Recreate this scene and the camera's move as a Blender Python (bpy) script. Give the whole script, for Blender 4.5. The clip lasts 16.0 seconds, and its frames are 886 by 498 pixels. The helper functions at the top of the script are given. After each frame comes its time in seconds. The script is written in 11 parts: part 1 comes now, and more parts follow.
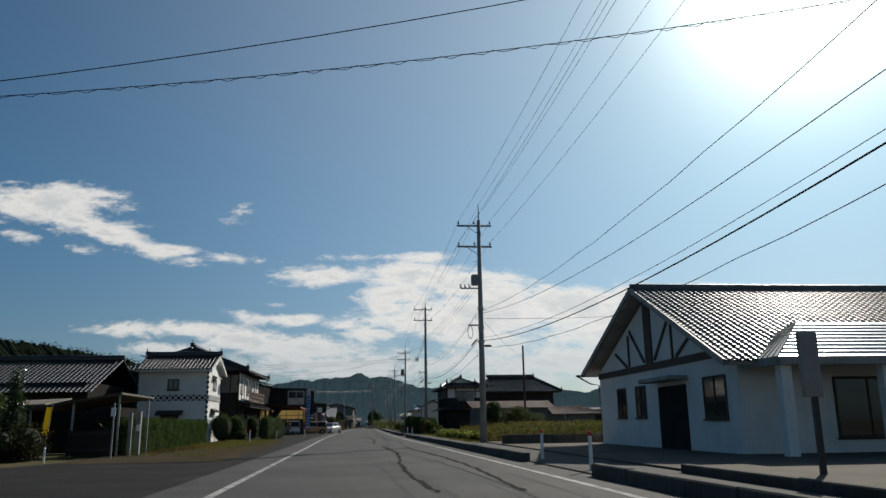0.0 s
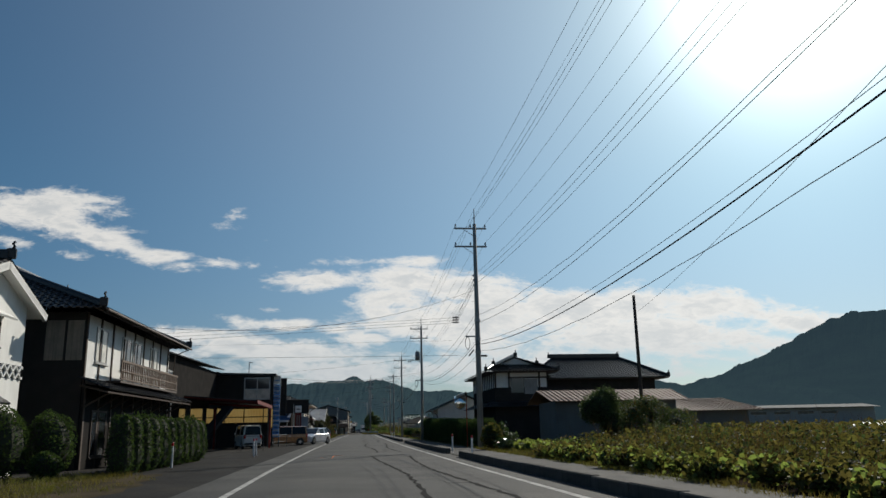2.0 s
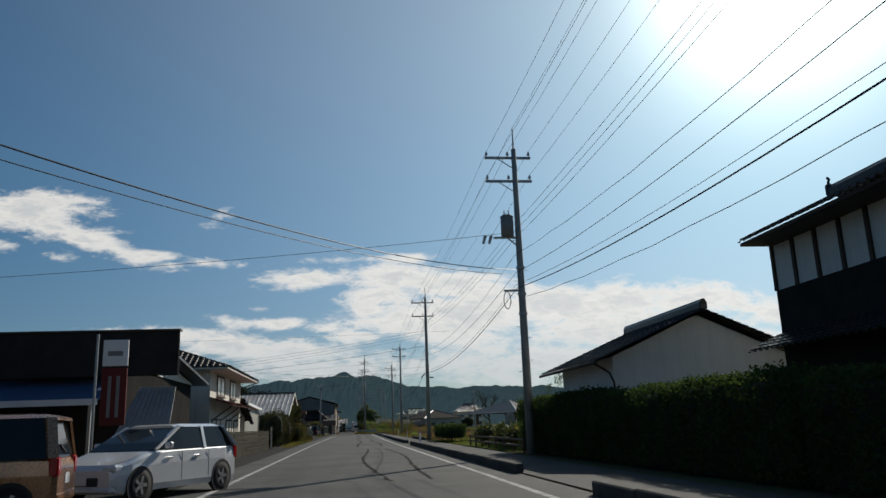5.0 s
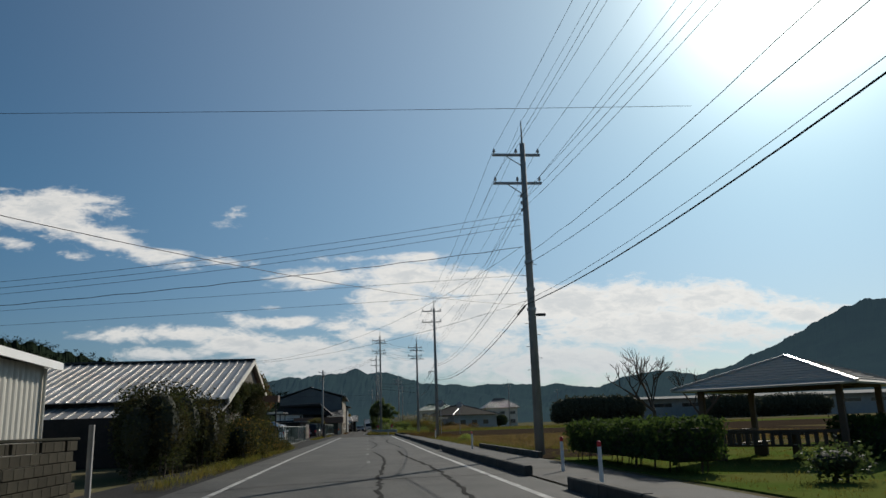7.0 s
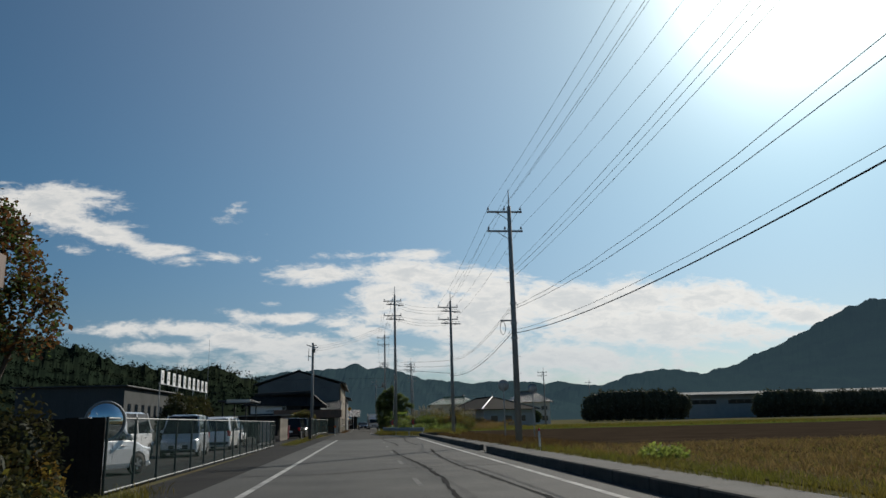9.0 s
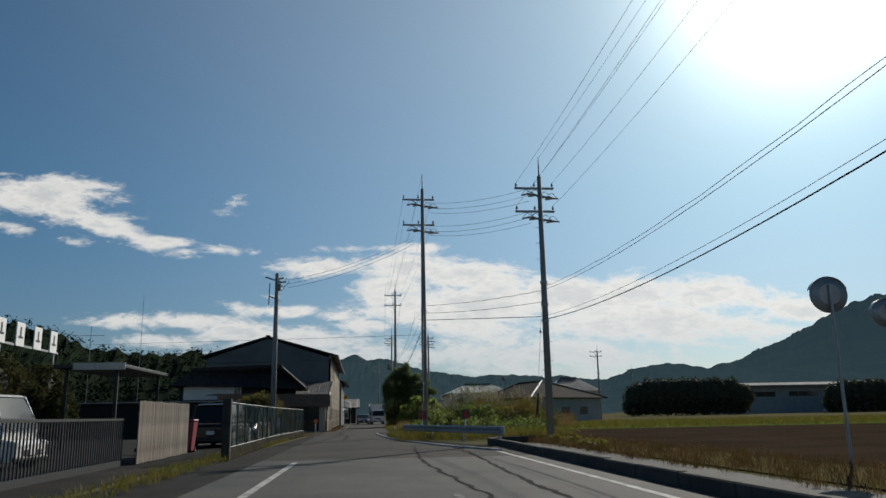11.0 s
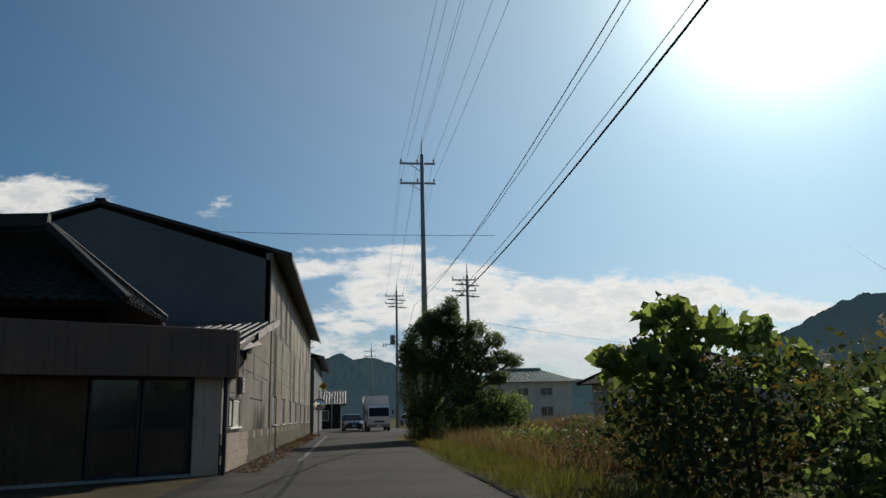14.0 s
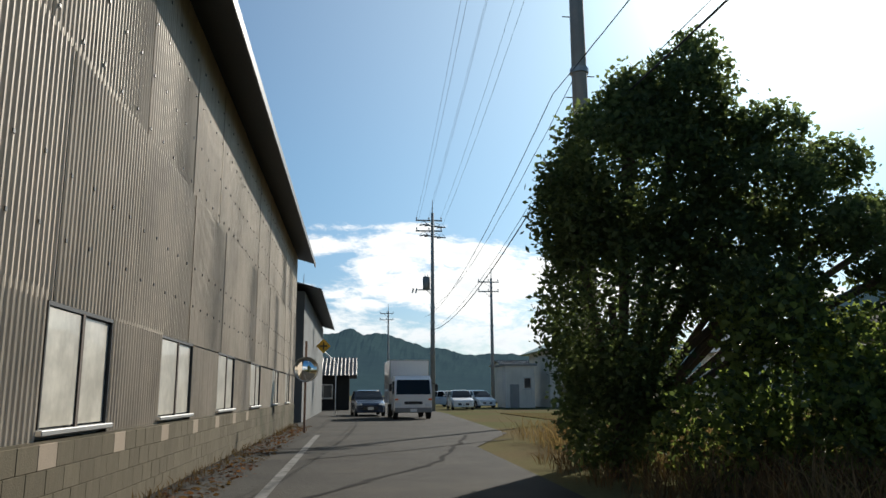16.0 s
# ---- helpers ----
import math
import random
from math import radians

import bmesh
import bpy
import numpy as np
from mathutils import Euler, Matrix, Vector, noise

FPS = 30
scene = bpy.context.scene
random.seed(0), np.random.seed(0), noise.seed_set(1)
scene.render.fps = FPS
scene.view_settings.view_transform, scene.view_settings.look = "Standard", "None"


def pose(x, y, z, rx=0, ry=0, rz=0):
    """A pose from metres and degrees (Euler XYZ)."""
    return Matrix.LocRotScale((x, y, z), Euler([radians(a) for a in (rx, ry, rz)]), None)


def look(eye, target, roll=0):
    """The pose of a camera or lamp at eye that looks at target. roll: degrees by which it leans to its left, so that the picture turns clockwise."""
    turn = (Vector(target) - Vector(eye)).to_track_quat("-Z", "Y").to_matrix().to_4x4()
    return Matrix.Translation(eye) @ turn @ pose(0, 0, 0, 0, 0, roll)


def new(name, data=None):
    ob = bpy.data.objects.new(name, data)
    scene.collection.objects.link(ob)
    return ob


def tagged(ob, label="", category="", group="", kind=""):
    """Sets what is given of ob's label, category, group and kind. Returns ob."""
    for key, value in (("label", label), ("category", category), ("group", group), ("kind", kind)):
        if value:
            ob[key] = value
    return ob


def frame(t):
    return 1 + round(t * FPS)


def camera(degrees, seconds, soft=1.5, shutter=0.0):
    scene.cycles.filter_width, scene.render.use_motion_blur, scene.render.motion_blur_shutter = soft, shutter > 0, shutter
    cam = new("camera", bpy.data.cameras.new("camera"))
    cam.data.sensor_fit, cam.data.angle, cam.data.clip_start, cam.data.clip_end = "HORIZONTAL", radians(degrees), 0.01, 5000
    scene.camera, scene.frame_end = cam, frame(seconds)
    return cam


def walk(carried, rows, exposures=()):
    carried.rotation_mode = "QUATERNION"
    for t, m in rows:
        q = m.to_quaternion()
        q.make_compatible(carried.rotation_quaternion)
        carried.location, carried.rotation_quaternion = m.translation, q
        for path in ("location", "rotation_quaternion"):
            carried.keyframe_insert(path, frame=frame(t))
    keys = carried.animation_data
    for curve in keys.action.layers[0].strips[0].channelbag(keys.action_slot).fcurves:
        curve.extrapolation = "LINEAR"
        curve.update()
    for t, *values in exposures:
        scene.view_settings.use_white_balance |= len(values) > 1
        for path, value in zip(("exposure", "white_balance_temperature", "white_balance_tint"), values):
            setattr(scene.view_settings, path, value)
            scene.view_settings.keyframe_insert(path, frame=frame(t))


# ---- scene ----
EXPO = 0.04
cam = camera(60.5, 16.0)
PATH = [
    (0, (0.477, 0.453, 1.059), (0.678, 2.391, 1.508), -0.8),
    (0.5, (0.3, 9.746, 1.096), (0.503, 11.685, 1.543), -0.9),
    (1, (0.133, 18.918, 1.139), (0.339, 20.856, 1.587), -0.9),
    (1.5, (0.083, 27.923, 1.246), (0.291, 29.86, 1.699), -1.0),
    (2, (-0.095, 37.235, 1.187), (0.122, 39.169, 1.646), -1.2),
    (2.5, (-0.206, 46.439, 1.22), (0.02, 48.371, 1.682), -1.2),
    (3, (-0.244, 55.852, 1.251), (-0.008, 57.783, 1.715), -1.3),
    (3.5, (-0.205, 65.153, 1.269), (0.04, 67.085, 1.726), -1.3),
    (4, (-0.147, 74.267, 1.281), (0.104, 76.199, 1.732), -1.4),
    (4.2, (-0.198, 78.005, 1.206), (0.059, 79.936, 1.658), -1.7),
    (6.3, (0.024, 118.92, 1.324), (0.261, 120.855, 1.77), -2.4),
    (6.5, (0.048, 122.696, 1.327), (0.276, 124.632, 1.774), -2.0),
    (7, (-0.009, 131.814, 1.287), (0.207, 133.751, 1.735), -1.9),
    (7.5, (-0.218, 141.17, 1.307), (-0.007, 143.107, 1.755), -1.9),
    (8, (-0.442, 150.381, 1.255), (-0.232, 152.319, 1.703), -1.7),
    (8.5, (-0.623, 159.467, 1.261), (-0.411, 161.406, 1.706), -1.6),
    (9, (-0.794, 168.877, 1.238), (-0.579, 170.816, 1.68), -1.4),
    (9.2, (-0.628, 172.612, 1.203), (-0.42, 174.552, 1.642), -1.1),
    (11.3, (-0.986, 212.554, 1.208), (-0.768, 214.495, 1.634), -1.0),
    (11.5, (-1.16, 215.922, 1.082), (-0.931, 217.86, 1.521), -1.0),
    (12, (-1.168, 223.863, 1.117), (-0.937, 225.8, 1.56), -0.9),
    (12.5, (-1.17, 231.68, 1.162), (-0.934, 233.616, 1.602), -0.9),
    (13, (-1.19, 239.507, 1.105), (-0.945, 241.443, 1.543), -1.3),
    (13.5, (-1.149, 247.61, 1.082), (-0.899, 249.546, 1.517), -1.4),
    (14, (-1.008, 255.19, 1.128), (-0.756, 257.127, 1.557), -1.3),
    (14.5, (-0.875, 262.397, 1.098), (-0.626, 264.337, 1.518), -1.3),
    (15, (-0.914, 269.305, 1.171), (-0.669, 271.249, 1.573), -1.0),
    (15.5, (-0.999, 275.494, 1.121), (-0.765, 277.441, 1.513), -0.6),
    (16, (-1.133, 281.753, 1.23), (-0.909, 283.704, 1.604), -0.3),
]
walk(cam, [(t, look(eye, target, roll)) for t, eye, target, roll in PATH],
     exposures=[(0, EXPO), (12.4, EXPO), (13.4, EXPO + 0.2), (14.4, EXPO - 0.05), (15, EXPO + 0.15), (15.5, EXPO + 0.42), (16, EXPO + 0.65)])

# ---------------------------------------------------------------- light
SUN_AZ, SUN_EL = radians(34.5), radians(30.5)
SUN_DIR = Vector((math.sin(SUN_AZ) * math.cos(SUN_EL), math.cos(SUN_AZ) * math.cos(SUN_EL), math.sin(SUN_EL)))


class Graph:
    """Small helper to write node trees as expressions."""

    def __init__(self, tree, fresh=True):
        self.t = tree
        if fresh:
            tree.nodes.clear()

    def node(self, kind, **props):
        n = self.t.nodes.new(kind)
        for k, v in props.items():
            n.inputs[k].default_value = v
        return n

    def link(self, a, b):
        self.t.links.new(a, b)

    def m(self, op, a, b=None, c=None, clamp=False):
        n = self.t.nodes.new("ShaderNodeMath")
        n.operation, n.use_clamp = op, clamp
        for i, v in enumerate((a, b, c)):
            if v is None:
                continue
            if isinstance(v, (int, float)):
                n.inputs[i].default_value = v
            else:
                self.link(v, n.inputs[i])
        return n.outputs[0]

    def smooth(self, v, lo, hi):
        n = self.t.nodes.new("ShaderNodeMapRange")
        n.interpolation_type = "SMOOTHSTEP"
        n.inputs[1].default_value, n.inputs[2].default_value = lo, hi
        self.link(v, n.inputs[0])
        return n.outputs[0]

    def mix(self, fac, a, b, mode="MIX"):
        n = self.t.nodes.new("ShaderNodeMix")
        n.data_type, n.blend_type = "RGBA", mode
        for sock, v in ((n.inputs[0], fac), (n.inputs[6], a), (n.inputs[7], b)):
            if isinstance(v, (int, float)):
                sock.default_value = v
            elif isinstance(v, (tuple, list)):
                sock.default_value = (*v[:3], 1)
            else:
                self.link(v, sock)
        return n.outputs[2]

    def noise(self, vec, scale, detail=4, rough=0.55, dist=0.0):
        n = self.t.nodes.new("ShaderNodeTexNoise")
        n.inputs["Scale"].default_value, n.inputs["Detail"].default_value = scale, detail
        n.inputs["Roughness"].default_value, n.inputs["Distortion"].default_value = rough, dist
        if vec is not None:
            self.link(vec, n.inputs["Vector"])
        return n.outputs["Fac"]


def build_sky():
    world = bpy.data.worlds.new("sky")
    scene.world = world
    world.use_nodes = True
    g = Graph(world.node_tree)
    sky = g.node("ShaderNodeTexSky")
    sky.sky_type, sky.sun_disc = "NISHITA", False
    sky.sun_elevation, sky.sun_rotation = SUN_EL, SUN_AZ
    sky.altitude, sky.air_density, sky.dust_density, sky.ozone_density = 150, 1.0, 0.7, 2.2
    tc = g.node("ShaderNodeTexCoord")
    sep = g.node("ShaderNodeSeparateXYZ")
    g.link(tc.outputs["Generated"], sep.inputs[0])
    x, y, z = sep.outputs
    # clouds lie on a flat layer ahead: coordinates across and up in tangent space
    ya = g.m("MAXIMUM", g.m("ABSOLUTE", y), 0.05)
    u, v = g.m("DIVIDE", x, ya), g.m("DIVIDE", z, ya)
    comb = g.node("ShaderNodeCombineXYZ")
    g.link(g.m("MULTIPLY", u, 1.0), comb.inputs[0])
    g.link(g.m("MULTIPLY", v, 2.6), comb.inputs[1])
    g.link(g.m("MULTIPLY", g.m("LESS_THAN", y, 0.0), 7.0), comb.inputs[2])
    big = g.noise(comb.outputs[0], 11.0, 8, 0.66, 0.5)
    fine = g.noise(comb.outputs[0], 38.0, 7, 0.66, 0.5)
    rough = g.m("ADD", g.m("MULTIPLY", g.m("SUBTRACT", big, 0.5), 2.3), g.m("MULTIPLY", g.m("SUBTRACT", fine, 0.5), 1.2))

    def blob(cu, cv, ru, rv, tilt=0.0, top=1.0):
        """A soft oval bank of cloud: 1 in its heart, falling off outwards."""
        du, dv = g.m("SUBTRACT", u, cu), g.m("SUBTRACT", v, cv)
        ct, st = math.cos(tilt), math.sin(tilt)
        a = g.m("ADD", g.m("MULTIPLY", du, ct / ru), g.m("MULTIPLY", dv, st / ru))
        b = g.m("ADD", g.m("MULTIPLY", du, -st / rv), g.m("MULTIPLY", dv, ct / rv))
        d = g.m("SQRT", g.m("ADD", g.m("MULTIPLY", a, a), g.m("MULTIPLY", b, b)))
        return g.m("MULTIPLY", g.m("SUBTRACT", 1.15, d), top)

    # cloud banks: across, up, half width, half height, tilt, density
    banks = [blob(*b) for b in (
        (-0.422, 0.288, 0.103, 0.026, -0.06, 1.14), (-0.374, 0.305, 0.064, 0.014, -0.04, 0.85), (-0.327, 0.247, 0.106, 0.016, -0.32, 1.14), (-0.378, 0.266, 0.088, 0.021, -0.19, 1.04),
        (-0.446, 0.246, 0.031, 0.008, -0.16, 0.46), (-0.266, 0.230, 0.048, 0.009, -0.12, 0.85), (-0.565, 0.282, 0.107, 0.039, -0.00, 0.95), (-0.187, 0.218, 0.041, 0.006, -0.08, 0.43),
        (-0.319, 0.287, 0.018, 0.009, 0.38, 0.32), (-0.172, 0.279, 0.011, 0.005, 0.18, 0.20), (-0.176, 0.265, 0.010, 0.004, -0.19, 0.16), (-0.124, 0.249, 0.005, 0.004, 0.00, 0.22),
        (-0.365, 0.227, 0.014, 0.005, -0.01, 0.25), (0.077, 0.220, 0.057, 0.009, 0.04, 0.90), (-0.014, 0.218, 0.034, 0.006, -0.01, 0.33), (-0.029, 0.195, 0.088, 0.015, 0.04, 1.14),
        (0.061, 0.192, 0.103, 0.022, -0.05, 1.23), (0.138, 0.183, 0.104, 0.028, -0.08, 1.23), (0.046, 0.171, 0.064, 0.022, -0.01, 1.14), (0.034, 0.150, 0.059, 0.014, 0.12, 1.04),
        (-0.109, 0.136, 0.067, 0.010, -0.07, 0.95), (-0.029, 0.128, 0.049, 0.007, -0.05, 0.66), (-0.116, 0.154, 0.013, 0.004, -0.02, 0.40), (0.008, 0.117, 0.050, 0.013, -0.02, 0.85),
        (0.075, 0.135, 0.093, 0.027, -0.02, 1.14), (0.166, 0.141, 0.113, 0.046, -0.02, 1.41), (0.276, 0.151, 0.097, 0.035, -0.05, 1.41), (0.379, 0.157, 0.082, 0.030, 0.04, 1.41),
        (0.477, 0.156, 0.102, 0.027, -0.02, 1.41), (0.535, 0.160, 0.042, 0.011, -0.01, 0.85), (0.615, 0.133, 0.103, 0.022, -0.12, 1.31), (0.392, 0.118, 0.238, 0.034, -0.02, 1.31),
        (0.683, 0.137, 0.057, 0.010, -0.07, 0.76), (0.779, 0.095, 0.136, 0.042, -0.02, 0.95), (-0.292, 0.123, 0.059, 0.012, -0.02, 0.95), (-0.222, 0.123, 0.072, 0.012, -0.07, 1.04),
        (-0.144, 0.106, 0.089, 0.016, -0.09, 1.14), (-0.072, 0.097, 0.086, 0.018, -0.02, 1.04), (-0.242, 0.097, 0.094, 0.011, -0.02, 0.85), (-0.014, 0.074, 0.216, 0.023, -0.02, 0.95),
        (0.255, 0.076, 0.229, 0.035, -0.02, 0.90))]
    dens = banks[0]
    for b in banks[1:]:
        dens = g.m("SMOOTH_MAX", dens, b, 0.12)
    edge = g.m("ADD", dens, g.m("MULTIPLY", rough, 1.15))
    cover = g.m("MULTIPLY", g.smooth(edge, 0.0, 0.85), g.smooth(z, -0.01, 0.03))
    thick = g.smooth(g.m("ADD", edge, g.m("MULTIPLY", g.m("SUBTRACT", fine, 0.5), 1.4)), 0.45, 1.7)
    # aureole of the low sun
    dot = g.node("ShaderNodeVectorMath")
    dot.operation = "DOT_PRODUCT"
    g.link(tc.outputs["Generated"], dot.inputs[0])
    dot.inputs[1].default_value = SUN_DIR
    c = g.m("MAXIMUM", dot.outputs["Value"], 0.0)
    near = g.m("POWER", c, 130.0)
    mid = g.m("POWER", c, 32.0)
    wide = g.m("POWER", c, 4.5)
    halo = g.m("ADD", g.m("MULTIPLY", near, 26.0), g.m("MULTIPLY", mid, 2.2))
    tint = g.mix(g.smooth(z, -0.02, 0.32), HORIZON_TINT, SKY_TINT)
    base = g.mix(1.0, sky.outputs[0], tint, "MULTIPLY")
    # cloud light: bright rims, greyer hearts, whiter towards the sun
    lit = g.mix(thick, CLOUD_THIN, CLOUD_THICK)
    low = g.m("SUBTRACT", 1.0, g.smooth(g.m("ADD", v, g.m("MULTIPLY", rough, 0.012)), 0.06, 0.14))
    lit = g.mix(g.m("MULTIPLY", low, 0.6), lit, CLOUD_BASE)
    lit = g.mix(g.m("MULTIPLY", wide, 0.3), lit, (14.0, 14.0, 13.6))
    col = g.mix(g.m("MULTIPLY", cover, 0.95), base, lit)
    glow = g.node("ShaderNodeCombineXYZ")
    for i, (k, kw) in enumerate(zip((1.0, 0.965, 0.82), WIDE_GLOW)):
        g.link(g.m("ADD", g.m("MULTIPLY", halo, k), g.m("MULTIPLY", g.m("MULTIPLY", wide, kw), g.m("SUBTRACT", 1.0, g.m("MULTIPLY", cover, 0.7)))), glow.inputs[i])
    col = g.mix(1.0, col, glow.outputs[0], "ADD")
    bg = g.node("ShaderNodeBackground", Strength=SKY_STRENGTH)
    g.link(col, bg.inputs[0])
    out = g.node("ShaderNodeOutputWorld")
    g.link(bg.outputs[0], out.inputs[0])


SKY_STRENGTH = 0.062
SKY_TINT = (0.37, 0.69, 0.82)
HORIZON_TINT = (0.48, 0.60, 0.74)
WIDE_GLOW = (4.1, 4.25, 4.2)
CLOUD_THIN, CLOUD_THICK, CLOUD_BASE = (12.2, 11.9, 11.3), (8.6, 8.9, 9.0), (6.4, 7.3, 8.1)
build_sky()
sun_data = bpy.data.lights.new("sun", "SUN")
sun_data.energy, sun_data.angle, sun_data.color = 4.2, radians(0.53), (1.0, 0.93, 0.82)
sun = new("sun", sun_data)
sun.matrix_world = look((0, 0, 60), Vector((0, 0, 60)) - SUN_DIR)

# ---------------------------------------------------------------- materials
def mat(name, col, rough=0.8, metal=0.0, col2=None, scale=1.5, amount=0.5, grain=30.0, grain_amt=0.25, bump=0.0, bump_scale=60.0,
        streak=0.0, dirt=None, dirt_amt=0.0, translucent=0.0, vary=0.0, spec=0.5, coat=0.0, alpha=1.0, trans=0.0, haze_glow=None):
    """A surface with a broad and a fine variation of colour, optional vertical streaks, dirt blotches, relief and leaf translucency."""
    m = bpy.data.materials.new(name)
    m.use_nodes = True
    g = Graph(m.node_tree)
    tc = g.node("ShaderNodeTexCoord")
    vec = tc.outputs["Object"]
    col2 = col2 or tuple(c * 0.72 for c in col)
    broad = g.smooth(g.noise(vec, scale, 4), 0.35, 0.68)
    c = g.mix(g.m("MULTIPLY", broad, amount), col, col2)
    fine = g.noise(vec, grain, 3)
    c = g.mix(grain_amt, c, g.mix(1.0, c, g.mix(fine, (0.35, 0.35, 0.35), (1.65, 1.65, 1.65)), "MULTIPLY"))
    if streak:
        mp = g.node("ShaderNodeMapping")
        g.link(vec, mp.inputs[0])
        mp.inputs["Scale"].default_value = (6, 6, 0.25)
        s = g.smooth(g.noise(mp.outputs[0], 2.0, 4), 0.45, 0.75)
        c = g.mix(g.m("MULTIPLY", s, streak), c, dirt or (0.05, 0.045, 0.04))
    if dirt_amt:
        d = g.smooth(g.noise(vec, 0.55, 6, 0.65), 0.48, 0.72)
        c = g.mix(g.m("MULTIPLY", d, dirt_amt), c, dirt or (0.05, 0.045, 0.04))
    if vary:
        oi = g.node("ShaderNodeObjectInfo")
        geo = g.node("ShaderNodeNewGeometry")
        r = g.m("FRACT", g.m("ADD", oi.outputs["Random"], geo.outputs["Random Per Island"]))
        k = g.m("ADD", 1.0 - vary, g.m("MULTIPLY", r, 2 * vary))
        kk = g.node("ShaderNodeCombineXYZ")
        for i in range(3):
            g.link(k, kk.inputs[i])
        c = g.mix(1.0, c, kk.outputs[0], "MULTIPLY")
    b = g.node("ShaderNodeBsdfPrincipled", Roughness=rough, Metallic=metal, Alpha=alpha)
    b.inputs["Specular IOR Level"].default_value = spec
    b.inputs["Coat Weight"].default_value = coat
    b.inputs["Transmission Weight"].default_value = trans
    g.link(c, b.inputs["Base Color"])
    if haze_glow:  # a faint glow of the slope stands in for sunlit air before a far range
        b.inputs["Emission Color"].default_value = (*haze_glow, 1)
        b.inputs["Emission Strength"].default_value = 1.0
    if rough > 0.2:
        g.link(g.m("ADD", rough - 0.1, g.m("MULTIPLY", fine, 0.2)), b.inputs["Roughness"])
    if bump:
        bp = g.node("ShaderNodeBump", Strength=bump, Distance=0.02)
        g.link(g.noise(vec, bump_scale, 4), bp.inputs["Height"])
        g.link(bp.outputs[0], b.inputs["Normal"])
    out = g.node("ShaderNodeOutputMaterial")
    if translucent:
        tr = g.node("ShaderNodeBsdfTranslucent")
        g.link(g.mix(0.55, c, g.mix(1.0, c, (1.9, 1.7, 0.7), "MULTIPLY")), tr.inputs[0])
        mx = g.node("ShaderNodeMixShader", Fac=translucent)
        g.link(b.outputs[0], mx.inputs[1])
        g.link(tr.outputs[0], mx.inputs[2])
        g.link(mx.outputs[0], out.inputs[0])
    else:
        g.link(b.outputs[0], out.inputs[0])
    return m


ASPHALT = mat("asphalt", (0.060, 0.0605, 0.057), 0.84, col2=(0.038, 0.0395, 0.0385), scale=0.35, amount=0.9, grain=90, grain_amt=0.5, bump=0.35, bump_scale=160, dirt=(0.1, 0.095, 0.085), dirt_amt=0.35, spec=0.2)
SHOULDER = mat("shoulder_asphalt", (0.028, 0.028, 0.027), 0.9, col2=(0.019, 0.019, 0.0185), scale=0.5, amount=0.9, grain=70, grain_amt=0.5, bump=0.4, bump_scale=120, dirt=(0.055, 0.048, 0.038), dirt_amt=0.4, spec=0.06)
TAR_AND_SHADOW = mat("tar_and_wire_shadow", (0.034, 0.034, 0.033), 0.95, spec=0.02, grain=40)
PAINT = mat("road_paint", (0.42, 0.42, 0.40), 0.8, spec=0.15, col2=(0.16, 0.16, 0.155), scale=2.2, amount=0.75, grain=60, grain_amt=0.6, dirt=(0.1, 0.1, 0.095), dirt_amt=0.5)
PAINT_WORN = mat("worn_road_paint", (0.15, 0.15, 0.145), 0.8, spec=0.1, col2=(0.07, 0.07, 0.068), scale=3.0, amount=0.95, grain=50, grain_amt=0.6)
KERB = mat("kerb_concrete", (0.095, 0.09, 0.08), 0.92, spec=0.15, col2=(0.05, 0.05, 0.045), scale=1.2, amount=0.8, grain=60, grain_amt=0.4, bump=0.3, streak=0.4, dirt=(0.03, 0.03, 0.025), dirt_amt=0.5, vary=0.12)
WALK = mat("pavement_asphalt", (0.085, 0.084, 0.08), 0.9, spec=0.15, col2=(0.06, 0.06, 0.057), scale=0.6, amount=0.8, grain=80, grain_amt=0.45, bump=0.3, bump_scale=120, dirt=(0.11, 0.098, 0.075), dirt_amt=0.4)
CONCRETE = mat("concrete", (0.33, 0.325, 0.31), 0.88, col2=(0.2, 0.2, 0.19), scale=0.8, amount=0.7, grain=40, grain_amt=0.3, bump=0.2, streak=0.35, dirt=(0.08, 0.075, 0.065), dirt_amt=0.4)
POLE = mat("pole_concrete", (0.30, 0.30, 0.285), 0.85, col2=(0.2, 0.2, 0.19), scale=1.0, amount=0.6, grain=30, grain_amt=0.25, bump=0.15, streak=0.3, dirt=(0.09, 0.085, 0.075))
DIRT = mat("dry_earth", (0.085, 0.070, 0.048), 0.95, col2=(0.05, 0.045, 0.03), scale=0.8, amount=0.8, grain=25, grain_amt=0.5, bump=0.6, bump_scale=30, spec=0.0)
GROUND = mat("ground_soil", (0.10, 0.105, 0.055), 0.95, col2=(0.12, 0.095, 0.06), scale=0.15, amount=0.9, grain=12, grain_amt=0.5, bump=0.5, bump_scale=14, spec=0.0)
SOIL = mat("ploughed_soil", (0.048, 0.036, 0.025), 0.98, col2=(0.031, 0.023, 0.017), scale=0.3, amount=0.8, grain=8, grain_amt=0.5, bump=0.8, bump_scale=10, spec=0.0)
STUBBLE = mat("stubble_field", (0.110, 0.084, 0.046), 0.95, col2=(0.078, 0.074, 0.030), scale=0.25, amount=0.8, grain=9, grain_amt=0.55, bump=0.6, bump_scale=14, spec=0.0)
GREENFIELD = mat("green_field", (0.07, 0.105, 0.022), 0.95, col2=(0.11, 0.115, 0.035), scale=0.3, amount=0.8, grain=9, grain_amt=0.5, bump=0.6, bump_scale=14, spec=0.0)
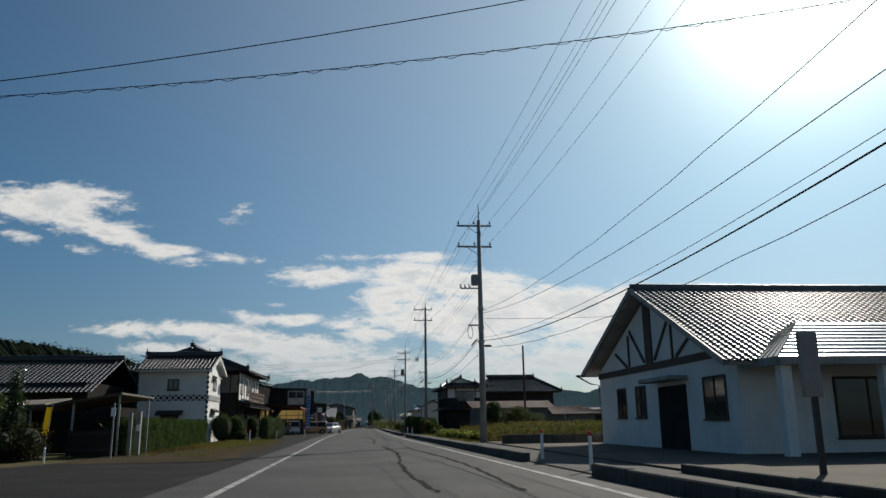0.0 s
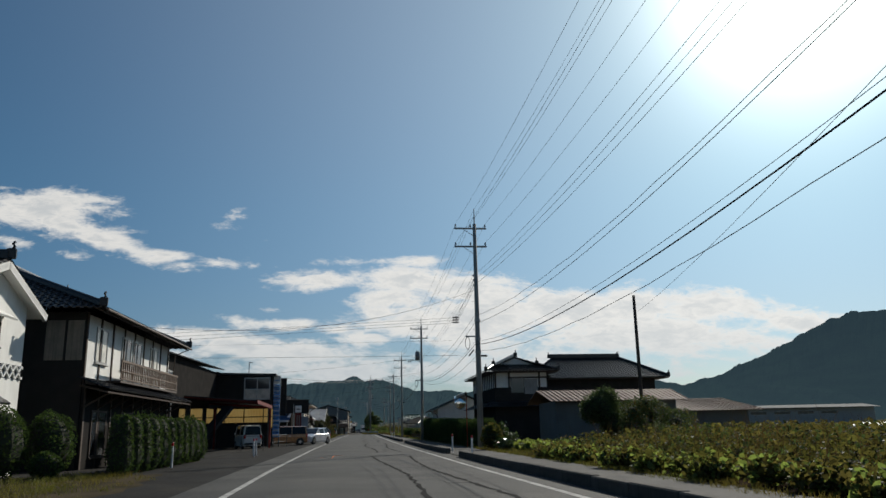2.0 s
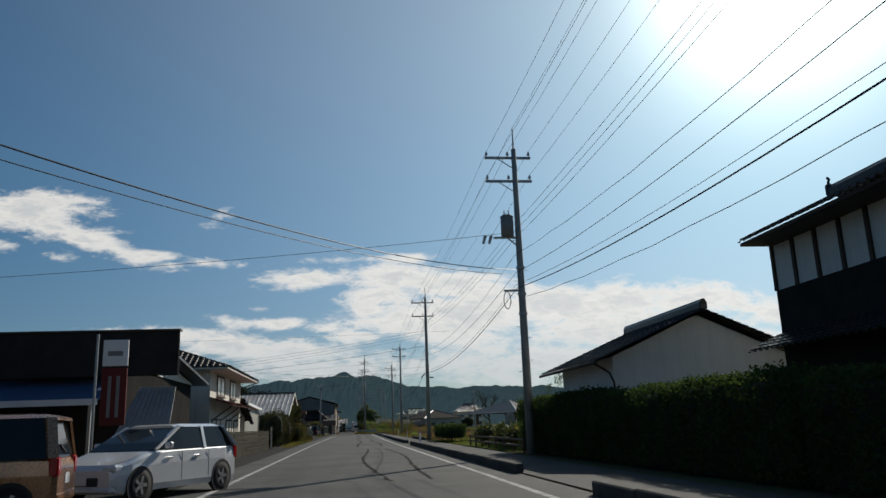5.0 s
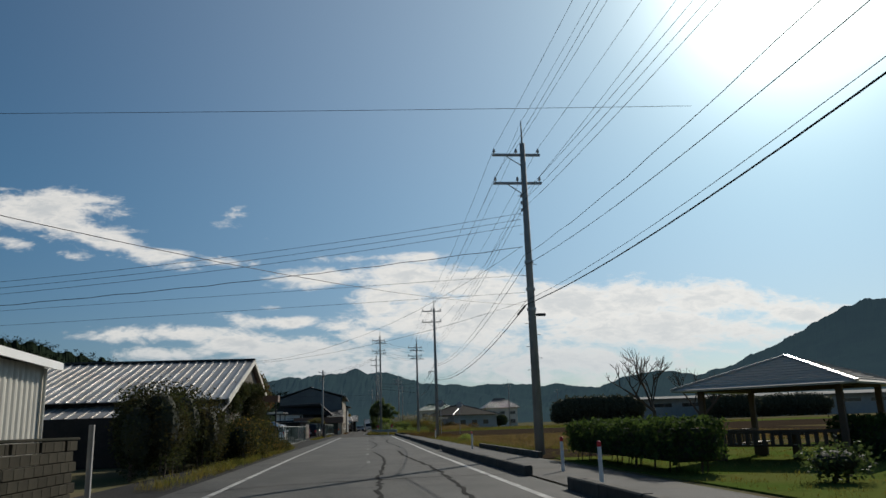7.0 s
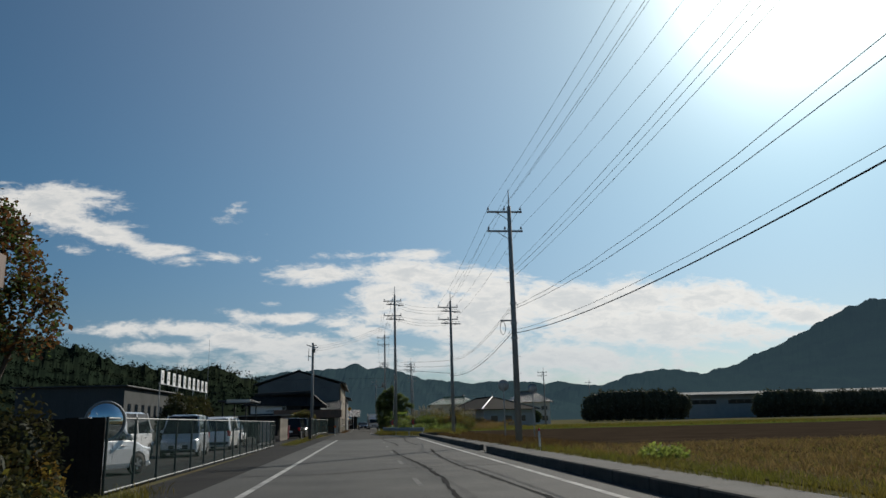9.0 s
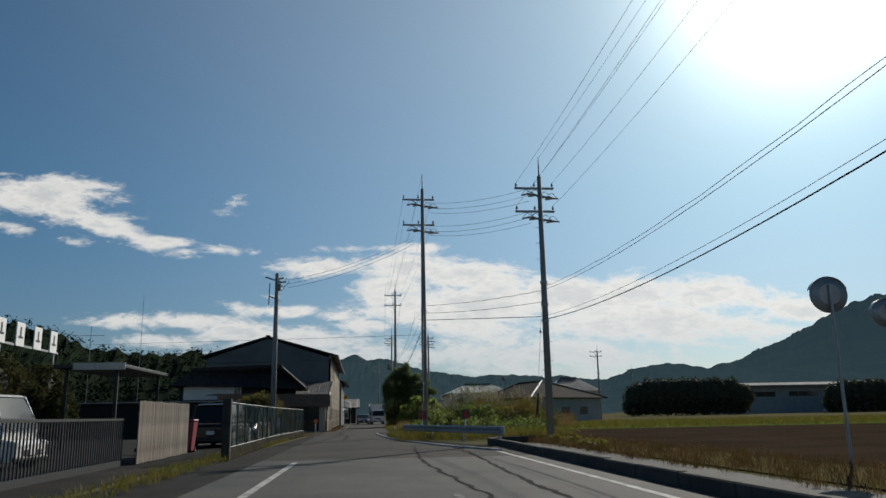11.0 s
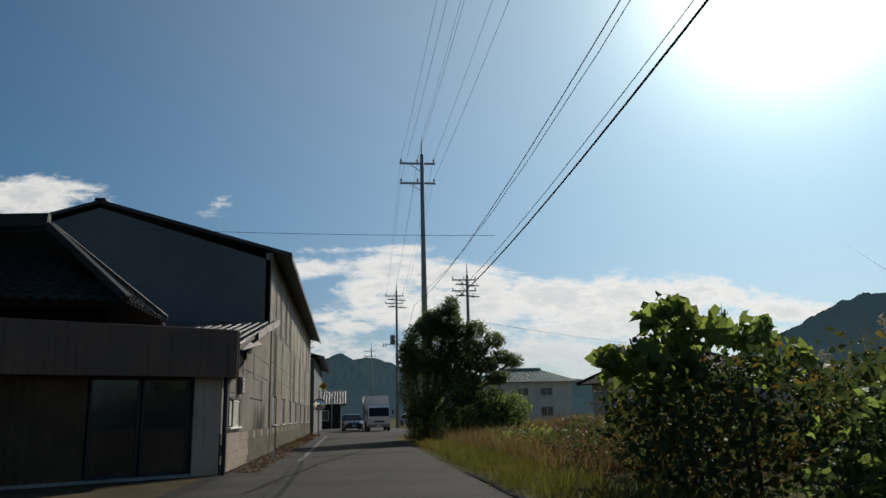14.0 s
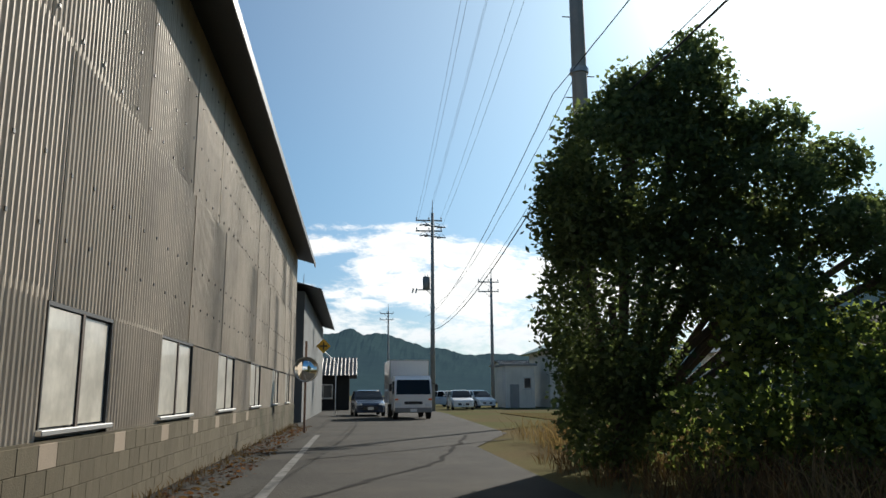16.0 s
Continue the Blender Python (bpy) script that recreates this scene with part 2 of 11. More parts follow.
PLASTER = mat("white_plaster", (0.74, 0.74, 0.71), 0.85, col2=(0.6, 0.6, 0.57), scale=0.9, amount=0.5, grain=30, grain_amt=0.12, bump=0.08, streak=0.14, dirt=(0.3, 0.29, 0.26), dirt_amt=0.12)
CREAM = mat("cream_plaster", (0.66, 0.63, 0.55), 0.85, col2=(0.52, 0.5, 0.44), scale=0.8, amount=0.5, grain=25, grain_amt=0.15, bump=0.1, streak=0.3, dirt=(0.25, 0.22, 0.18), dirt_amt=0.2)
CREAM_METAL = mat("cream_sheet_metal", (0.58, 0.56, 0.49), 0.5, col2=(0.48, 0.46, 0.4), scale=0.7, amount=0.5, grain=15, grain_amt=0.12, streak=0.25, dirt=(0.2, 0.17, 0.13))
DARKWALL = mat("charred_board_wall", (0.032, 0.031, 0.030), 0.95, spec=0.0, col2=(0.046, 0.043, 0.040), scale=1.5, amount=0.6, grain=25, grain_amt=0.4, bump=0.2, streak=0.2, dirt=(0.035, 0.03, 0.027))
TIMBER = mat("dark_timber", (0.055, 0.034, 0.022), 0.7, col2=(0.03, 0.02, 0.014), scale=3, grain=40, grain_amt=0.4, bump=0.2)
KAWARA = mat("black_glazed_tile", (0.028, 0.029, 0.031), 0.3, col2=(0.045, 0.045, 0.045), scale=0.8, amount=0.7, grain=14, grain_amt=0.35, bump=0.06, vary=0.12, spec=0.3)
KAWARA_GREY = mat("grey_silver_tile", (0.13, 0.13, 0.128), 0.46, col2=(0.08, 0.08, 0.08), scale=0.7, amount=0.7, grain=14, grain_amt=0.35, bump=0.06, vary=0.12, spec=0.35)
METALROOF = mat("grey_sheet_roof", (0.36, 0.36, 0.35), 0.42, 0.35, col2=(0.27, 0.25, 0.22), scale=0.6, amount=0.8, grain=18, grain_amt=0.25, streak=0.3, dirt=(0.16, 0.10, 0.06), dirt_amt=0.35)
RUSTROOF = mat("rusty_sheet_roof", (0.17, 0.10, 0.075), 0.7, 0.0, spec=0.2, col2=(0.21, 0.15, 0.115), scale=0.7, amount=0.8, grain=18, grain_amt=0.3, streak=0.3, dirt=(0.09, 0.04, 0.025))
KAWARADULL = mat("dull_black_tile", (0.026, 0.026, 0.027), 0.6, spec=0.12, col2=(0.04, 0.04, 0.038), scale=0.8, amount=0.7, grain=14, grain_amt=0.35, bump=0.06, vary=0.12)
SLATEDARK = mat("dark_grey_sheet_wall", (0.085, 0.09, 0.09), 0.85, spec=0.08, col2=(0.06, 0.066, 0.066), scale=0.5, amount=0.7, grain=10, grain_amt=0.25, streak=0.3, dirt=(0.05, 0.05, 0.05))
REDMETAL = mat("red_painted_metal", (0.15, 0.026, 0.022), 0.6, spec=0.2, col2=(0.10, 0.02, 0.018), grain=20, scale=2)
BROWNMETAL = mat("brown_sheet_metal", (0.115, 0.072, 0.052), 0.55, 0.1, col2=(0.16, 0.09, 0.06), scale=1.2, amount=0.8, grain=18, grain_amt=0.3, streak=0.5, dirt=(0.05, 0.03, 0.025))
CORRUGATED = mat("old_corrugated_sheet", (0.52, 0.44, 0.34), 0.62, 0.05, col2=(0.41, 0.345, 0.26), scale=0.8, amount=0.8, grain=12, grain_amt=0.22, streak=0.30, dirt=(0.15, 0.115, 0.09), dirt_amt=0.35)
SLATEWALL = mat("blue_grey_sheet_wall", (0.15, 0.16, 0.16), 0.75, 0.0, spec=0.15, col2=(0.115, 0.122, 0.123), scale=0.5, amount=0.7, grain=10, grain_amt=0.2, streak=0.3, dirt=(0.1, 0.1, 0.1))
BLOCKS_DARK = mat("mossy_concrete_block", (0.052, 0.046, 0.035), 0.95, spec=0.05, col2=(0.022, 0.024, 0.017), scale=1.1, amount=0.95, grain=40, grain_amt=0.5, bump=0.3, streak=0.4, dirt=(0.035, 0.035, 0.028), dirt_amt=0.5, vary=0.15)
GLASS = mat("window_glass", (0.03, 0.035, 0.04), 0.06, spec=0.8, grain_amt=0.0, amount=0.2)
CLOUDGLASS = mat("papered_window_pane", (0.72, 0.69, 0.60), 0.3, col2=(0.52, 0.50, 0.44), scale=1.6, amount=0.9, grain=6, grain_amt=0.35, coat=0.3)
ALU = mat("aluminium_frame", (0.42, 0.42, 0.41), 0.4, 0.7, grain_amt=0.1)
STEEL = mat("galvanised_steel", (0.36, 0.37, 0.37), 0.45, 0.7, col2=(0.27, 0.27, 0.27), scale=4, grain=25, grain_amt=0.2)
RAIL = mat("guardrail_steel", (0.36, 0.38, 0.40), 0.5, 0.4, col2=(0.26, 0.27, 0.27), scale=1.5, grain=20, grain_amt=0.25, streak=0.25, dirt=(0.14, 0.09, 0.05))
DARKSTEEL = mat("dark_painted_steel", (0.03, 0.032, 0.033), 0.5, 0.2, grain=30)
CABLE = mat("black_cable", (0.012, 0.012, 0.013), 0.6, grain_amt=0.0, amount=0.0)
INSUL = mat("porcelain", (0.42, 0.42, 0.42), 0.25, grain_amt=0.05)
GREENMESH = mat("green_mesh_coating", (0.016, 0.052, 0.046), 0.75, spec=0.1, col2=(0.022, 0.06, 0.05), grain=20)
WOODFENCE = mat("weathered_board", (0.225, 0.20, 0.17), 0.9, spec=0.1, col2=(0.125, 0.112, 0.095), scale=1.5, amount=0.8, grain=20, grain_amt=0.3, bump=0.25, streak=0.6, dirt=(0.10, 0.08, 0.065), vary=0.18)
WOODBROWN = mat("brown_stained_wood", (0.10, 0.062, 0.038), 0.75, col2=(0.06, 0.036, 0.022), scale=3, grain=30, grain_amt=0.35, bump=0.2, vary=0.1)
YELLOWSHEET = mat("yellow_translucent_sheet", (0.30, 0.235, 0.145), 0.7, spec=0.2, col2=(0.26, 0.18, 0.09), scale=0.8, amount=0.8, grain=10, translucent=0.35, streak=0.2, dirt=(0.3, 0.17, 0.05))
REDPAINT = mat("signal_red", (0.60, 0.02, 0.025), 0.45, grain_amt=0.1)
ORANGE = mat("reflector_orange", (0.85, 0.16, 0.02), 0.4, grain_amt=0.1)
YELLOW = mat("sign_yellow", (0.80, 0.40, 0.02), 0.45, grain_amt=0.1)
YELLOWGREEN = mat("faded_yellow_banner", (0.55, 0.48, 0.05), 0.8, grain_amt=0.2, translucent=0.4)
SIGNWHITE = mat("sign_white", (0.78, 0.78, 0.77), 0.5, grain_amt=0.1, col2=(0.65, 0.65, 0.63))
SIGNBLUE = mat("sign_blue", (0.10, 0.28, 0.62), 0.45, grain_amt=0.15, col2=(0.08, 0.24, 0.5))
SIGNGREY = mat("sign_back_grey", (0.25, 0.25, 0.24), 0.6, 0.2, grain_amt=0.2)
MIRRORGLASS = mat("convex_mirror", (0.85, 0.86, 0.87), 0.03, 1.0, grain_amt=0.0, amount=0.0)
AWNING = mat("blue_awning", (0.05, 0.10, 0.20), 0.7, col2=(0.04, 0.07, 0.13), grain=15)
PINKPANEL = mat("faded_pink_panel", (0.55, 0.42, 0.38), 0.8, streak=0.3, dirt=(0.25, 0.15, 0.12))
BINRED = mat("red_plastic_bin", (0.22, 0.035, 0.045), 0.45, col2=(0.16, 0.025, 0.035), grain=20)
BARK = mat("bark", (0.085, 0.065, 0.05), 0.95, col2=(0.05, 0.04, 0.03), scale=6, grain=30, grain_amt=0.5, bump=0.6, bump_scale=30)
LEAF = mat("dark_leaf", (0.062, 0.095, 0.042), 0.65, spec=0.15, col2=(0.042, 0.064, 0.03), scale=0.7, amount=0.8, grain=9, grain_amt=0.4, translucent=0.35, vary=0.3)
HEDGELEAF = mat("hedge_leaf", (0.052, 0.088, 0.033), 0.85, spec=0.03, col2=(0.036, 0.062, 0.024), scale=0.7, amount=0.8, grain=9, grain_amt=0.3, translucent=0.3, vary=0.2)
VINELEAF = mat("vine_leaf", (0.13, 0.19, 0.065), 0.6, spec=0.3, col2=(0.13, 0.16, 0.05), scale=0.6, amount=0.7, grain=9, grain_amt=0.3, translucent=0.6, vary=0.3)
CROPLEAF = mat("yellowing_crop_leaf", (0.088, 0.080, 0.034), 0.8, spec=0.08, col2=(0.065, 0.074, 0.026), scale=0.35, amount=0.9, grain=6, grain_amt=0.4, translucent=0.5, vary=0.3)
DRYLEAF = mat("russet_leaf", (0.085, 0.042, 0.026), 0.8, spec=0.05, col2=(0.055, 0.045, 0.02), scale=0.8, amount=0.8, grain=9, grain_amt=0.4, translucent=0.45, vary=0.3)
GRASS = mat("grass_blade", (0.10, 0.115, 0.03), 0.75, spec=0.2, col2=(0.15, 0.12, 0.04), scale=0.4, amount=0.8, grain=6, grain_amt=0.4, translucent=0.3, vary=0.3)
DRYGRASS = mat("dry_grass_blade", (0.11, 0.074, 0.040), 0.8, spec=0.12, col2=(0.06, 0.044, 0.024), scale=0.6, amount=0.8, grain=6, grain_amt=0.4, translucent=0.22, vary=0.3)
PLUME = mat("pampas_plume", (0.36, 0.335, 0.30), 0.8, translucent=0.25, vary=0.2)
FOREST = mat("wooded_slope", (0.014, 0.022, 0.014), 0.98, col2=(0.020, 0.026, 0.015), scale=0.02, amount=0.8, grain=0.25, grain_amt=0.6, spec=0.0)
# Airlight of distance is put into the slope as faint bluish emission.
FAR_FOREST = mat("haze_glow_wooded_slope", (0.020, 0.034, 0.030), 0.98, col2=(0.016, 0.026, 0.026), scale=0.006, amount=0.8, grain=0.08, grain_amt=0.4, spec=0.0, haze_glow=(0.016, 0.029, 0.040))
CARPAINT_SILVER = mat("silver_car_paint", (0.70, 0.71, 0.72), 0.3, 0.15, coat=0.8, grain_amt=0.02, amount=0.1)
CARPAINT_WHITE = mat("white_car_paint", (0.78, 0.78, 0.77), 0.25, coat=0.8, grain_amt=0.02, amount=0.1)
CARPAINT_GOLD = mat("copper_car_paint", (0.36, 0.18, 0.08), 0.28, 0.5, coat=0.8, grain_amt=0.02, amount=0.1)
CARPAINT_BLUE = mat("navy_car_paint", (0.035, 0.05, 0.085), 0.22, 0.4, coat=0.8, grain_amt=0.02, amount=0.1)
CARPAINT_PALE = mat("pale_blue_car_paint", (0.42, 0.46, 0.50), 0.3, 0.15, coat=0.8, grain_amt=0.02, amount=0.1)
CARGLASS = mat("car_glass", (0.012, 0.014, 0.016), 0.06, spec=0.28, grain_amt=0.0, amount=0.0)
TYRE = mat("tyre_rubber", (0.015, 0.015, 0.015), 0.85, grain_amt=0.2)
RIM = mat("alloy_rim", (0.55, 0.55, 0.56), 0.3, 0.8, grain_amt=0.05)
LAMPCLEAR = mat("headlamp_lens", (0.75, 0.77, 0.8), 0.1, spec=0.8, grain_amt=0.0)
LAMPRED = mat("tail_lamp_lens", (0.45, 0.01, 0.01), 0.15, spec=0.8, grain_amt=0.0)
BLACKPLASTIC = mat("black_plastic", (0.02, 0.02, 0.021), 0.6, grain_amt=0.1)
FORECOURT = mat("worn_concrete_yard", (0.145, 0.125, 0.10), 0.92, spec=0.08, col2=(0.10, 0.088, 0.07), scale=0.7, amount=0.8, grain=45, grain_amt=0.35, bump=0.2, dirt=(0.1, 0.09, 0.075), dirt_amt=0.4)
FENCERAIL = mat("dull_fence_rail", (0.17, 0.18, 0.18), 0.6, 0.3, grain=20)
TREELEAF = mat("broad_evergreen_leaf", (0.088, 0.125, 0.062), 0.65, spec=0.2, col2=(0.06, 0.088, 0.042), scale=0.7, amount=0.8, grain=9, grain_amt=0.4, translucent=0.55, vary=0.35)
CARPAINT_GREY = mat("gunmetal_car_paint", (0.010, 0.012, 0.015), 0.25, 0.0, spec=0.2, coat=0.1, grain_amt=0.02, amount=0.1)
WEATHERED = mat("weathered_grey_sheet", (0.27, 0.235, 0.19), 0.8, spec=0.2, col2=(0.17, 0.15, 0.125), scale=0.9, amount=0.9, grain=14, grain_amt=0.3, streak=0.55, dirt=(0.10, 0.085, 0.07), dirt_amt=0.35)
VERGEBOARD = mat("faded_verge_board", (0.34, 0.31, 0.275), 0.8, spec=0.2, col2=(0.24, 0.22, 0.19), scale=1.5, grain=20, grain_amt=0.3, streak=0.3, dirt=(0.12, 0.1, 0.08))
PALESIDING = mat("pale_grey_siding", (0.33, 0.35, 0.355), 0.8, spec=0.2, col2=(0.25, 0.27, 0.275), scale=0.6, grain=10, grain_amt=0.2, streak=0.25, dirt=(0.16, 0.16, 0.15))
# Distance haze is put into the paler leaf colour of far trees.
HAZELEAF = mat("haze_paled_leaf", (0.06, 0.08, 0.045), 0.9, spec=0.0, col2=(0.045, 0.06, 0.038), scale=0.3, grain=2, grain_amt=0.3, translucent=0.2)
STAINBLOCK = mat("stained_concrete_block", (0.115, 0.098, 0.07), 0.92, spec=0.1, col2=(0.055, 0.055, 0.034), scale=0.7, amount=0.9, grain=50, grain_amt=0.35, bump=0.3, streak=0.4, dirt=(0.035, 0.03, 0.025), dirt_amt=0.6, vary=0.12)
CREAMBLOCK = mat("cream_concrete_block", (0.26, 0.215, 0.165), 0.92, spec=0.15, col2=(0.19, 0.155, 0.12), scale=0.9, amount=0.8, grain=50, grain_amt=0.3, bump=0.25, streak=0.15, dirt=(0.12, 0.1, 0.08), dirt_amt=0.3, vary=0.1)
PAPERPANE = mat("papered_glass", (0.50, 0.475, 0.41), 0.35, col2=(0.33, 0.31, 0.265), scale=2.6, amount=0.9, grain=9, grain_amt=0.4, coat=0.4, streak=0.2, dirt=(0.22, 0.2, 0.16))
RUSTRED = mat("rusted_red_sheet", (0.13, 0.04, 0.03), 0.7, spec=0.15, col2=(0.07, 0.03, 0.022), scale=1.2, amount=0.8, grain=18, grain_amt=0.3, streak=0.4, dirt=(0.05, 0.025, 0.02))
DULLORANGE = mat("faded_orange_paint", (0.34, 0.085, 0.035), 0.6, spec=0.2, col2=(0.22, 0.06, 0.03), scale=3, grain=20, grain_amt=0.3)
LANEASPHALT = mat("old_lane_asphalt", (0.040, 0.0385, 0.034), 0.9, col2=(0.027, 0.0265, 0.024), scale=0.45, amount=0.9, grain=80, grain_amt=0.5, bump=0.4, bump_scale=140, dirt=(0.065, 0.056, 0.044), dirt_amt=0.45, spec=0.12)
GREENTILE = mat("green_glazed_tile", (0.11, 0.17, 0.12), 0.4, col2=(0.08, 0.125, 0.09), scale=0.8, grain=14, grain_amt=0.3, spec=0.4)
# The grove's haze is painted into its paler leaf colour.
GROVELEAF = mat("haze_paled_grove_leaf", (0.078, 0.088, 0.068), 0.95, spec=0.0, col2=(0.060, 0.072, 0.056), scale=0.15, amount=0.8, grain=1.5, grain_amt=0.4, translucent=0.15, vary=0.25)
SURVEYPAINT = mat("orange_survey_paint", (0.55, 0.13, 0.03), 0.8, spec=0.1, col2=(0.25, 0.09, 0.04), scale=6, amount=0.8, grain=60, grain_amt=0.5)


def stained(m, yc, yr, z0, z1, soot):
    """Adds a soot stain with a ragged upper edge to a wall's sheet, round yc along the wall."""
    g = Graph(m.node_tree, fresh=False)
    b = next(n for n in m.node_tree.nodes if n.type == "BSDF_PRINCIPLED")
    old = b.inputs["Base Color"].links[0].from_socket
    tc, sep = g.node("ShaderNodeTexCoord"), g.node("ShaderNodeSeparateXYZ")
    g.link(tc.outputs["Object"], sep.inputs[0])
    mp = g.node("ShaderNodeMapping")
    g.link(tc.outputs["Object"], mp.inputs[0])
    mp.inputs["Scale"].default_value = (3, 3, 0.7)
    n = g.m("MULTIPLY", g.m("SUBTRACT", g.noise(mp.outputs[0], 1.2, 5, 0.6), 0.5), 2.2)
    across = g.m("SUBTRACT", 1.0, g.m("ABSOLUTE", g.m("DIVIDE", g.m("SUBTRACT", sep.outputs[1], yc), yr)))
    up = g.m("DIVIDE", g.m("SUBTRACT", z1, sep.outputs[2]), z1 - z0)
    k = g.m("ADD", g.m("MINIMUM", across, up), g.m("MULTIPLY", n, 0.5))
    g.link(g.mix(g.m("MULTIPLY", g.smooth(k, 0.1, 0.75), 0.85), old, soot), b.inputs["Base Color"])
    return m


SOOTED = stained(mat("sooted_corrugated_sheet", (0.52, 0.44, 0.34), 0.62, 0.05, col2=(0.41, 0.345, 0.26), scale=0.8, amount=0.8, grain=12, grain_amt=0.22, streak=0.30, dirt=(0.15, 0.115, 0.09), dirt_amt=0.35),
                 280.2, 2.3, 0.7, 1.9, (0.05, 0.042, 0.034))
RUSSET = mat("russet_grass_blade", (0.145, 0.112, 0.068), 0.8, spec=0.15, col2=(0.09, 0.066, 0.040), scale=0.35, amount=0.9, grain=5, grain_amt=0.5, translucent=0.4, vary=0.35)
# Shade over the shrubs is put into this darker leaf colour.
SHADELEAF = mat("shaded_dark_leaf", (0.038, 0.050, 0.026), 0.85, spec=0.03, col2=(0.044, 0.036, 0.022), scale=1.1, amount=0.8, grain=9, grain_amt=0.4, translucent=0.25, vary=0.35)

# ---------------------------------------------------------------- mesh tools
class Shape:
    """Vertices and faces, gathered and then made into one mesh."""

    def __init__(self):
        self.v, self.f = [], []

    def add(self, verts, faces):
        n = len(self.v)
        self.v += [tuple(p) for p in verts]
        self.f += [tuple(i + n for i in f) for f in faces]
        return self

    def box(self, x0, x1, y0, y1, z0, z1, b=0.0, m=None):
        """A box, with its edges chamfered by b."""
        if b <= 0:
            vs = [(x, y, z) for x in (x0, x1) for y in (y0, y1) for z in (z0, z1)]
            fs = [(0, 1, 3, 2), (4, 6, 7, 5), (0, 4, 5, 1), (2, 3, 7, 6), (0, 2, 6, 4), (1, 5, 7, 3)]
        else:
            b = min(b, abs(x1 - x0) * 0.45, abs(y1 - y0) * 0.45, abs(z1 - z0) * 0.45)
            c, h = ((x0 + x1) / 2, (y0 + y1) / 2, (z0 + z1) / 2), (abs(x1 - x0) / 2, abs(y1 - y0) / 2, abs(z1 - z0) / 2)
            vs, idx = [], {}
            for sx in (-1, 1):
                for sy in (-1, 1):
                    for sz in (-1, 1):
                        for a in range(3):
                            s = (sx, sy, sz)
                            idx[s + (a,)] = len(vs)
                            vs.append(tuple(c[i] + s[i] * (h[i] - (0 if i == a else b)) for i in range(3)))
            fs = []
            for a in range(3):
                p, q = (a + 1) % 3, (a + 2) % 3
                for sa in (-1, 1):
                    ring = []
                    for sp, sq in ((-1, -1), (1, -1), (1, 1), (-1, 1)):
                        s = [0, 0, 0]
                        s[a], s[p], s[q] = sa, sp, sq
                        ring.append(idx[tuple(s) + (a,)])
                    fs.append(tuple(ring if sa > 0 else ring[::-1]))
                for sp in (-1, 1):
                    for sq in (-1, 1):
                        s0, s1 = [0, 0, 0], [0, 0, 0]
                        s0[a], s1[a] = -1, 1
                        s0[p] = s1[p] = sp
                        s0[q] = s1[q] = sq
                        quad = [idx[tuple(s0) + (p,)], idx[tuple(s1) + (p,)], idx[tuple(s1) + (q,)], idx[tuple(s0) + (q,)]]
                        fs.append(tuple(quad if sp * sq > 0 else quad[::-1]))
            for sx in (-1, 1):
                for sy in (-1, 1):
                    for sz in (-1, 1):
                        s = (sx, sy, sz)
                        tri = [idx[s + (i,)] for i in range(3)]
                        fs.append(tuple(tri if sx * sy * sz > 0 else tri[::-1]))
        if m is not None:
            vs = [m @ Vector(p) for p in vs]
        return self.add(vs, fs)

    def bar(self, p, q, w, h, b=0.0):
        """A rectangular bar from p to q."""
        p, q = Vector(p), Vector(q)
        d = q - p
        rot = d.to_track_quat("Y", "Z").to_matrix().to_4x4()
        return self.box(-w / 2, w / 2, 0, d.length, -h / 2, h / 2, b, Matrix.Translation(p) @ rot)

    def cyl(self, p, q, r0, r1=None, n=10, caps=True):
        r1 = r0 if r1 is None else r1
        p, q = Vector(p), Vector(q)
        rot = (q - p).to_track_quat("Z", "Y").to_matrix()
        vs = []
        for c, r in ((p, r0), (q, r1)):
            vs += [c + rot @ Vector((r * math.cos(2 * math.pi * i / n), r * math.sin(2 * math.pi * i / n), 0)) for i in range(n)]
        fs = [(i, (i + 1) % n, n + (i + 1) % n, n + i) for i in range(n)]
        if caps:
            fs += [tuple(range(n))[::-1], tuple(range(n, 2 * n))]
        return self.add(vs, fs)

    def tube(self, pts, r, n=5):
        pts = [Vector(p) for p in pts]
        vs, fs = [], []
        for k, p in enumerate(pts):
            d = pts[min(k + 1, len(pts) - 1)] - pts[max(k - 1, 0)]
            rot = d.to_track_quat("Z", "Y").to_matrix()
            vs += [p + rot @ Vector((r * math.cos(2 * math.pi * i / n), r * math.sin(2 * math.pi * i / n), 0)) for i in range(n)]
        for k in range(len(pts) - 1):
            fs += [(k * n + i, k * n + (i + 1) % n, (k + 1) * n + (i + 1) % n, (k + 1) * n + i) for i in range(n)]
        fs += [tuple(range(n))[::-1], tuple(range((len(pts) - 1) * n, len(pts) * n))]
        return self.add(vs, fs)

    def prism(self, poly, axis, a, b):
        """A polygon (2-D points in the other two axes, in order) extruded along an axis from a to b."""
        n = len(poly)

        def put(p, t):
            return {"x": (t, p[0], p[1]), "y": (p[0], t, p[1]), "z": (p[0], p[1], t)}[axis]

        vs = [put(p, a) for p in poly] + [put(p, b) for p in poly]
        fs = [(i, (i + 1) % n, n + (i + 1) % n, n + i) for i in range(n)] + [tuple(range(n))[::-1], tuple(range(n, 2 * n))]
        return self.add(vs, fs)

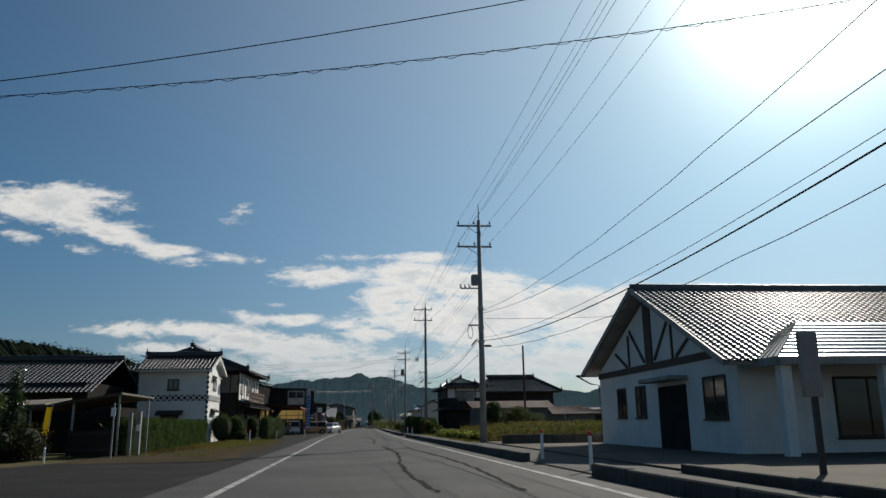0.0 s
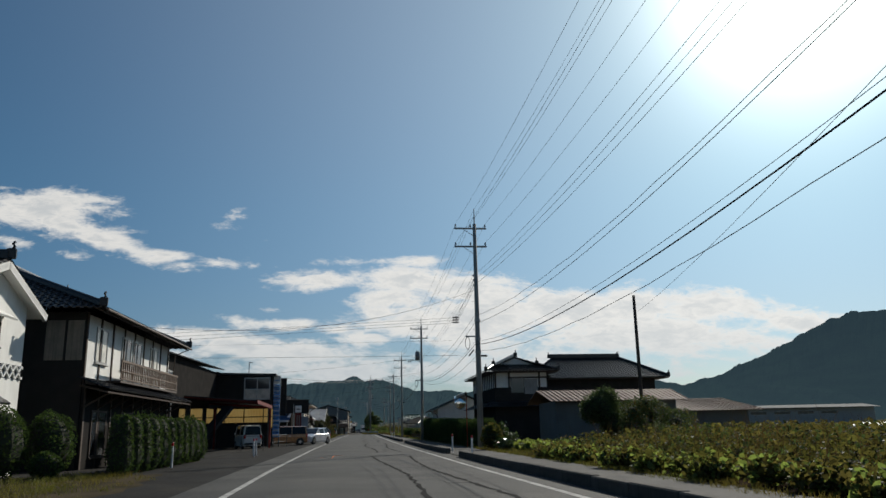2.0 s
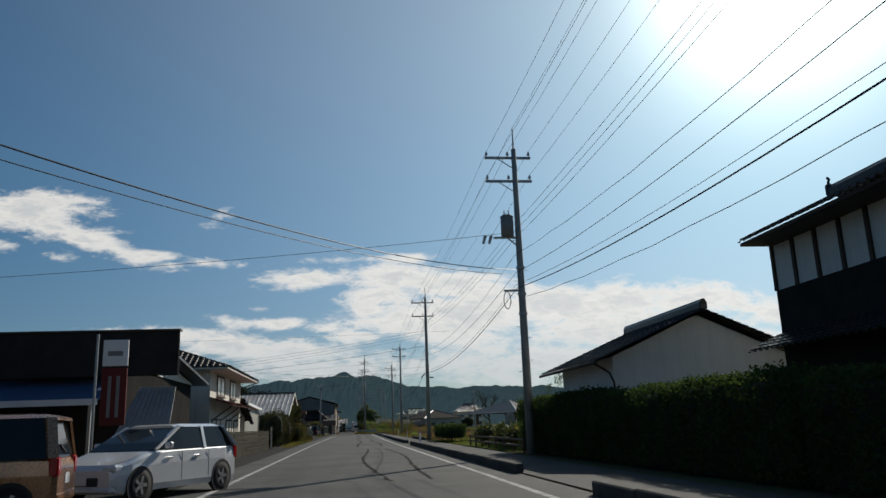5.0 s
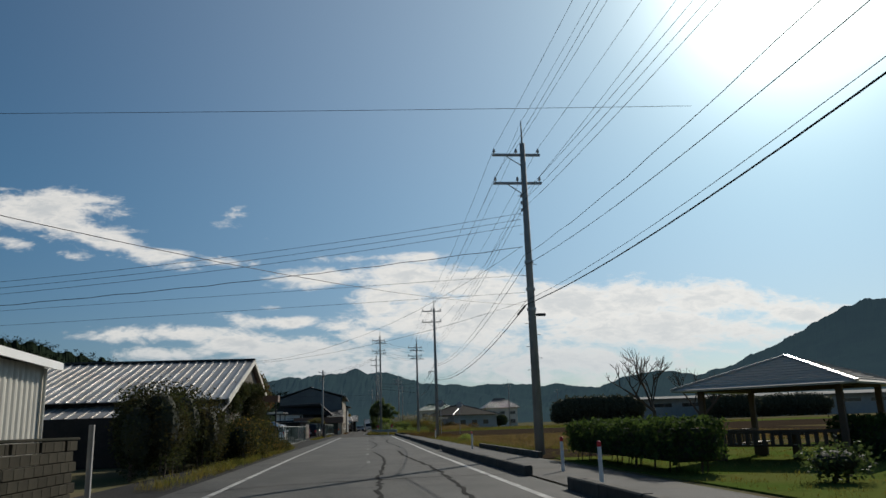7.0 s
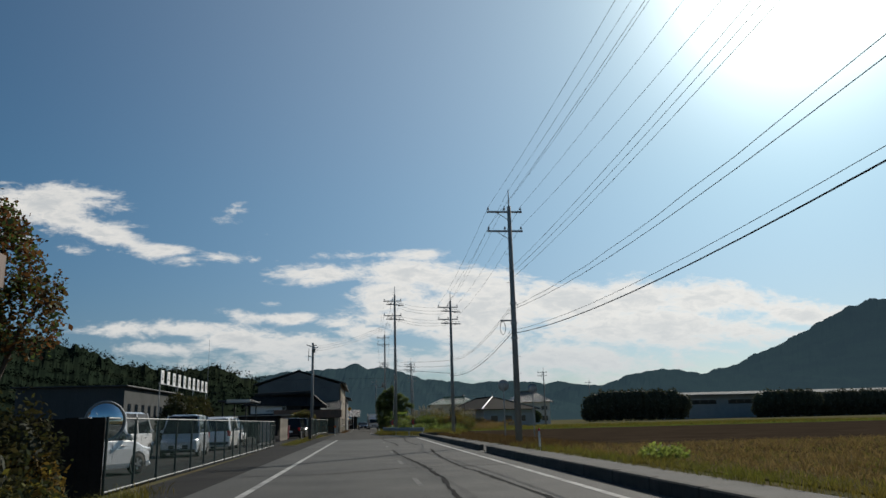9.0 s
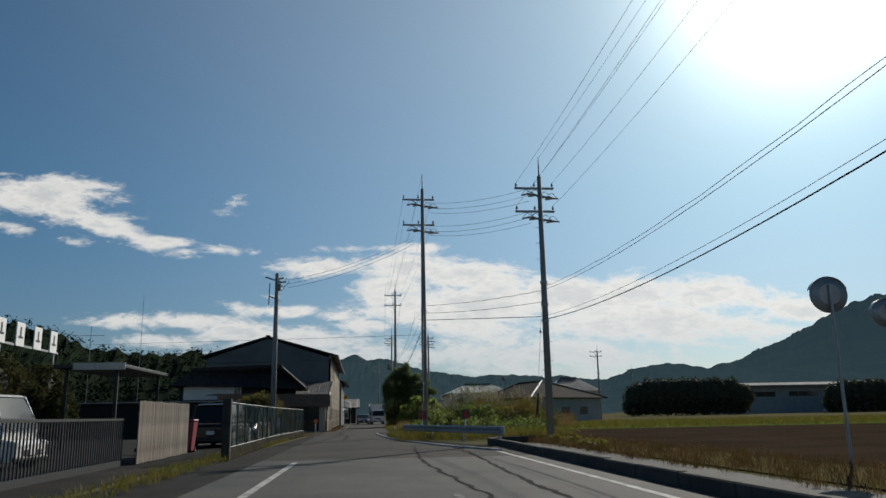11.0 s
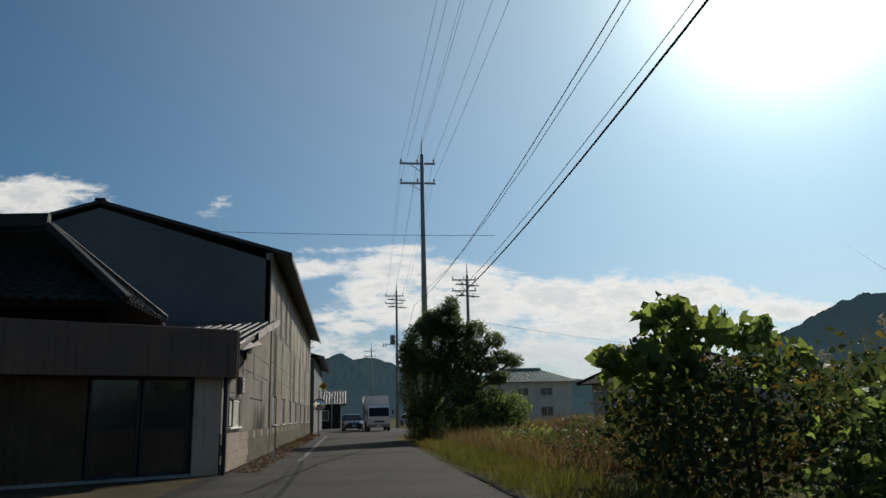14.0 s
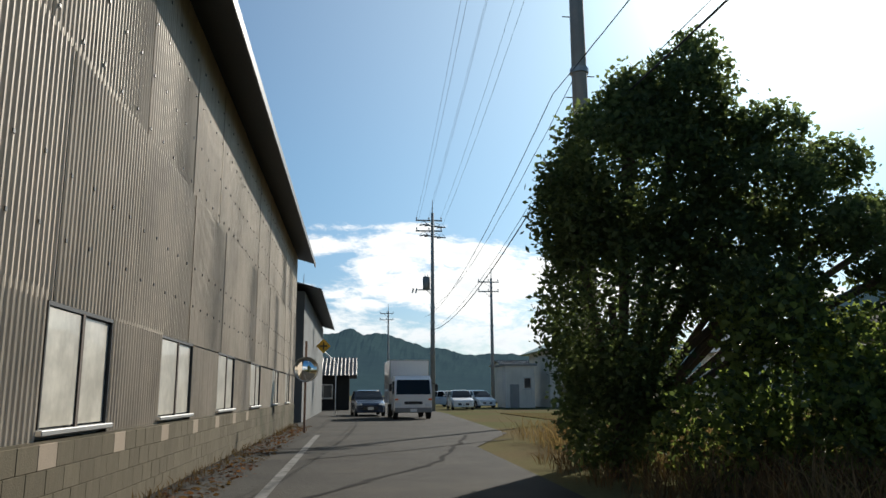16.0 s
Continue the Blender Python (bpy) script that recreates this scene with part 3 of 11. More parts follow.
    def slab(self, pts, t):
        """A sloping quad or polygon with thickness t below it."""
        pts = [Vector(p) for p in pts]
        nrm = (pts[1] - pts[0]).cross(pts[2] - pts[0]).normalized()
        if nrm.z < 0:
            nrm = -nrm
        n = len(pts)
        vs = pts + [p - nrm * t for p in pts]
        return self.add(vs, [tuple(range(n)), tuple(range(n, 2 * n))[::-1]] + [(i, n + i, n + (i + 1) % n, (i + 1) % n) for i in range(n)])

    def ball(self, c, rx, ry, rz, n=10, k=6):
        vs, fs = [], []
        for j in range(k + 1):
            a = math.pi * j / k
            for i in range(n):
                o = 2 * math.pi * i / n
                vs.append((c[0] + rx * math.sin(a) * math.cos(o), c[1] + ry * math.sin(a) * math.sin(o), c[2] + rz * math.cos(a)))
        for j in range(k):
            fs += [(j * n + i, (j + 1) * n + i, (j + 1) * n + (i + 1) % n, j * n + (i + 1) % n) for i in range(n)]
        return self.add(vs, fs)

    def wave(self, origin, along, up, length, height, pitch=0.076, amp=0.009, steps=4, normal=None):
        """A corrugated sheet standing on origin, its ribs running up."""
        o, al, u = Vector(origin), Vector(along).normalized(), Vector(up).normalized()
        nr = Vector(normal) if normal else al.cross(u).normalized()
        n = max(2, int(length / pitch * steps))
        vs = []
        for i in range(n + 1):
            s = length * i / n
            w = amp * math.cos(2 * math.pi * s / pitch)
            p = o + al * s + nr * w
            vs += [p, p + u * height]
        return self.add(vs, [(2 * i, 2 * i + 2, 2 * i + 3, 2 * i + 1) for i in range(n)])

    def ribbed(self, e0, e1, r0, r1, gap, w=0.05, h=0.05, t=0.03):
        """A sheet roof from eave e0-e1 up to ridge r0-r1 with raised standing ribs."""
        e0, e1, r0, r1 = map(Vector, (e0, e1, r0, r1))
        n = max(1, int((e1 - e0).length / gap))
        nrm = (e1 - e0).cross(r0 - e0).normalized()
        if nrm.z < 0:
            nrm = -nrm
        e = w / (e1 - e0).length / 2
        prof = []
        for i in range(n + 1):
            c = i / n
            prof += [(c - e, 0.0), (c - e, h), (c + e, h), (c + e, 0.0)]
        prof[0], prof[1] = (0.0, 0.0), (0.0, h)
        prof[-1], prof[-2] = (1.0, 0.0), (1.0, h)
        vs = []
        for q, hh in prof:
            a, b = e0.lerp(e1, q), r0.lerp(r1, q)
            vs += [a + nrm * hh, b + nrm * hh, a - nrm * t, b - nrm * t]
        k = len(prof)
        fs = []
        for i in range(k - 1):
            j, m = 4 * i, 4 * i + 4
            fs += [(j, m, m + 1, j + 1), (j + 2, j + 3, m + 3, m + 2), (j, j + 2, m + 2, m), (j + 1, m + 1, m + 3, j + 3)]
        fs += [(0, 1, 3, 2), (4 * k - 4, 4 * k - 2, 4 * k - 1, 4 * k - 3)]
        self.add(vs, fs)
        return self

    def tiles(self, e0, e1, r0, r1, pitch=0.28, row=0.26, amp=0.05, lip=0.03):
        """A slope of pan tiles: rolls up the slope, each row lipping over the one below. Clipped at hips."""
        e0, e1, r0, r1 = map(Vector, (e0, e1, r0, r1))
        along = (e1 - e0)
        length = along.length
        al = along / length
        a, b = (r0 - e0).dot(al), (r1 - e0).dot(al)
        foot = e0 + al * a
        up = r0 - foot
        slope = up.length
        up /= slope
        nrm = al.cross(up).normalized()
        if nrm.z < 0:
            nrm = -nrm
        cols = max(1, round(length / pitch))
        prof = [(0.0, 0.0), (0.45, 0.0), (0.58, amp), (0.85, amp), (1.0, 0.0)]
        vs, fs = self.v, self.f
        for ci in range(cols):
            for k in range(4):
                s0, s1 = (ci + prof[k][0]) * length / cols, (ci + prof[k + 1][0]) * length / cols
                h0, h1 = prof[k][1], prof[k + 1][1]
                sm = (s0 + s1) / 2
                top = 1.0
                if sm < a:
                    top = sm / max(a, 1e-6)
                elif sm > b:
                    top = (length - sm) / max(length - b, 1e-6)
                t = 0.0
                while t < slope * top - 0.02:
                    t2 = min(t + row, slope * top)
                    n = len(vs)
                    p0, p1 = e0 + al * s0 + nrm * (h0 + lip), e0 + al * s1 + nrm * (h1 + lip)
                    q0, q1 = e0 + al * s0 + nrm * h0, e0 + al * s1 + nrm * h1
                    vs += [tuple(p0 + up * t), tuple(p1 + up * t), tuple(q1 + up * t2), tuple(q0 + up * t2),
                           tuple(p0 + up * t - nrm * (lip + 0.012)), tuple(p1 + up * t - nrm * (lip + 0.012))]
                    fs += [(n, n + 1, n + 2, n + 3), (n + 4, n + 5, n + 1, n)]
                    t = t2
        return self

    def mesh(self, name, material, smooth=False):
        me = bpy.data.meshes.new(name)
        me.from_pydata(self.v, [], self.f)
        me.materials.append(material)
        if smooth:
            me.polygons.foreach_set("use_smooth", [True] * len(me.polygons))
        me.update()
        return me


def thing(name, at=(0, 0, 0), label="", category="", group="", kind="", turn=0):
    ob = new(name)
    ob.matrix_world = pose(*at, 0, 0, turn)
    ob.empty_display_size = 0.2
    return tagged(ob, label, category, group, kind)


def part(name, shape, material, parent=None, label="", smooth=False):
    """Links a shape as one mesh object under a thing or a part (in the parent's own coordinates)."""
    ob = new(name, shape.mesh(name, material, smooth))
    if parent is not None:
        ob.parent = parent
    if label:
        ob["label"] = label
    return ob


def solo(name, shape, material, label="", category="", group="", kind="", smooth=False):
    return tagged(part(name, shape, material, None, "", smooth), label, category, group, kind)


rng = np.random.default_rng(7)


def leaf_mesh(name, pts, size, material, long=1.7, flat=0.3, spread=0.35, normals=None):
    """Many single leaves (pointed four-cornered blades) at pts. flat: how far they lie level."""
    pts = np.asarray(pts, float)
    n = len(pts)
    d = rng.normal(size=(n, 3))
    d[:, 2] *= 1 - flat
    d /= np.linalg.norm(d, axis=1)[:, None] + 1e-9
    nr = rng.normal(size=(n, 3))
    nr[:, 2] += flat * 2.5
    if normals is not None:
        nr = nr * 0.6 + normals
    s = np.cross(nr, d)
    s /= np.linalg.norm(s, axis=1)[:, None] + 1e-9
    k = size * (1 + spread * rng.normal(size=n)).clip(0.4, 1.9)
    a = d * (k * long / 2)[:, None]
    b = s * (k / 2)[:, None]
    if long < 1.35:  # broad heart-shaped blades, folded along the midrib
        up = np.cross(d, s) * (k * rng.uniform(0.05, 0.3, n))[:, None]
        droop = np.array([0, 0, -1.0]) * (k * 0.16)[:, None]
        co = np.stack([pts - a * 0.8, pts - a * 0.72 + b + up, pts + a * 0.25 + b * 0.8 + up, pts + a + droop, pts + a * 0.25 - b * 0.8 + up, pts - a * 0.72 - b + up], 1).reshape(-1, 3)
        i = np.arange(n)[:, None] * 6
        me = bpy.data.meshes.new(name)
        me.from_pydata(co.tolist(), [], np.concatenate([i + [0, 1, 2, 3], i + [0, 3, 4, 5]]).tolist())
        me.materials.append(material)
        return me
    co = np.stack([pts - a, pts - b - a * 0.1, pts + a, pts + b - a * 0.1], 1).reshape(-1, 3)
    return quad_mesh(name, co, material)


def quad_mesh(name, co, material):
    n = len(co) // 4
    me = bpy.data.meshes.new(name)
    me.vertices.add(4 * n)
    me.vertices.foreach_set("co", co.astype(np.float32).ravel())
    me.loops.add(4 * n)
    me.loops.foreach_set("vertex_index", np.arange(4 * n, dtype=np.int32))
    me.polygons.add(n)
    me.polygons.foreach_set("loop_start", np.arange(0, 4 * n, 4, dtype=np.int32))
    me.polygons.foreach_set("loop_total", np.full(n, 4, dtype=np.int32))
    me.materials.append(material)
    me.update(calc_edges=True)
    return me


def blade_mesh(name, roots, height, width, material, lean=0.35):
    """Grass blades: narrow upright slivers with a lean."""
    roots = np.asarray(roots, float)
    n = len(roots)
    h = height * (1 + 0.35 * rng.normal(size=n)).clip(0.3, 2.0)
    ang = rng.uniform(0, 2 * np.pi, n)
    side = np.stack([np.cos(ang), np.sin(ang), np.zeros(n)], 1) * (width / 2)
    ln = rng.normal(size=(n, 2)) * lean
    mid = roots + np.stack([ln[:, 0] * h * 0.3, ln[:, 1] * h * 0.3, h * 0.55], 1)
    tip = roots + np.stack([ln[:, 0] * h, ln[:, 1] * h, h * 0.95], 1)
    co = np.stack([roots, mid - side, tip, mid + side], 1).reshape(-1, 3)
    return quad_mesh(name, co, material)


def on_ellipsoid(n, c, r, fill=0.35):
    """Points in the shell of an ellipsoid, with lumps."""
    d = rng.normal(size=(n, 3))
    d /= np.linalg.norm(d, axis=1)[:, None]
    lump = 1 + 0.16 * np.sin(5 * d[:, 0] + 3 * d[:, 2] + c[1]) * np.cos(4 * d[:, 1] - 2 * d[:, 2] + c[0])
    k = (1 - fill * rng.random(n) ** 1.6) * lump
    return np.asarray(c) + d * np.asarray(r) * k[:, None]


def clumps(n, lumps):
    """Points over a crown made of several lumps (centre and radii)."""
    area = np.array([r[0] * r[1] + r[1] * r[2] + r[0] * r[2] for _, r in lumps])
    share = (n * area / area.sum()).astype(int)
    return np.concatenate([on_ellipsoid(k, c, r) for k, (c, r) in zip(share, lumps)])


def box_surface(n, x0, x1, y0, y1, z0, z1, jitter=0.05):
    """Points on the sides and top of a clipped hedge, with outward normals."""
    ax, ay, az = x1 - x0, y1 - y0, z1 - z0
    w = np.array([ay * az, ay * az, ax * az, ax * az, ax * ay])
    which = rng.choice(5, n, p=w / w.sum())
    p = np.stack([rng.uniform(x0, x1, n), rng.uniform(y0, y1, n), rng.uniform(z0, z1, n)], 1)
    nn = np.zeros((n, 3))
    for k, (axis, val, sg) in enumerate(((0, x0, -1), (0, x1, 1), (1, y0, -1), (1, y1, 1), (2, z1, 1))):
        s = which == k
        p[s, axis] = val
        nn[s, axis] = sg
    wob = 0.05 * np.sin(p[:, 1] * 2.3 + p[:, 2] * 4) + 0.04 * np.sin(p[:, 0] * 5 + p[:, 1] * 6.1)
    return p + nn * wob[:, None] + rng.normal(size=(n, 3)) * jitter, nn


def hedge(name, x0, x1, y0, y1, z1, label, material=None, per=260, leaf=0.075, z0=0.0, category="hedge"):
    material = material or HEDGELEAF
    ob = thing(name, (0, 0, 0), label, category)
    c = 0.12
    # The dark solid core stands in for shade between the leaves.
    part("core", Shape().box(x0 + c, x1 - c, y0 + c, y1 - c, z0, z1 - c, 0.1), LEAF_SHADE_CORE, ob)
    area = 2 * (y1 - y0) * (z1 - z0) + 2 * (x1 - x0) * (z1 - z0) + (x1 - x0) * (y1 - y0)
    p, nn = box_surface(int(area * per), x0, x1, y0, y1, z0 + 0.08, z1)
    o = new("foliage", leaf_mesh("foliage", p, leaf, material, flat=0.1, normals=nn))
    o.parent = ob
    o["kind"] = "stuff"
    return ob


def bush(name, lumps, n, size, material, label, category="shrub", core=0.72, stems=True, mat2=None, share2=0.0, long=1.7):
    """A shrub: woody stems, a dark solid heart standing in for inner shade, and a ragged shell of leaves."""
    ob = thing(name, (0, 0, 0), label, category)
    if stems:
        for c, r in lumps:
            for k in range(2):
                a = rng.uniform(0, 6.28)
                base = (c[0] + 0.25 * r[0] * math.cos(a), c[1] + 0.25 * r[1] * math.sin(a), 0)
                part("stem", Shape().cyl(base, (c[0] + 0.4 * r[0] * math.cos(a), c[1] + 0.4 * r[1] * math.sin(a), c[2] + 0.3 * r[2]), 0.035, 0.012, 6), BARK, ob)
    if core:
        for c, r in lumps:
            part("heart", Shape().ball(c, r[0] * core, r[1] * core, r[2] * core), LEAF_SHADE_CORE, ob)
    pts = clumps(n, lumps)
    if core < 0.78:
        pts = pts + rng.normal(size=pts.shape) * (0.09 if core else 0.12) * (0.4 + np.mean([c[1][0] for c in lumps]))
    pts = pts[pts[:, 2] > 0.02]
    if mat2 is not None:
        k = int(len(pts) * share2)
        rng.shuffle(pts)
        o = new("foliage", leaf_mesh("foliage", pts[:k], size, mat2, long))
        o.parent = ob
        o["kind"] = "stuff"
        pts = pts[k:]
    o = new("foliage", leaf_mesh("foliage", pts, size, material, long))
    o.parent = ob
    o["kind"] = "stuff"
    return ob


# Shade inside foliage is put into the dark colour of solid cores.
LEAF_SHADE_CORE = mat("foliage_inner_shade", (0.030, 0.036, 0.020), 0.95, grain=20, grain_amt=0.5)


def lerp_table(table, y):
    """Piecewise straight line through (y, value) pairs."""
    ys, vs = zip(*table)
    return float(np.interp(y, ys, vs))

# ---------------------------------------------------------------- ground, road, pavement
AXIS = [(-60, 2.4), (0, 1.45), (13, 1.23), (42, 0.73), (62, 0.31), (89, 0.05), (147, 0.02), (168, 0.05), (183, 0.2), (205, 0.35), (236, 0.6), (262, 0.65)]


def road_x(y):
    return lerp_table(AXIS, y)


def strip(off0, off1, y0, y1, z, step=3.0, thick=0.0):
    """A ribbon that follows the road's line, from off0 to off1 beside its axis."""
    s = Shape()
    n = max(1, int((y1 - y0) / step))
    ys = [y0 + (y1 - y0) * i / n for i in range(n + 1)]
    f0 = off0 if callable(off0) else (lambda y: off0)
    f1 = off1 if callable(off1) else (lambda y: off1)
    vs = []
    for y in ys:
        vs += [(road_x(y) + f0(y), y, z), (road_x(y) + f1(y), y, z)]
    fs = [(2 * i, 2 * i + 1, 2 * i + 3, 2 * i + 2) for i in range(n)]
    s.add(vs, fs)
    if thick:
        s.add([(x, y, zz - thick) for x, y, zz in vs], [])
    return s


def ground_sheet():
    s = Shape()
    xs = [-4000, -1500, -600, -200, -60, -20, 0, 20, 60, 200, 600, 1500, 4000]
    ys = [-900, -300, -100, 0, 60, 120, 180, 240, 300, 400, 600, 900, 1600, 3000, 4800]
    vs = [(x, y, -0.02) for y in ys for x in xs]
    w = len(xs)
    s.add(vs, [(j * w + i, j * w + i + 1, (j + 1) * w + i + 1, (j + 1) * w + i) for j in range(len(ys) - 1) for i in range(w - 1)])
    return solo("ground", s, GROUND, "open ground of soil and short weeds", "ground", kind="structure")


ground_sheet()


def narrow_right(y):
    """The right edge draws in where the wide road ends at the guardrail."""
    return lerp_table([(0, 4.0), (232, 3.95), (238, 3.6), (248, 1.0), (256, 0.55), (262, 0.6), (300, 1.1), (306, 3.0), (330, 4.0), (400, 4.0)], y)


solo("road", strip(-4.2, narrow_right, -60, 230, 0.0, 2.0), ASPHALT, "worn grey asphalt two-lane road with sealed cracks", "road", kind="structure")
solo("lane", strip(-4.2, narrow_right, 230, 420, 0.0, 2.0), LANEASPHALT, "older darker asphalt of the narrow lane", "road", kind="structure")
# left verge: tarmac and dry earth by the houses
solo("roadside_apron", strip(lambda y: lerp_table([(0, -16), (30, -9.8), (50, -8.6), (62, -7.6), (100, -7.2), (125, -7.0), (150, -6.2), (184, -5.6), (216, -6.2), (230, -5.6), (262, -4.6), (300, -4.3), (312, -4.3), (330, -5)], y),
                           -4.2, -60, 420, -0.004, 3.0), SHOULDER, "patchy tarmac and grit along the verge", "verge", kind="structure")
solo("earth_verge", strip(lambda y: -10.5 + 0.3 * math.sin(y), lambda y: -5.1 + 0.16 * math.sin(y * 0.7) + 0.1 * math.sin(y * 2.9) - max(0, (y - 44) * 0.06), 26, 62, 0.002, 0.4), DIRT, "bare trodden earth beside the hedge", "verge", kind="structure")

# edge lines, worn centre dashes
solo("edge_line", strip(-3.22, -3.07, -60, 229, 0.004, 2.0), PAINT, "worn white painted edge line", "road marking", kind="structure")
solo("edge_line", strip(3.05, 3.2, -60, 234, 0.004, 2.0), PAINT, "worn white painted edge line", "road marking", kind="structure")
solo("edge_line", Shape().tube([(3.8, 233, 0.0), (2.6, 237, 0.0), (1.5, 243, 0.0), (0.75, 249, 0.0), (0.3, 257, 0.0), (0.35, 262, 0.0)], 0.07, 6), PAINT, "white line bending in towards the lane", "road marking", kind="structure")
solo("edge_line", strip(-2.98, -2.83, 277, 306, 0.004, 3.0), PAINT_WORN, "nearly worn-off white edge line", "road marking", kind="structure")
for k in range(-3, 5):
    y0 = 184.5 + 8.2 * k
    solo("centre_dash", strip(0.12, 0.24, y0, y0 + 2.2, 0.004, 1.0), PAINT_WORN, "faded white centre dash", "road marking", group="centre dashes", kind="structure")


def crack(pts, w=0.05, seed=0):
    """A hand-poured bitumen seal along a crack; it also draws the wire-shadow lines."""
    r = random.Random(seed)
    s = Shape()
    line = []
    for (x0, y0), (x1, y1) in zip(pts, pts[1:]):
        n = max(2, int(math.hypot(x1 - x0, y1 - y0) / 0.35))
        for i in range(n):
            t = i / n
            line.append((x0 + (x1 - x0) * t + r.gauss(0, 0.03), y0 + (y1 - y0) * t + r.gauss(0, 0.03)))
    line.append(pts[-1])
    vs, fs = [], []
    for i, (x, y) in enumerate(line):
        a, b = line[max(i - 1, 0)], line[min(i + 1, len(line) - 1)]
        d = Vector((b[0] - a[0], b[1] - a[1])).normalized()
        ww = w * r.uniform(0.55, 1.35)
        vs += [(x - d.y * ww, y + d.x * ww, 0.006), (x + d.y * ww, y - d.x * ww, 0.006)]
    fs = [(2 * i, 2 * i + 1, 2 * i + 3, 2 * i + 2) for i in range(len(line) - 1)]
    return s.add(vs, fs)


r0 = random.Random(4)
# Dark lines across the road stand in for shadows of overhead wires.
for k, y in enumerate((3, 29.5, 41, 73, 96, 151, 190, 237)):
    yy = y
    pts = [(road_x(yy) + o, yy + r0.uniform(-0.7, 0.7) + 0.25 * o) for o in (-4.0, -2.0, 0, 2.0, 3.6)]
    solo("seal_and_shadow_line", crack(pts, 0.045, k), TAR_AND_SHADOW, "black line across the road standing in for a wire's shadow", "crack", group="sealed cracks", kind="structure")
for k, (off, amp) in enumerate(((0.55, 0.25), (1.9, 0.2))):
    for j, y in enumerate(range(-20, 245, 33)):
        pts = [(road_x(yy) + off + amp * math.sin(yy * 0.21 + k * 2 + j), yy) for yy in np.arange(y, y + 29, 3.0)]
        solo("seal_and_shadow_line", crack(pts, 0.05, 100 + 10 * k + j), TAR_AND_SHADOW, "black bitumen seal wandering along the lane", "crack", group="sealed cracks", kind="structure")
for k, pts in enumerate([[(-2.6, 268), (-1.6, 276), (-0.4, 283), (0.9, 290)], [(-3.2, 279), (-1, 279.6), (1.2, 281)], [(-2, 297), (0, 299), (3.2, 303)], [(-1.9, 291), (0.4, 296), (2.2, 305)], [(-1.7, 247), (-1.6, 256), (-2.4, 266)]]):
    solo("seal_and_shadow_line", crack(pts, 0.05, 200 + k), TAR_AND_SHADOW, "black bitumen seal in the narrow lane", "crack", group="sealed cracks", kind="structure")
for k, (x, y, w, h) in enumerate(((2.6, 24.3, 0.5, 0.5), (2.2, 55, 0.7, 0.6), (-1.3, 76, 0.8, 0.5), (1.8, 37, 0.45, 0.8))):
    solo("road_patch", Shape().box(x - w / 2, x + w / 2, y - h / 2, y + h / 2, -0.03, 0.005, 0.002), WALK, "pale square repair in the asphalt", "patch", group="road repairs", kind="structure")

# pavement and kerb on the far side
GAPS = [(17.6, 22.2), (71.5, 74.5), (108.0, 112.6), (147.0, 150.5), (170.6, 171.8), (200.5, 201.7)]
solo("pavement", strip(lambda y: 3.98, lambda y: lerp_table([(0, 5.6), (40, 6.3), (80, 6.4), (110, 6.2), (150, 6.1), (165, 6.0), (240, 5.8)], y), -60, 238, 0.03, 2.0), WALK,
     "narrow asphalt footway with grit along its edge", "pavement", kind="structure")
kerb_root = thing("kerb", (0, 0, 0), "stained precast concrete kerb blocks along the footway", "kerb", kind="structure")
block = Shape().box(-0.10, 0.10, 0.006, 1.994, -0.05, 0.24, 0.025).mesh("kerb_block", KERB)
y = -30.0
while y < 238:
    gap = next((g2 for g2 in GAPS if y + 1.9 > g2[0] and y < g2[1]), None)
    if gap:
        y = gap[1]
        continue
    o = new("kerb_block", block)
    o.parent = kerb_root
    x0, x1 = road_x(y) + 3.95, road_x(y + 2) + 3.95
    o.matrix_basis = pose(x0 + random.uniform(-0.008, 0.008), y, random.uniform(-0.01, 0.01), 0, 0, math.degrees(math.atan2(x0 - x1, 2.0)))
    y += 2.0
curve_pts = [(4.5, 238), (4.55, 239.6), (5.2, 240.6), (6.8, 241.0)]
for (xa, ya), (xb, yb) in zip(curve_pts, curve_pts[1:]):
    o = new("kerb_block", block)
    o.parent = kerb_root
    o.matrix_basis = pose(xa, ya, 0, 0, 0, math.degrees(math.atan2(xa - xb, yb - ya))) @ Matrix.Diagonal((1, math.hypot(xb - xa, yb - ya) / 2, 1, 1))

# fields
def field(name, x0, x1, y0, y1, z, material, label):
    return solo(name, Shape().box(x0, x1, y0, y1, -0.3, z), material, label, "field", kind="structure")


field("stubble_strip", 6.9, 40, 163, 205, 0.012, STUBBLE, "dry stubble strip beside the footway")
solo("ploughed_field", Shape().prism([(8, 200), (15.5, 188), (19.4, 182), (34, 160), (40, 160), (40, 205), (8, 205)], "z", -0.3, 0.02), SOIL, "bare brown ploughed field", "field", kind="structure")
field("soil_strip", 6.21, 8.8, 158.5, 176, 0.018, SOIL, "dark bare soil beside the low wall")
field("ploughed_field", 9.5, 120, 205.01, 262, 0.02, SOIL, "bare brown ploughed field")
field("stubble_verge", 6.9, 9.49, 205.01, 240, 0.012, STUBBLE, "dry stubble verge beside the footway")
field("green_strip", 10, 150, 262.01, 300, 0.025, GREENFIELD, "bright green strip of young crop")
field("stubble_strip", 40.1, 120, 150, 205, 0.012, STUBBLE, "pale stubble field")
field("field_bank", 8, 160, 300.01, 330, 0.02, STUBBLE, "dry grassy field edge")
field("park_lawn", 6.6, 24, 127, 162.9, 0.014, GREENFIELD, "short lawn of the roadside park")
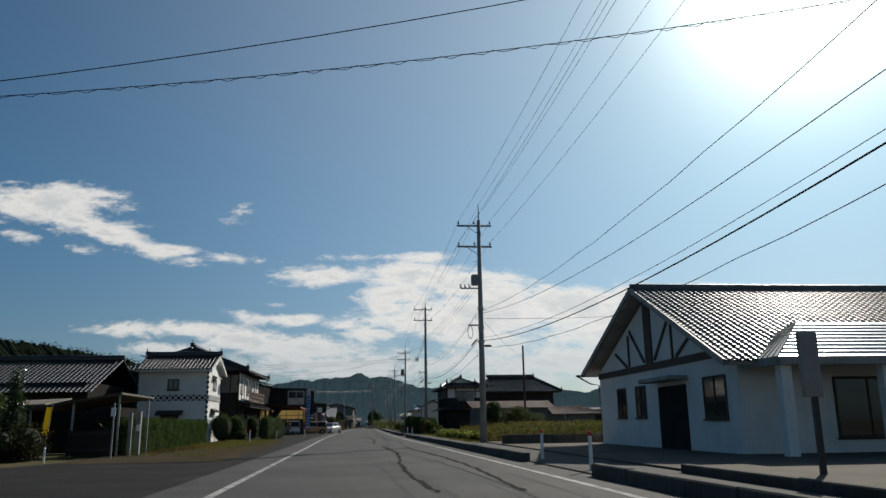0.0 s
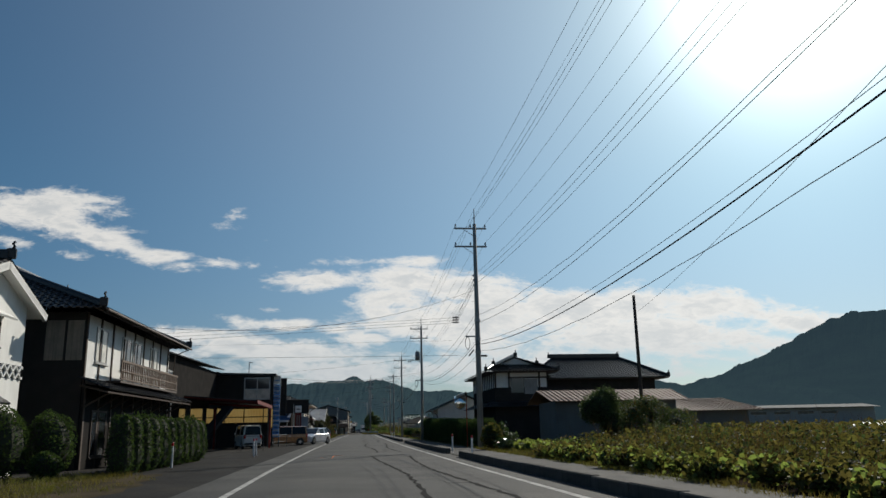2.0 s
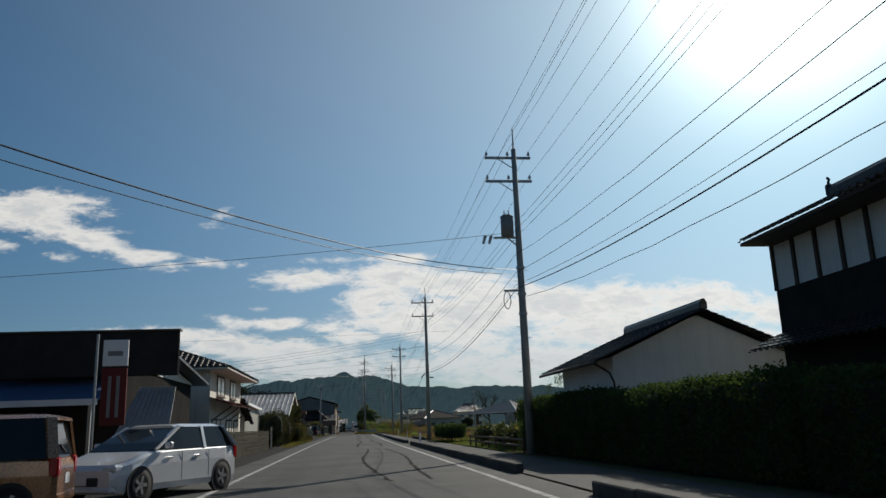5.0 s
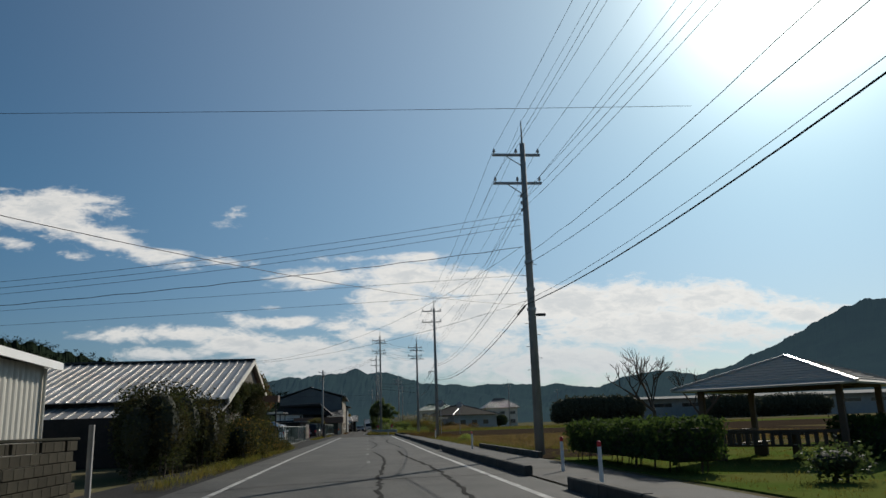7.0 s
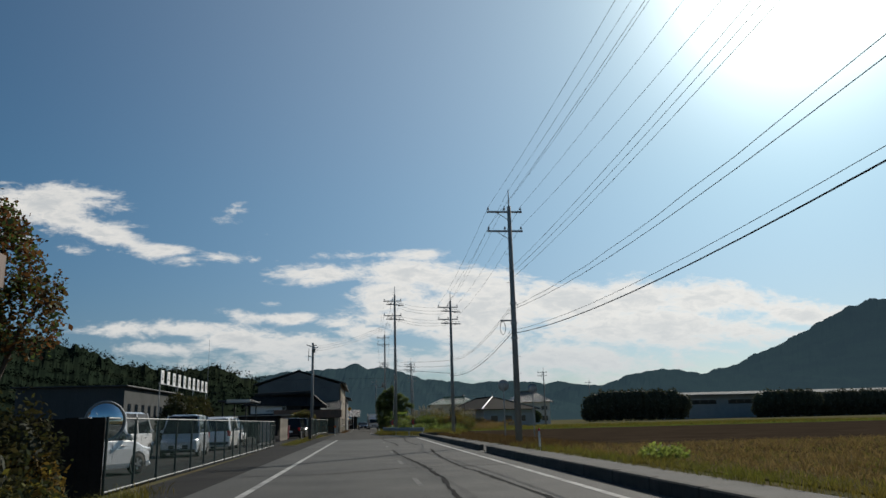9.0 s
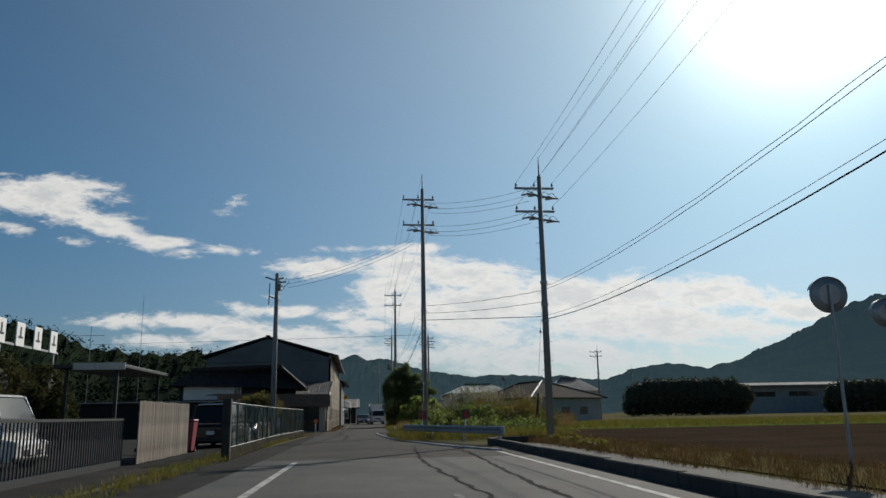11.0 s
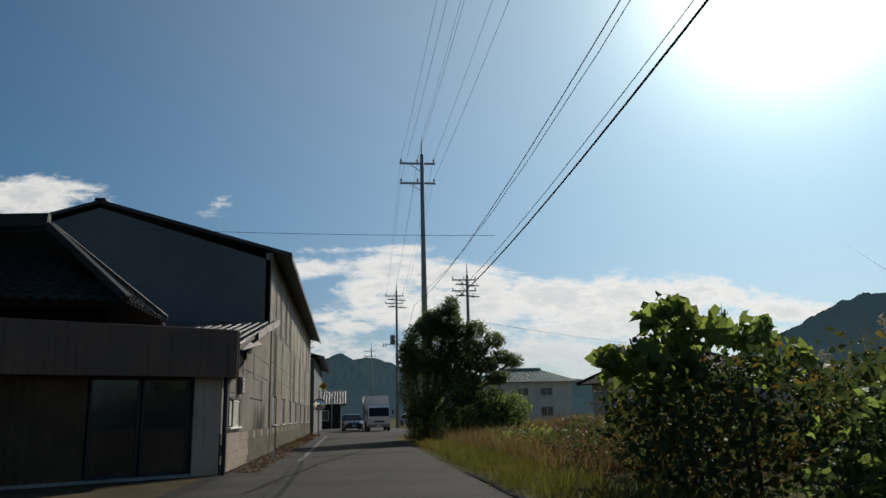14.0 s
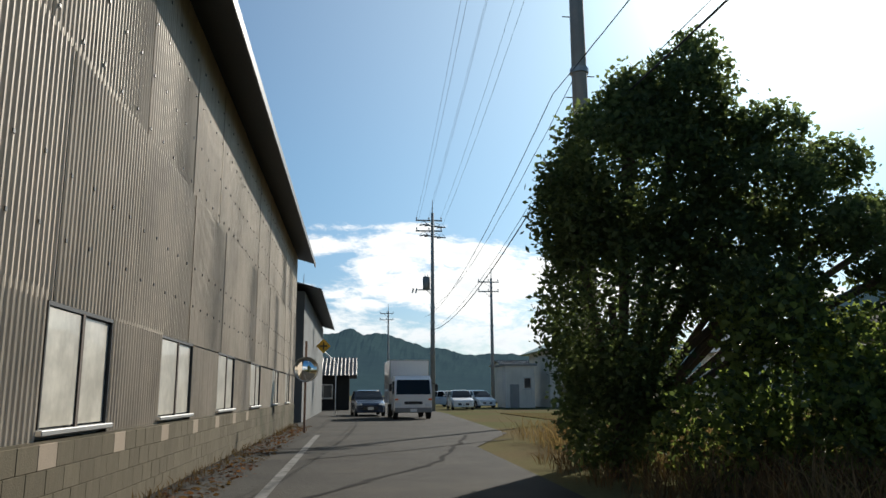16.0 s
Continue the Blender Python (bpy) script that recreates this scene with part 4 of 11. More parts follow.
field("crop_soil", 6.9, 40, 44, 84, 0.012, SOIL, "dry soil under the crop rows")
field("office_forecourt", 7.1, 34, -20, 43.5, 0.08, FORECOURT, "worn concrete forecourt in front of the office")
field("lot_surface", -40, -5.75, 184, 262, 0.008, SHOULDER, "grey tarmac of the parking yard")
field("yard_surface", -40, -7.3, 62, 132, 0.008, SHOULDER, "grey tarmac yard in front of the workshop")
field("lane_verge", -8, -2.9, 258, 330, -0.012, DIRT, "gritty edge of the lane under the wall")

# ---------------------------------------------------------------- utility poles and lines
ARM_W = 1.9


def crossarm(parent, z, x0=-1.25, x1=0.75, pins=3, dy=0.12):
    a = part("crossarm", Shape().box(x0, x1, dy - 0.05, dy + 0.05, z - 0.05, z + 0.05, 0.008), STEEL, parent)
    for i in range(pins):
        x = x0 + 0.08 + (x1 - x0 - 0.16) * (i / max(1, pins - 1)) if pins > 1 else x0
        s = Shape().cyl((x, dy, z + 0.05), (x, dy, z + 0.12), 0.02).cyl((x, dy, z + 0.12), (x, dy, z + 0.2), 0.065, 0.05).cyl((x, dy, z + 0.2), (x, dy, z + 0.27), 0.05, 0.03)
        part("insulator", s, INSUL, a)
    part("brace", Shape().bar((x0 * 0.55, dy, z - 0.04), (0.0, dy, z - 0.5), 0.03, 0.03), STEEL, a)


def transformer(parent, z, x=-0.45):
    t = part("transformer", Shape().cyl((x, 0.05, z - 0.45), (x, 0.05, z + 0.4), 0.27, n=14).cyl((x, 0.05, z + 0.4), (x, 0.05, z + 0.47), 0.29, 0.2, n=14), SIGNGREY, parent, "grey cylindrical pole transformer", True)
    for k in (-0.1, 0.1):
        part("bushing", Shape().cyl((x + k, 0.05, z + 0.47), (x + k, 0.05, z + 0.68), 0.035, 0.02, 8), INSUL, t)
    part("bracket", Shape().bar((0, 0.05, z - 0.5), (x - 0.6, 0.05, z - 0.5), 0.08, 0.08).bar((0, 0.05, z - 0.9), (x, 0.05, z - 0.52), 0.05, 0.05), STEEL, t)
    for k in (-0.95, -0.7):
        part("cutout", Shape().cyl((x + k, 0.05, z - 0.42), (x + k - 0.1, 0.05, z - 0.75), 0.07, 0.05, 8), INSUL, t)


def pole(x, y, top=13.0, arm1=12.3, arm2=11.1, lean=0.0, extra=(), label="grey concrete utility pole with two crossarms", second=True):
    p = thing("utility_pole", (x, y, 0), label, "utility pole", group="utility poles")
    part("shaft", Shape().cyl((0, 0, -0.3), (lean, 0, top - 0.45), 0.19, 0.105, 16), POLE, p, smooth=True)
    part("lightning_rod", Shape().cyl((lean, 0, top - 0.45), (lean, 0, top + 0.55), 0.045, 0.02, 8), STEEL, p)
    crossarm(p, arm1)
    if second:
        crossarm(p, arm2)
    for z in (3.2, 3.65, 4.1, 4.55, 5.0, 6.9, 7.35, 8.6, 9.4, 10.2):
        sgn = 1 if int(z * 20) % 2 else -1
        part("step_bolt", Shape().cyl((0.12 * sgn, 0, z), (0.3 * sgn, 0, z), 0.011, n=6), STEEL, p)
    for z in (5.55, 6.35, 7.45):
        part("band", Shape().cyl((0, 0, z - 0.05), (0, 0, z + 0.05), 0.185, n=14), STEEL, p)
    if "rack" in extra:
        for z in (9.6, 9.9, 10.2):
            part("rack_insulator", Shape().cyl((-0.16, -0.05, z - 0.06), (-0.16, -0.05, z + 0.06), 0.06, 0.045, 8), INSUL, p)
    if "transformer" in extra:
        transformer(p, 9.25)
    if "loop" in extra:
        part("cable_arm", Shape().box(-0.75, 0, -0.04, 0.04, 6.46, 6.54), STEEL, p)
        part("cable_coil", Shape().tube([(-0.62 + 0.14 * math.sin(a), 0.03 * math.sin(3 * a), 6.1 + 0.36 * math.cos(a)) for a in np.linspace(0, 12.4, 40)], 0.018), CABLE, p)
    if "box" in extra:
        part("splice_box", Shape().box(0.16, 0.55, -0.05, 0.05, 5.28, 5.39, 0.03), DARKSTEEL, p)
        part("splice_box", Shape().bar((-0.55, 0.1, 5.35), (-0.25, 0.0, 5.7), 0.08, 0.08, 0.02), DARKSTEEL, p)
    if "dead" in extra:
        for z, sg in ((arm1 - 0.42, 1), (arm2 - 0.42, 1)):
            a = part("crossarm", Shape().bar((-0.7, -0.35, z), (0.75, 0.45, z), 0.09, 0.09), STEEL, p)
            for t in (0.02, 0.3, 0.7, 0.98):
                c = Vector((-0.7, -0.35, z)).lerp(Vector((0.75, 0.45, z)), t)
                part("strain_insulator", Shape().cyl(c, c + Vector((-0.32, 0.12, -0.04)), 0.055, 0.04, 8).cyl(c, c + Vector((0.32, -0.1, -0.04)), 0.055, 0.04, 8), INSUL, a)
                part("jumper", Shape().tube([c + Vector((-0.3 + 0.6 * q, 0, -0.05 + 0.32 * math.sin(math.pi * q))) for q in np.linspace(0, 1, 9)], 0.012, 4), CABLE, a)
    return p


POLES = {  # x, y, pole top, upper and lower arm
    "o": (7.6, 3.5, 13.1, 12.3, 11.1), "a": (7.0, 43.0, 13.1, 12.35, 11.1), "b": (6.93, 82.2, 13.9, 13.2, 12.05), "c": (6.9, 123.7, 13.1, 12.3, 11.25),
    "e": (6.66, 160.9, 12.9, 12.0, 10.78), "f": (7.5, 209.5, 13.4, 12.67, 11.55), "g": (8.03, 243.1, 13.3, 12.25, 11.05),
    "h": (2.97, 253.2, 15.6, 14.5, 12.85), "j": (3.15, 295.4, 15.9, 14.95, 13.8), "l": (4.42, 337.0, 15.0, 14.0, 13.2),
}
EXTRA = {"a": ("loop", "box"), "b": ("rack", "loop", "box"), "c": ("transformer", "loop"), "e": ("rack", "box"), "f": ("loop",),
         "g": ("dead",), "h": ("dead",), "j": (), "l": ("transformer", "dead")}
for key, (x, y, top, a1, a2) in POLES.items():
    pole(x, y, top, a1, a2, extra=EXTRA.get(key, ()), label="grey concrete utility pole with transformer and crossarms" if "transformer" in EXTRA.get(key, ()) else "grey concrete utility pole with two crossarms")
# farther poles
pole(8.73, 315.3, 12.7, 11.9, 11.0, extra=("dead",))
pole(11.5, 352.0, 12.4, 11.6, 10.7)
pole(3.5, 392.0, 13.5, 12.7, 11.8)
pole(38.0, 330.0, 11.5, 10.9, 10.2)
pole(69.0, 400.0, 12.5, 11.8, 11.0)
pole(-5.5, 345.0, 10.5, 9.9, 9.2)

# the shorter pole in the yard, with strain gear on top
yp = thing("utility_pole", (-6.2, 255.8, 0), "dark weathered service pole with strain insulators on top", "utility pole", group="utility poles")
part("shaft", Shape().cyl((0, 0, -0.3), (0.05, 0, 10.2), 0.19, 0.12, 14), POLE, yp, smooth=True)
part("crossarm", Shape().bar((-0.7, 0.2, 10.0), (0.35, -0.15, 9.6), 0.1, 0.1), STEEL, yp)
part("crossarm", Shape().bar((-0.45, 0.1, 8.75), (0.2, -0.1, 8.5), 0.08, 0.08).bar((-0.4, 0.0, 9.6), (-0.45, 0.1, 8.2), 0.05, 0.05), STEEL, yp)
for k, (dx, z) in enumerate(((0.35, 9.85), (0.5, 9.6), (0.25, 9.35))):
    part("strain_insulator", Shape().cyl((0.1, 0, z), (0.1 + dx, 0.1, z + 0.08), 0.07, 0.05, 8), INSUL, yp)
    part("jumper", Shape().tube([(0.1 + (dx + 0.2) * q, 0.05, z + 0.1 - 0.35 * math.sin(math.pi * q)) for q in np.linspace(0, 1, 9)], 0.014, 4), CABLE, yp)
part("fuse_box", Shape().box(-0.05, 0.3, -0.2, 0.1, 9.1, 9.5, 0.03), SIGNGREY, yp)
for z in np.arange(3, 9, 0.45):
    part("step_bolt", Shape().cyl((0.1, 0, z), (0.3, 0, z), 0.011, n=6), STEEL, yp)


def wire(p, q, sag, r=0.008, name="power_line", label="thin overhead electric wire", wavy=0.0, n=22):
    p, q = Vector(p), Vector(q)
    pts = []
    for i in range(n + 1):
        t = i / n
        c = p.lerp(q, t)
        c.z -= sag * 4 * t * (1 - t)
        if wavy and 0 < i < n:
            c.z += wavy * math.sin(i * 2.4)
        pts.append(c)
    s = Shape().tube(pts, r, 5)
    return solo(name, s, CABLE, label, "wire", group="overhead lines")


def at(key, dx, z, dy=0.12):
    x, y = POLES[key][:2]
    return (x + dx, y + dy, z)


CABLE_Z = {"o": 4.95, "a": 5.62, "b": 6.0, "c": 6.6, "e": 5.75, "f": 5.78, "g": 5.6, "h": 6.05, "j": 6.0, "l": 5.8}
SECOND_Z = {"o": 5.8, "a": 7.15, "b": 7.25, "c": 7.25, "e": 7.3, "f": 7.07, "g": 7.0, "h": 7.0, "j": 6.95, "l": 6.75}
THIRD_Z = {"o": 6.93, "a": 7.25, "b": 7.7, "c": 8.0, "e": 7.7, "f": 7.2, "g": 7.15, "h": 7.95, "j": 7.9, "l": 7.7}
chain = ["o", "a", "b", "c", "e", "f", "g"]
for a, b in list(zip(chain, chain[1:])) + [("h", "j"), ("j", "l")]:
    (xa, ya, ta, a1, a2), (xb, yb, tb, b1, b2) = POLES[a], POLES[b]
    span = math.hypot(xb - xa, yb - ya)
    sag = span * 0.012
    wire(at(a, 0, ta + 0.5, 0), at(b, 0, tb + 0.5, 0), sag * 0.8, 0.006, label="thin overhead earth wire along the pole tops")
    for dx in (-1.17, -0.25, 0.67):
        wire(at(a, dx, a1 + 0.28), at(b, dx, b1 + 0.28), sag, 0.0065)
    for dx in (-1.17, 0.67):
        wire(at(a, dx, a2 + 0.28), at(b, dx, b2 + 0.28), sag, 0.0065)
    for k, z in enumerate((9.6, 9.9, 10.2)):
        if (a, b) in (("a", "b"), ("b", "c"), ("e", "f"), ("c", "e")):
            wire(at(a, -0.16, z - (0 if a in "be" else 0.9), 0), at(b, -0.16, z - (0 if b in "be" else 0.9), 0), sag * 1.1, 0.007)
    za, zb = CABLE_Z[a], CABLE_Z[b]
    low = span * 0.022
    d2, d3 = (-0.55, 0.2) if a in "hj" else (-0.2, -0.2)
    wire(at(a, d3, THIRD_Z[a], 0), at(b, d3, THIRD_Z[b], 0), low, 0.008, "telephone_cable", "thin black overhead telephone cable", 0.02)
    wire(at(a, d2, SECOND_Z[a], 0), at(b, d2, SECOND_Z[b], 0), low, 0.009, "telephone_cable", "thin black overhead telephone cable")
    wire(at(a, -0.19, za, 0), at(b, -0.19, zb, 0), low, 0.017, "telephone_cable", "thick black overhead telephone cable")
    wire(at(a, -0.19, za + 0.16, 0), at(b, -0.19, zb + 0.16, 0), low * 0.95, 0.007, "telephone_cable", "steel messenger wire above the cable")
    if a in "oab":
        wire(at(a, 0.19, za - 0.35, 0), at(b, 0.19, zb - 0.35, 0), low, 0.009, "telephone_cable", "thin black overhead telephone cable", 0.02)
# where the line crosses the road at the bend
for dz, za, zb in ((0, 12.25, 14.3), (0, 11.9, 13.95), (0, 11.6, 13.65), (0, 11.05, 12.8), (0, 10.75, 12.45), (0, 10.45, 12.2)):
    wire(at("g", -0.5, za), at("h", 0.5, zb), 0.25, 0.009)
wire(at("g", -0.1, 7.05), at("h", 0.1, 7.75), 0.12, 0.012, "telephone_cable", "thin black overhead telephone cable", 0.02)
wire(at("g", -0.1, 6.5), at("h", 0.1, 7.3), 0.12, 0.012, "telephone_cable", "thin black overhead telephone cable")
wire(at("g", -0.2, 5.77), at("h", 0.1, 6.87), 0.0, 0.018, "telephone_cable", "thick black overhead telephone cable")
for z0, z1 in ((12.1, 9.85), (11.9, 9.6), (11.65, 9.35)):
    wire(at("h", -0.5, z0), (-5.5, 256.2, z1), 0.35, 0.009)
wire(at("h", 0, 5.98), (-30, 272, 7.15), 0.05, 0.010, "telephone_cable", "thin black overhead telephone cable")
wire((-6.0, 256.2, 4.62), (-30, 272, 6.2), 0.2, 0.012, "telephone_cable", "twisted black overhead telephone cable", 0.03, 60)
wire(at("j", 0.1, 6.6), (23, 305, 5.2), 0.25, 0.008, "telephone_cable", "thin service wire to the house")
# service drops and lines across the road
wire((10.4, 12.5, 10.4), (-24, 15.0, 5.8), 1.08, 0.010)
wire((10.4, 12.5, 8.93), (-24, 15.0, 6.73), 1.05, 0.008, "telephone_cable", "thin black overhead telephone cable", 0.0, 40)
wire((10.4, 12.48, 8.9), (-24, 14.98, 6.7), 1.05, 0.006, "telephone_cable", "wire looped loosely along the overhead cable", 0.035, 180)
wire(at("b", -0.2, 9.3), (-9.2, 68.5, 5.4), 1.0, 0.009, label="thin service wire to the balcony house")
spacer = thing("line_spacer", (6.4, 88.0, 0), "cluster of strain insulators hung in the lines", "insulator")
for k in range(3):
    part("strain_insulator", Shape().cyl((-0.25, 0, 8.46 - 0.17 * k), (0.2, 0.1, 8.5 - 0.17 * k), 0.05, 0.04, 8).cyl((0, 0, 8.3 - 0.1 * k), (0, 0, 8.55 - 0.1 * k), 0.03, n=6), CABLE, spacer)
    wire((6.4, 88.0, 8.46 - 0.17 * k), (-34, 93.0, 7.45 - 0.32 * k), 0.15, 0.009)
    wire((6.4, 88.0, 8.46 - 0.17 * k), (6.77, 82.2, 9.9 - 0.25 * k), 0.1, 0.008)
wire((6.5, 87.3, 5.85), (-34, 88.6, 6.25), 0.12, 0.009)
wire((6.5, 91.5, 7.3), (-34, 92.5, 7.2), 0.1, 0.005)
wire(at("c", -0.2, 9.0), (-40, 122, 6.3), 0.7, 0.009)
wire(at("c", -0.2, 7.4), (-6.2, 103.5, 5.55), 0.5, 0.016, "telephone_cable", "thick black overhead telephone cable")
wire(at("c", -0.2, 7.2), (-6.2, 103.7, 5.35), 0.45, 0.010, "telephone_cable", "thin black overhead telephone cable")
for k in range(3):
    wire(at("e", -0.2, 9.0 + 0.25 * k), (-34, 159.0, 5.2 + 0.2 * k), 0.9, 0.008)
wire(at("e", -0.2, 8.1), (-34, 158.5, 4.6), 0.6, 0.012, "telephone_cable", "twisted black overhead telephone cable", 0.02, 50)
wire(at("e", -0.2, 6.95), (-34, 159.5, 4.5), 0.05, 0.006)
wire(at("e", -0.2, 6.25), (-34, 159.5, 4.15), 0.05, 0.006)
wire((6.9, 146, 7.6), (-32, 146.5, 7.25), 0.15, 0.005)
wire(at("e", -0.2, 5.74), (-24, 122.8, 8.06), 1.72, 0.008, label="thin wire slanting across the road")
wire(at("e", -0.2, 8.15), (-5.75, 174.1, 4.9), 0.98, 0.006, label="thin service wire to the barn gable")
wire(at("e", -0.2, 5.9), (-5.75, 174.1, 4.8), 0.38, 0.006, label="thin service wire to the barn gable")
wire((3.0, 275.0, 5.9), (-6.6, 275.6, 6.15), 0.05, 0.006, label="thin service wire to the warehouse")
wire(at("a", 0.2, 6.9), (24, 30, 6.3), 0.35, 0.009, "telephone_cable", "thin black service wire to the office")
wire(at("a", 0.2, 6.7), (18.5, 86.8, 8.5), 0.3, 0.008, "telephone_cable", "thin black overhead telephone cable")
# stay wires with black guards
for (kx, ky, tz, bx, by) in ((2.97, 253.2, 7.5, 2.3, 247.2), (8.03, 243.1, 6.4, 8.65, 245.8), (8.03, 243.1, 8.3, 8.0, 246.0)):
    st = thing("stay_wire", (0, 0, 0), "steel stay wire with a black plastic guard at its foot", "stay wire", group="stay wires")
    top, foot = Vector((kx, ky, tz)), Vector((bx, by, 0))
    part("cable", Shape().tube([top, foot], 0.008), STEEL, st)
    gtop, gfoot = foot.lerp(top, 0.39 if bx < 5 else 0.26), foot.lerp(top, 0.25 if bx < 5 else 0.14)
    part("guard", Shape().cyl(gfoot, gtop, 0.06, 0.05, 10).ball(gtop, 0.06, 0.06, 0.05, 8, 4), BLACKPLASTIC, st, "black plastic stay guard")
    knot = foot.lerp(top, 0.62)
    part("strain_insulator", Shape().ball(knot, 0.05, 0.05, 0.08, 8, 5), INSUL, st)
sp = solo("timber_post", Shape().cyl((18.5, 86.8, -0.2), (18.5, 86.8, 9.75), 0.14, 0.1, 10), BARK, "tall bare timber post standing in the field", "post", smooth=True)

sw = thing("switch_box", (7.0, 43.0, 0), "grey pole-mounted switch box with a short insulator arm", "switch box")
part("box", Shape().box(-0.5, -0.1, -0.2, 0.2, 8.8, 9.4, 0.04), SIGNGREY, sw)
part("arm", Shape().bar((0.1, 0.0, 8.62), (-1.15, 0.0, 8.62), 0.07, 0.07), STEEL, sw)
for dx in (-1.1, -0.85, -0.6):
    part("insulator", Shape().cyl((dx, 0, 8.64), (dx - 0.05, 0, 8.86), 0.055, 0.03, 8), INSUL, sw)

# ---------------------------------------------------------------- buildings
def window(parent, face, a0, a1, z0, z1, at_, frame=None, glass=None, panes=2, depth=0.05, sill=True, name="window"):
    """A framed window set on a wall. face: '-y' or '+x' or '-x'; a0..a1 along the wall, at_ the wall's plane."""
    frame, glass = frame or ALU, glass or GLASS
    sg = {"-y": -1, "+x": 1, "-x": -1}[face]

    def b(s, u0, u1, w0, w1, d0, d1, bev=0.0):
        lo, hi = sorted((at_ + sg * d0, at_ + sg * d1))
        return s.box(u0, u1, lo, hi, w0, w1, bev) if face == "-y" else s.box(lo, hi, u0, u1, w0, w1, bev)

    w = part(name, b(b(b(b(Shape(), a0, a1, z1 - 0.05, z1, 0, depth), a0, a1, z0, z0 + 0.05, 0, depth), a0, a0 + 0.05, z0 + 0.05, z1 - 0.05, 0, depth),
                     a1 - 0.05, a1, z0 + 0.05, z1 - 0.05, 0, depth), frame, parent)
    step = (a1 - a0 - 0.1) / panes
    for i in range(panes):
        u0 = a0 + 0.05 + i * step
        d = 0.008 + 0.012 * (i % 2)
        part("pane", b(Shape(), u0 + 0.025, u0 + step - 0.025, z0 + 0.075, z1 - 0.075, d, d + 0.006), glass, w)
        part("sash", b(b(b(b(Shape(), u0, u0 + 0.03, z0 + 0.05, z1 - 0.05, d, d + 0.022), u0 + step - 0.03, u0 + step, z0 + 0.05, z1 - 0.05, d, d + 0.022),
                       u0 + 0.03, u0 + step - 0.03, z0 + 0.05, z0 + 0.08, d, d + 0.022), u0 + 0.03, u0 + step - 0.03, z1 - 0.08, z1 - 0.05, d, d + 0.022), frame, w)
    if sill:
        part("sill", b(Shape(), a0 - 0.05, a1 + 0.05, z0 - 0.05, z0, 0, depth + 0.05, 0.01), frame, w)
    return w


def ridge_cap(parent, p, q, w=0.26, h=0.24, material=None, finial=True, name="ridge"):
    """A stacked ridge of tiles with horned end tiles."""
    p, q = Vector(p), Vector(q)
    s = Shape().bar(p + Vector((0, 0, h / 2)), q + Vector((0, 0, h / 2)), w, h, 0.03)
    s.cyl(p + Vector((0, 0, h)), q + Vector((0, 0, h)), w * 0.36, n=8)
    r = part(name, s, material or KAWARA, parent)
    if finial:
        d = (q - p).normalized()
        for e, sg in ((p, -1), (q, 1)):
            e = e + d * sg * 0.05
            f = Shape().bar(e + Vector((0, 0, 0.02)), e + Vector((0, 0, 0.36)), 0.3, 0.14, 0.04)
            f.tube([e + Vector((0, 0, 0.32)), e + d * sg * 0.08 + Vector((0, 0, 0.42)), e + d * sg * 0.02 + Vector((0, 0, 0.5)), e + d * sg * 0.09 + Vector((0, 0, 0.57))], 0.04, 6)
            part("ridge_end_tile", f, material or KAWARA, r)
    return r


def gutter(parent, p, q, drop=None):
    s = Shape().cyl(p, q, 0.05, n=8)
    if drop:
        s.tube(drop, 0.035, 6)
    part("gutter", s, TIMBER, parent)


# --- plastered storehouse with lattice tile bands
def lattice(parent, face, a0, a1, z0, z1, plane, cell=0.42):
    """Black square tiles set on the diagonal with raised white plaster joints."""
    sg = {"-y": -1, "+x": 1}[face]

    def pt(a, z, d):
        return (a, plane + sg * d, z) if face == "-y" else (plane + sg * d, a, z)

    back = Shape()
    back.add([pt(a0, z0, 0.012), pt(a1, z0, 0.012), pt(a1, z1, 0.012), pt(a0, z1, 0.012)], [(0, 1, 2, 3)])
    L = part("tile_band", back, KAWARA, parent, "black tile band with white diagonal plaster joints")
    s = Shape()
    h = z1 - z0
    for sgn in (1, -1):
        k = a0 - h
        while k < a1 + h:
            lo_a, lo_z, hi_a, hi_z = (k, z0, k + h, z1) if sgn > 0 else (k + h, z0, k, z1)
            # clip to the band's ends
            def clip(a, z, a2, z2):
                if a < a0:
                    z, a = z + (z2 - z) * (a0 - a) / (a2 - a), a0
                if a > a1:
                    z, a = z + (z2 - z) * (a1 - a) / (a2 - a), a1
                return a, z
            if max(lo_a, hi_a) > a0 + 0.02 and min(lo_a, hi_a) < a1 - 0.02:
                p = clip(lo_a, lo_z, hi_a, hi_z)
                q = clip(hi_a, hi_z, lo_a, lo_z)
                s.bar(pt(p[0], p[1], 0.03), pt(q[0], q[1], 0.03), 0.075, 0.075, 0.015)
            k += cell
    part("plaster_joint", s, PLASTER, L)


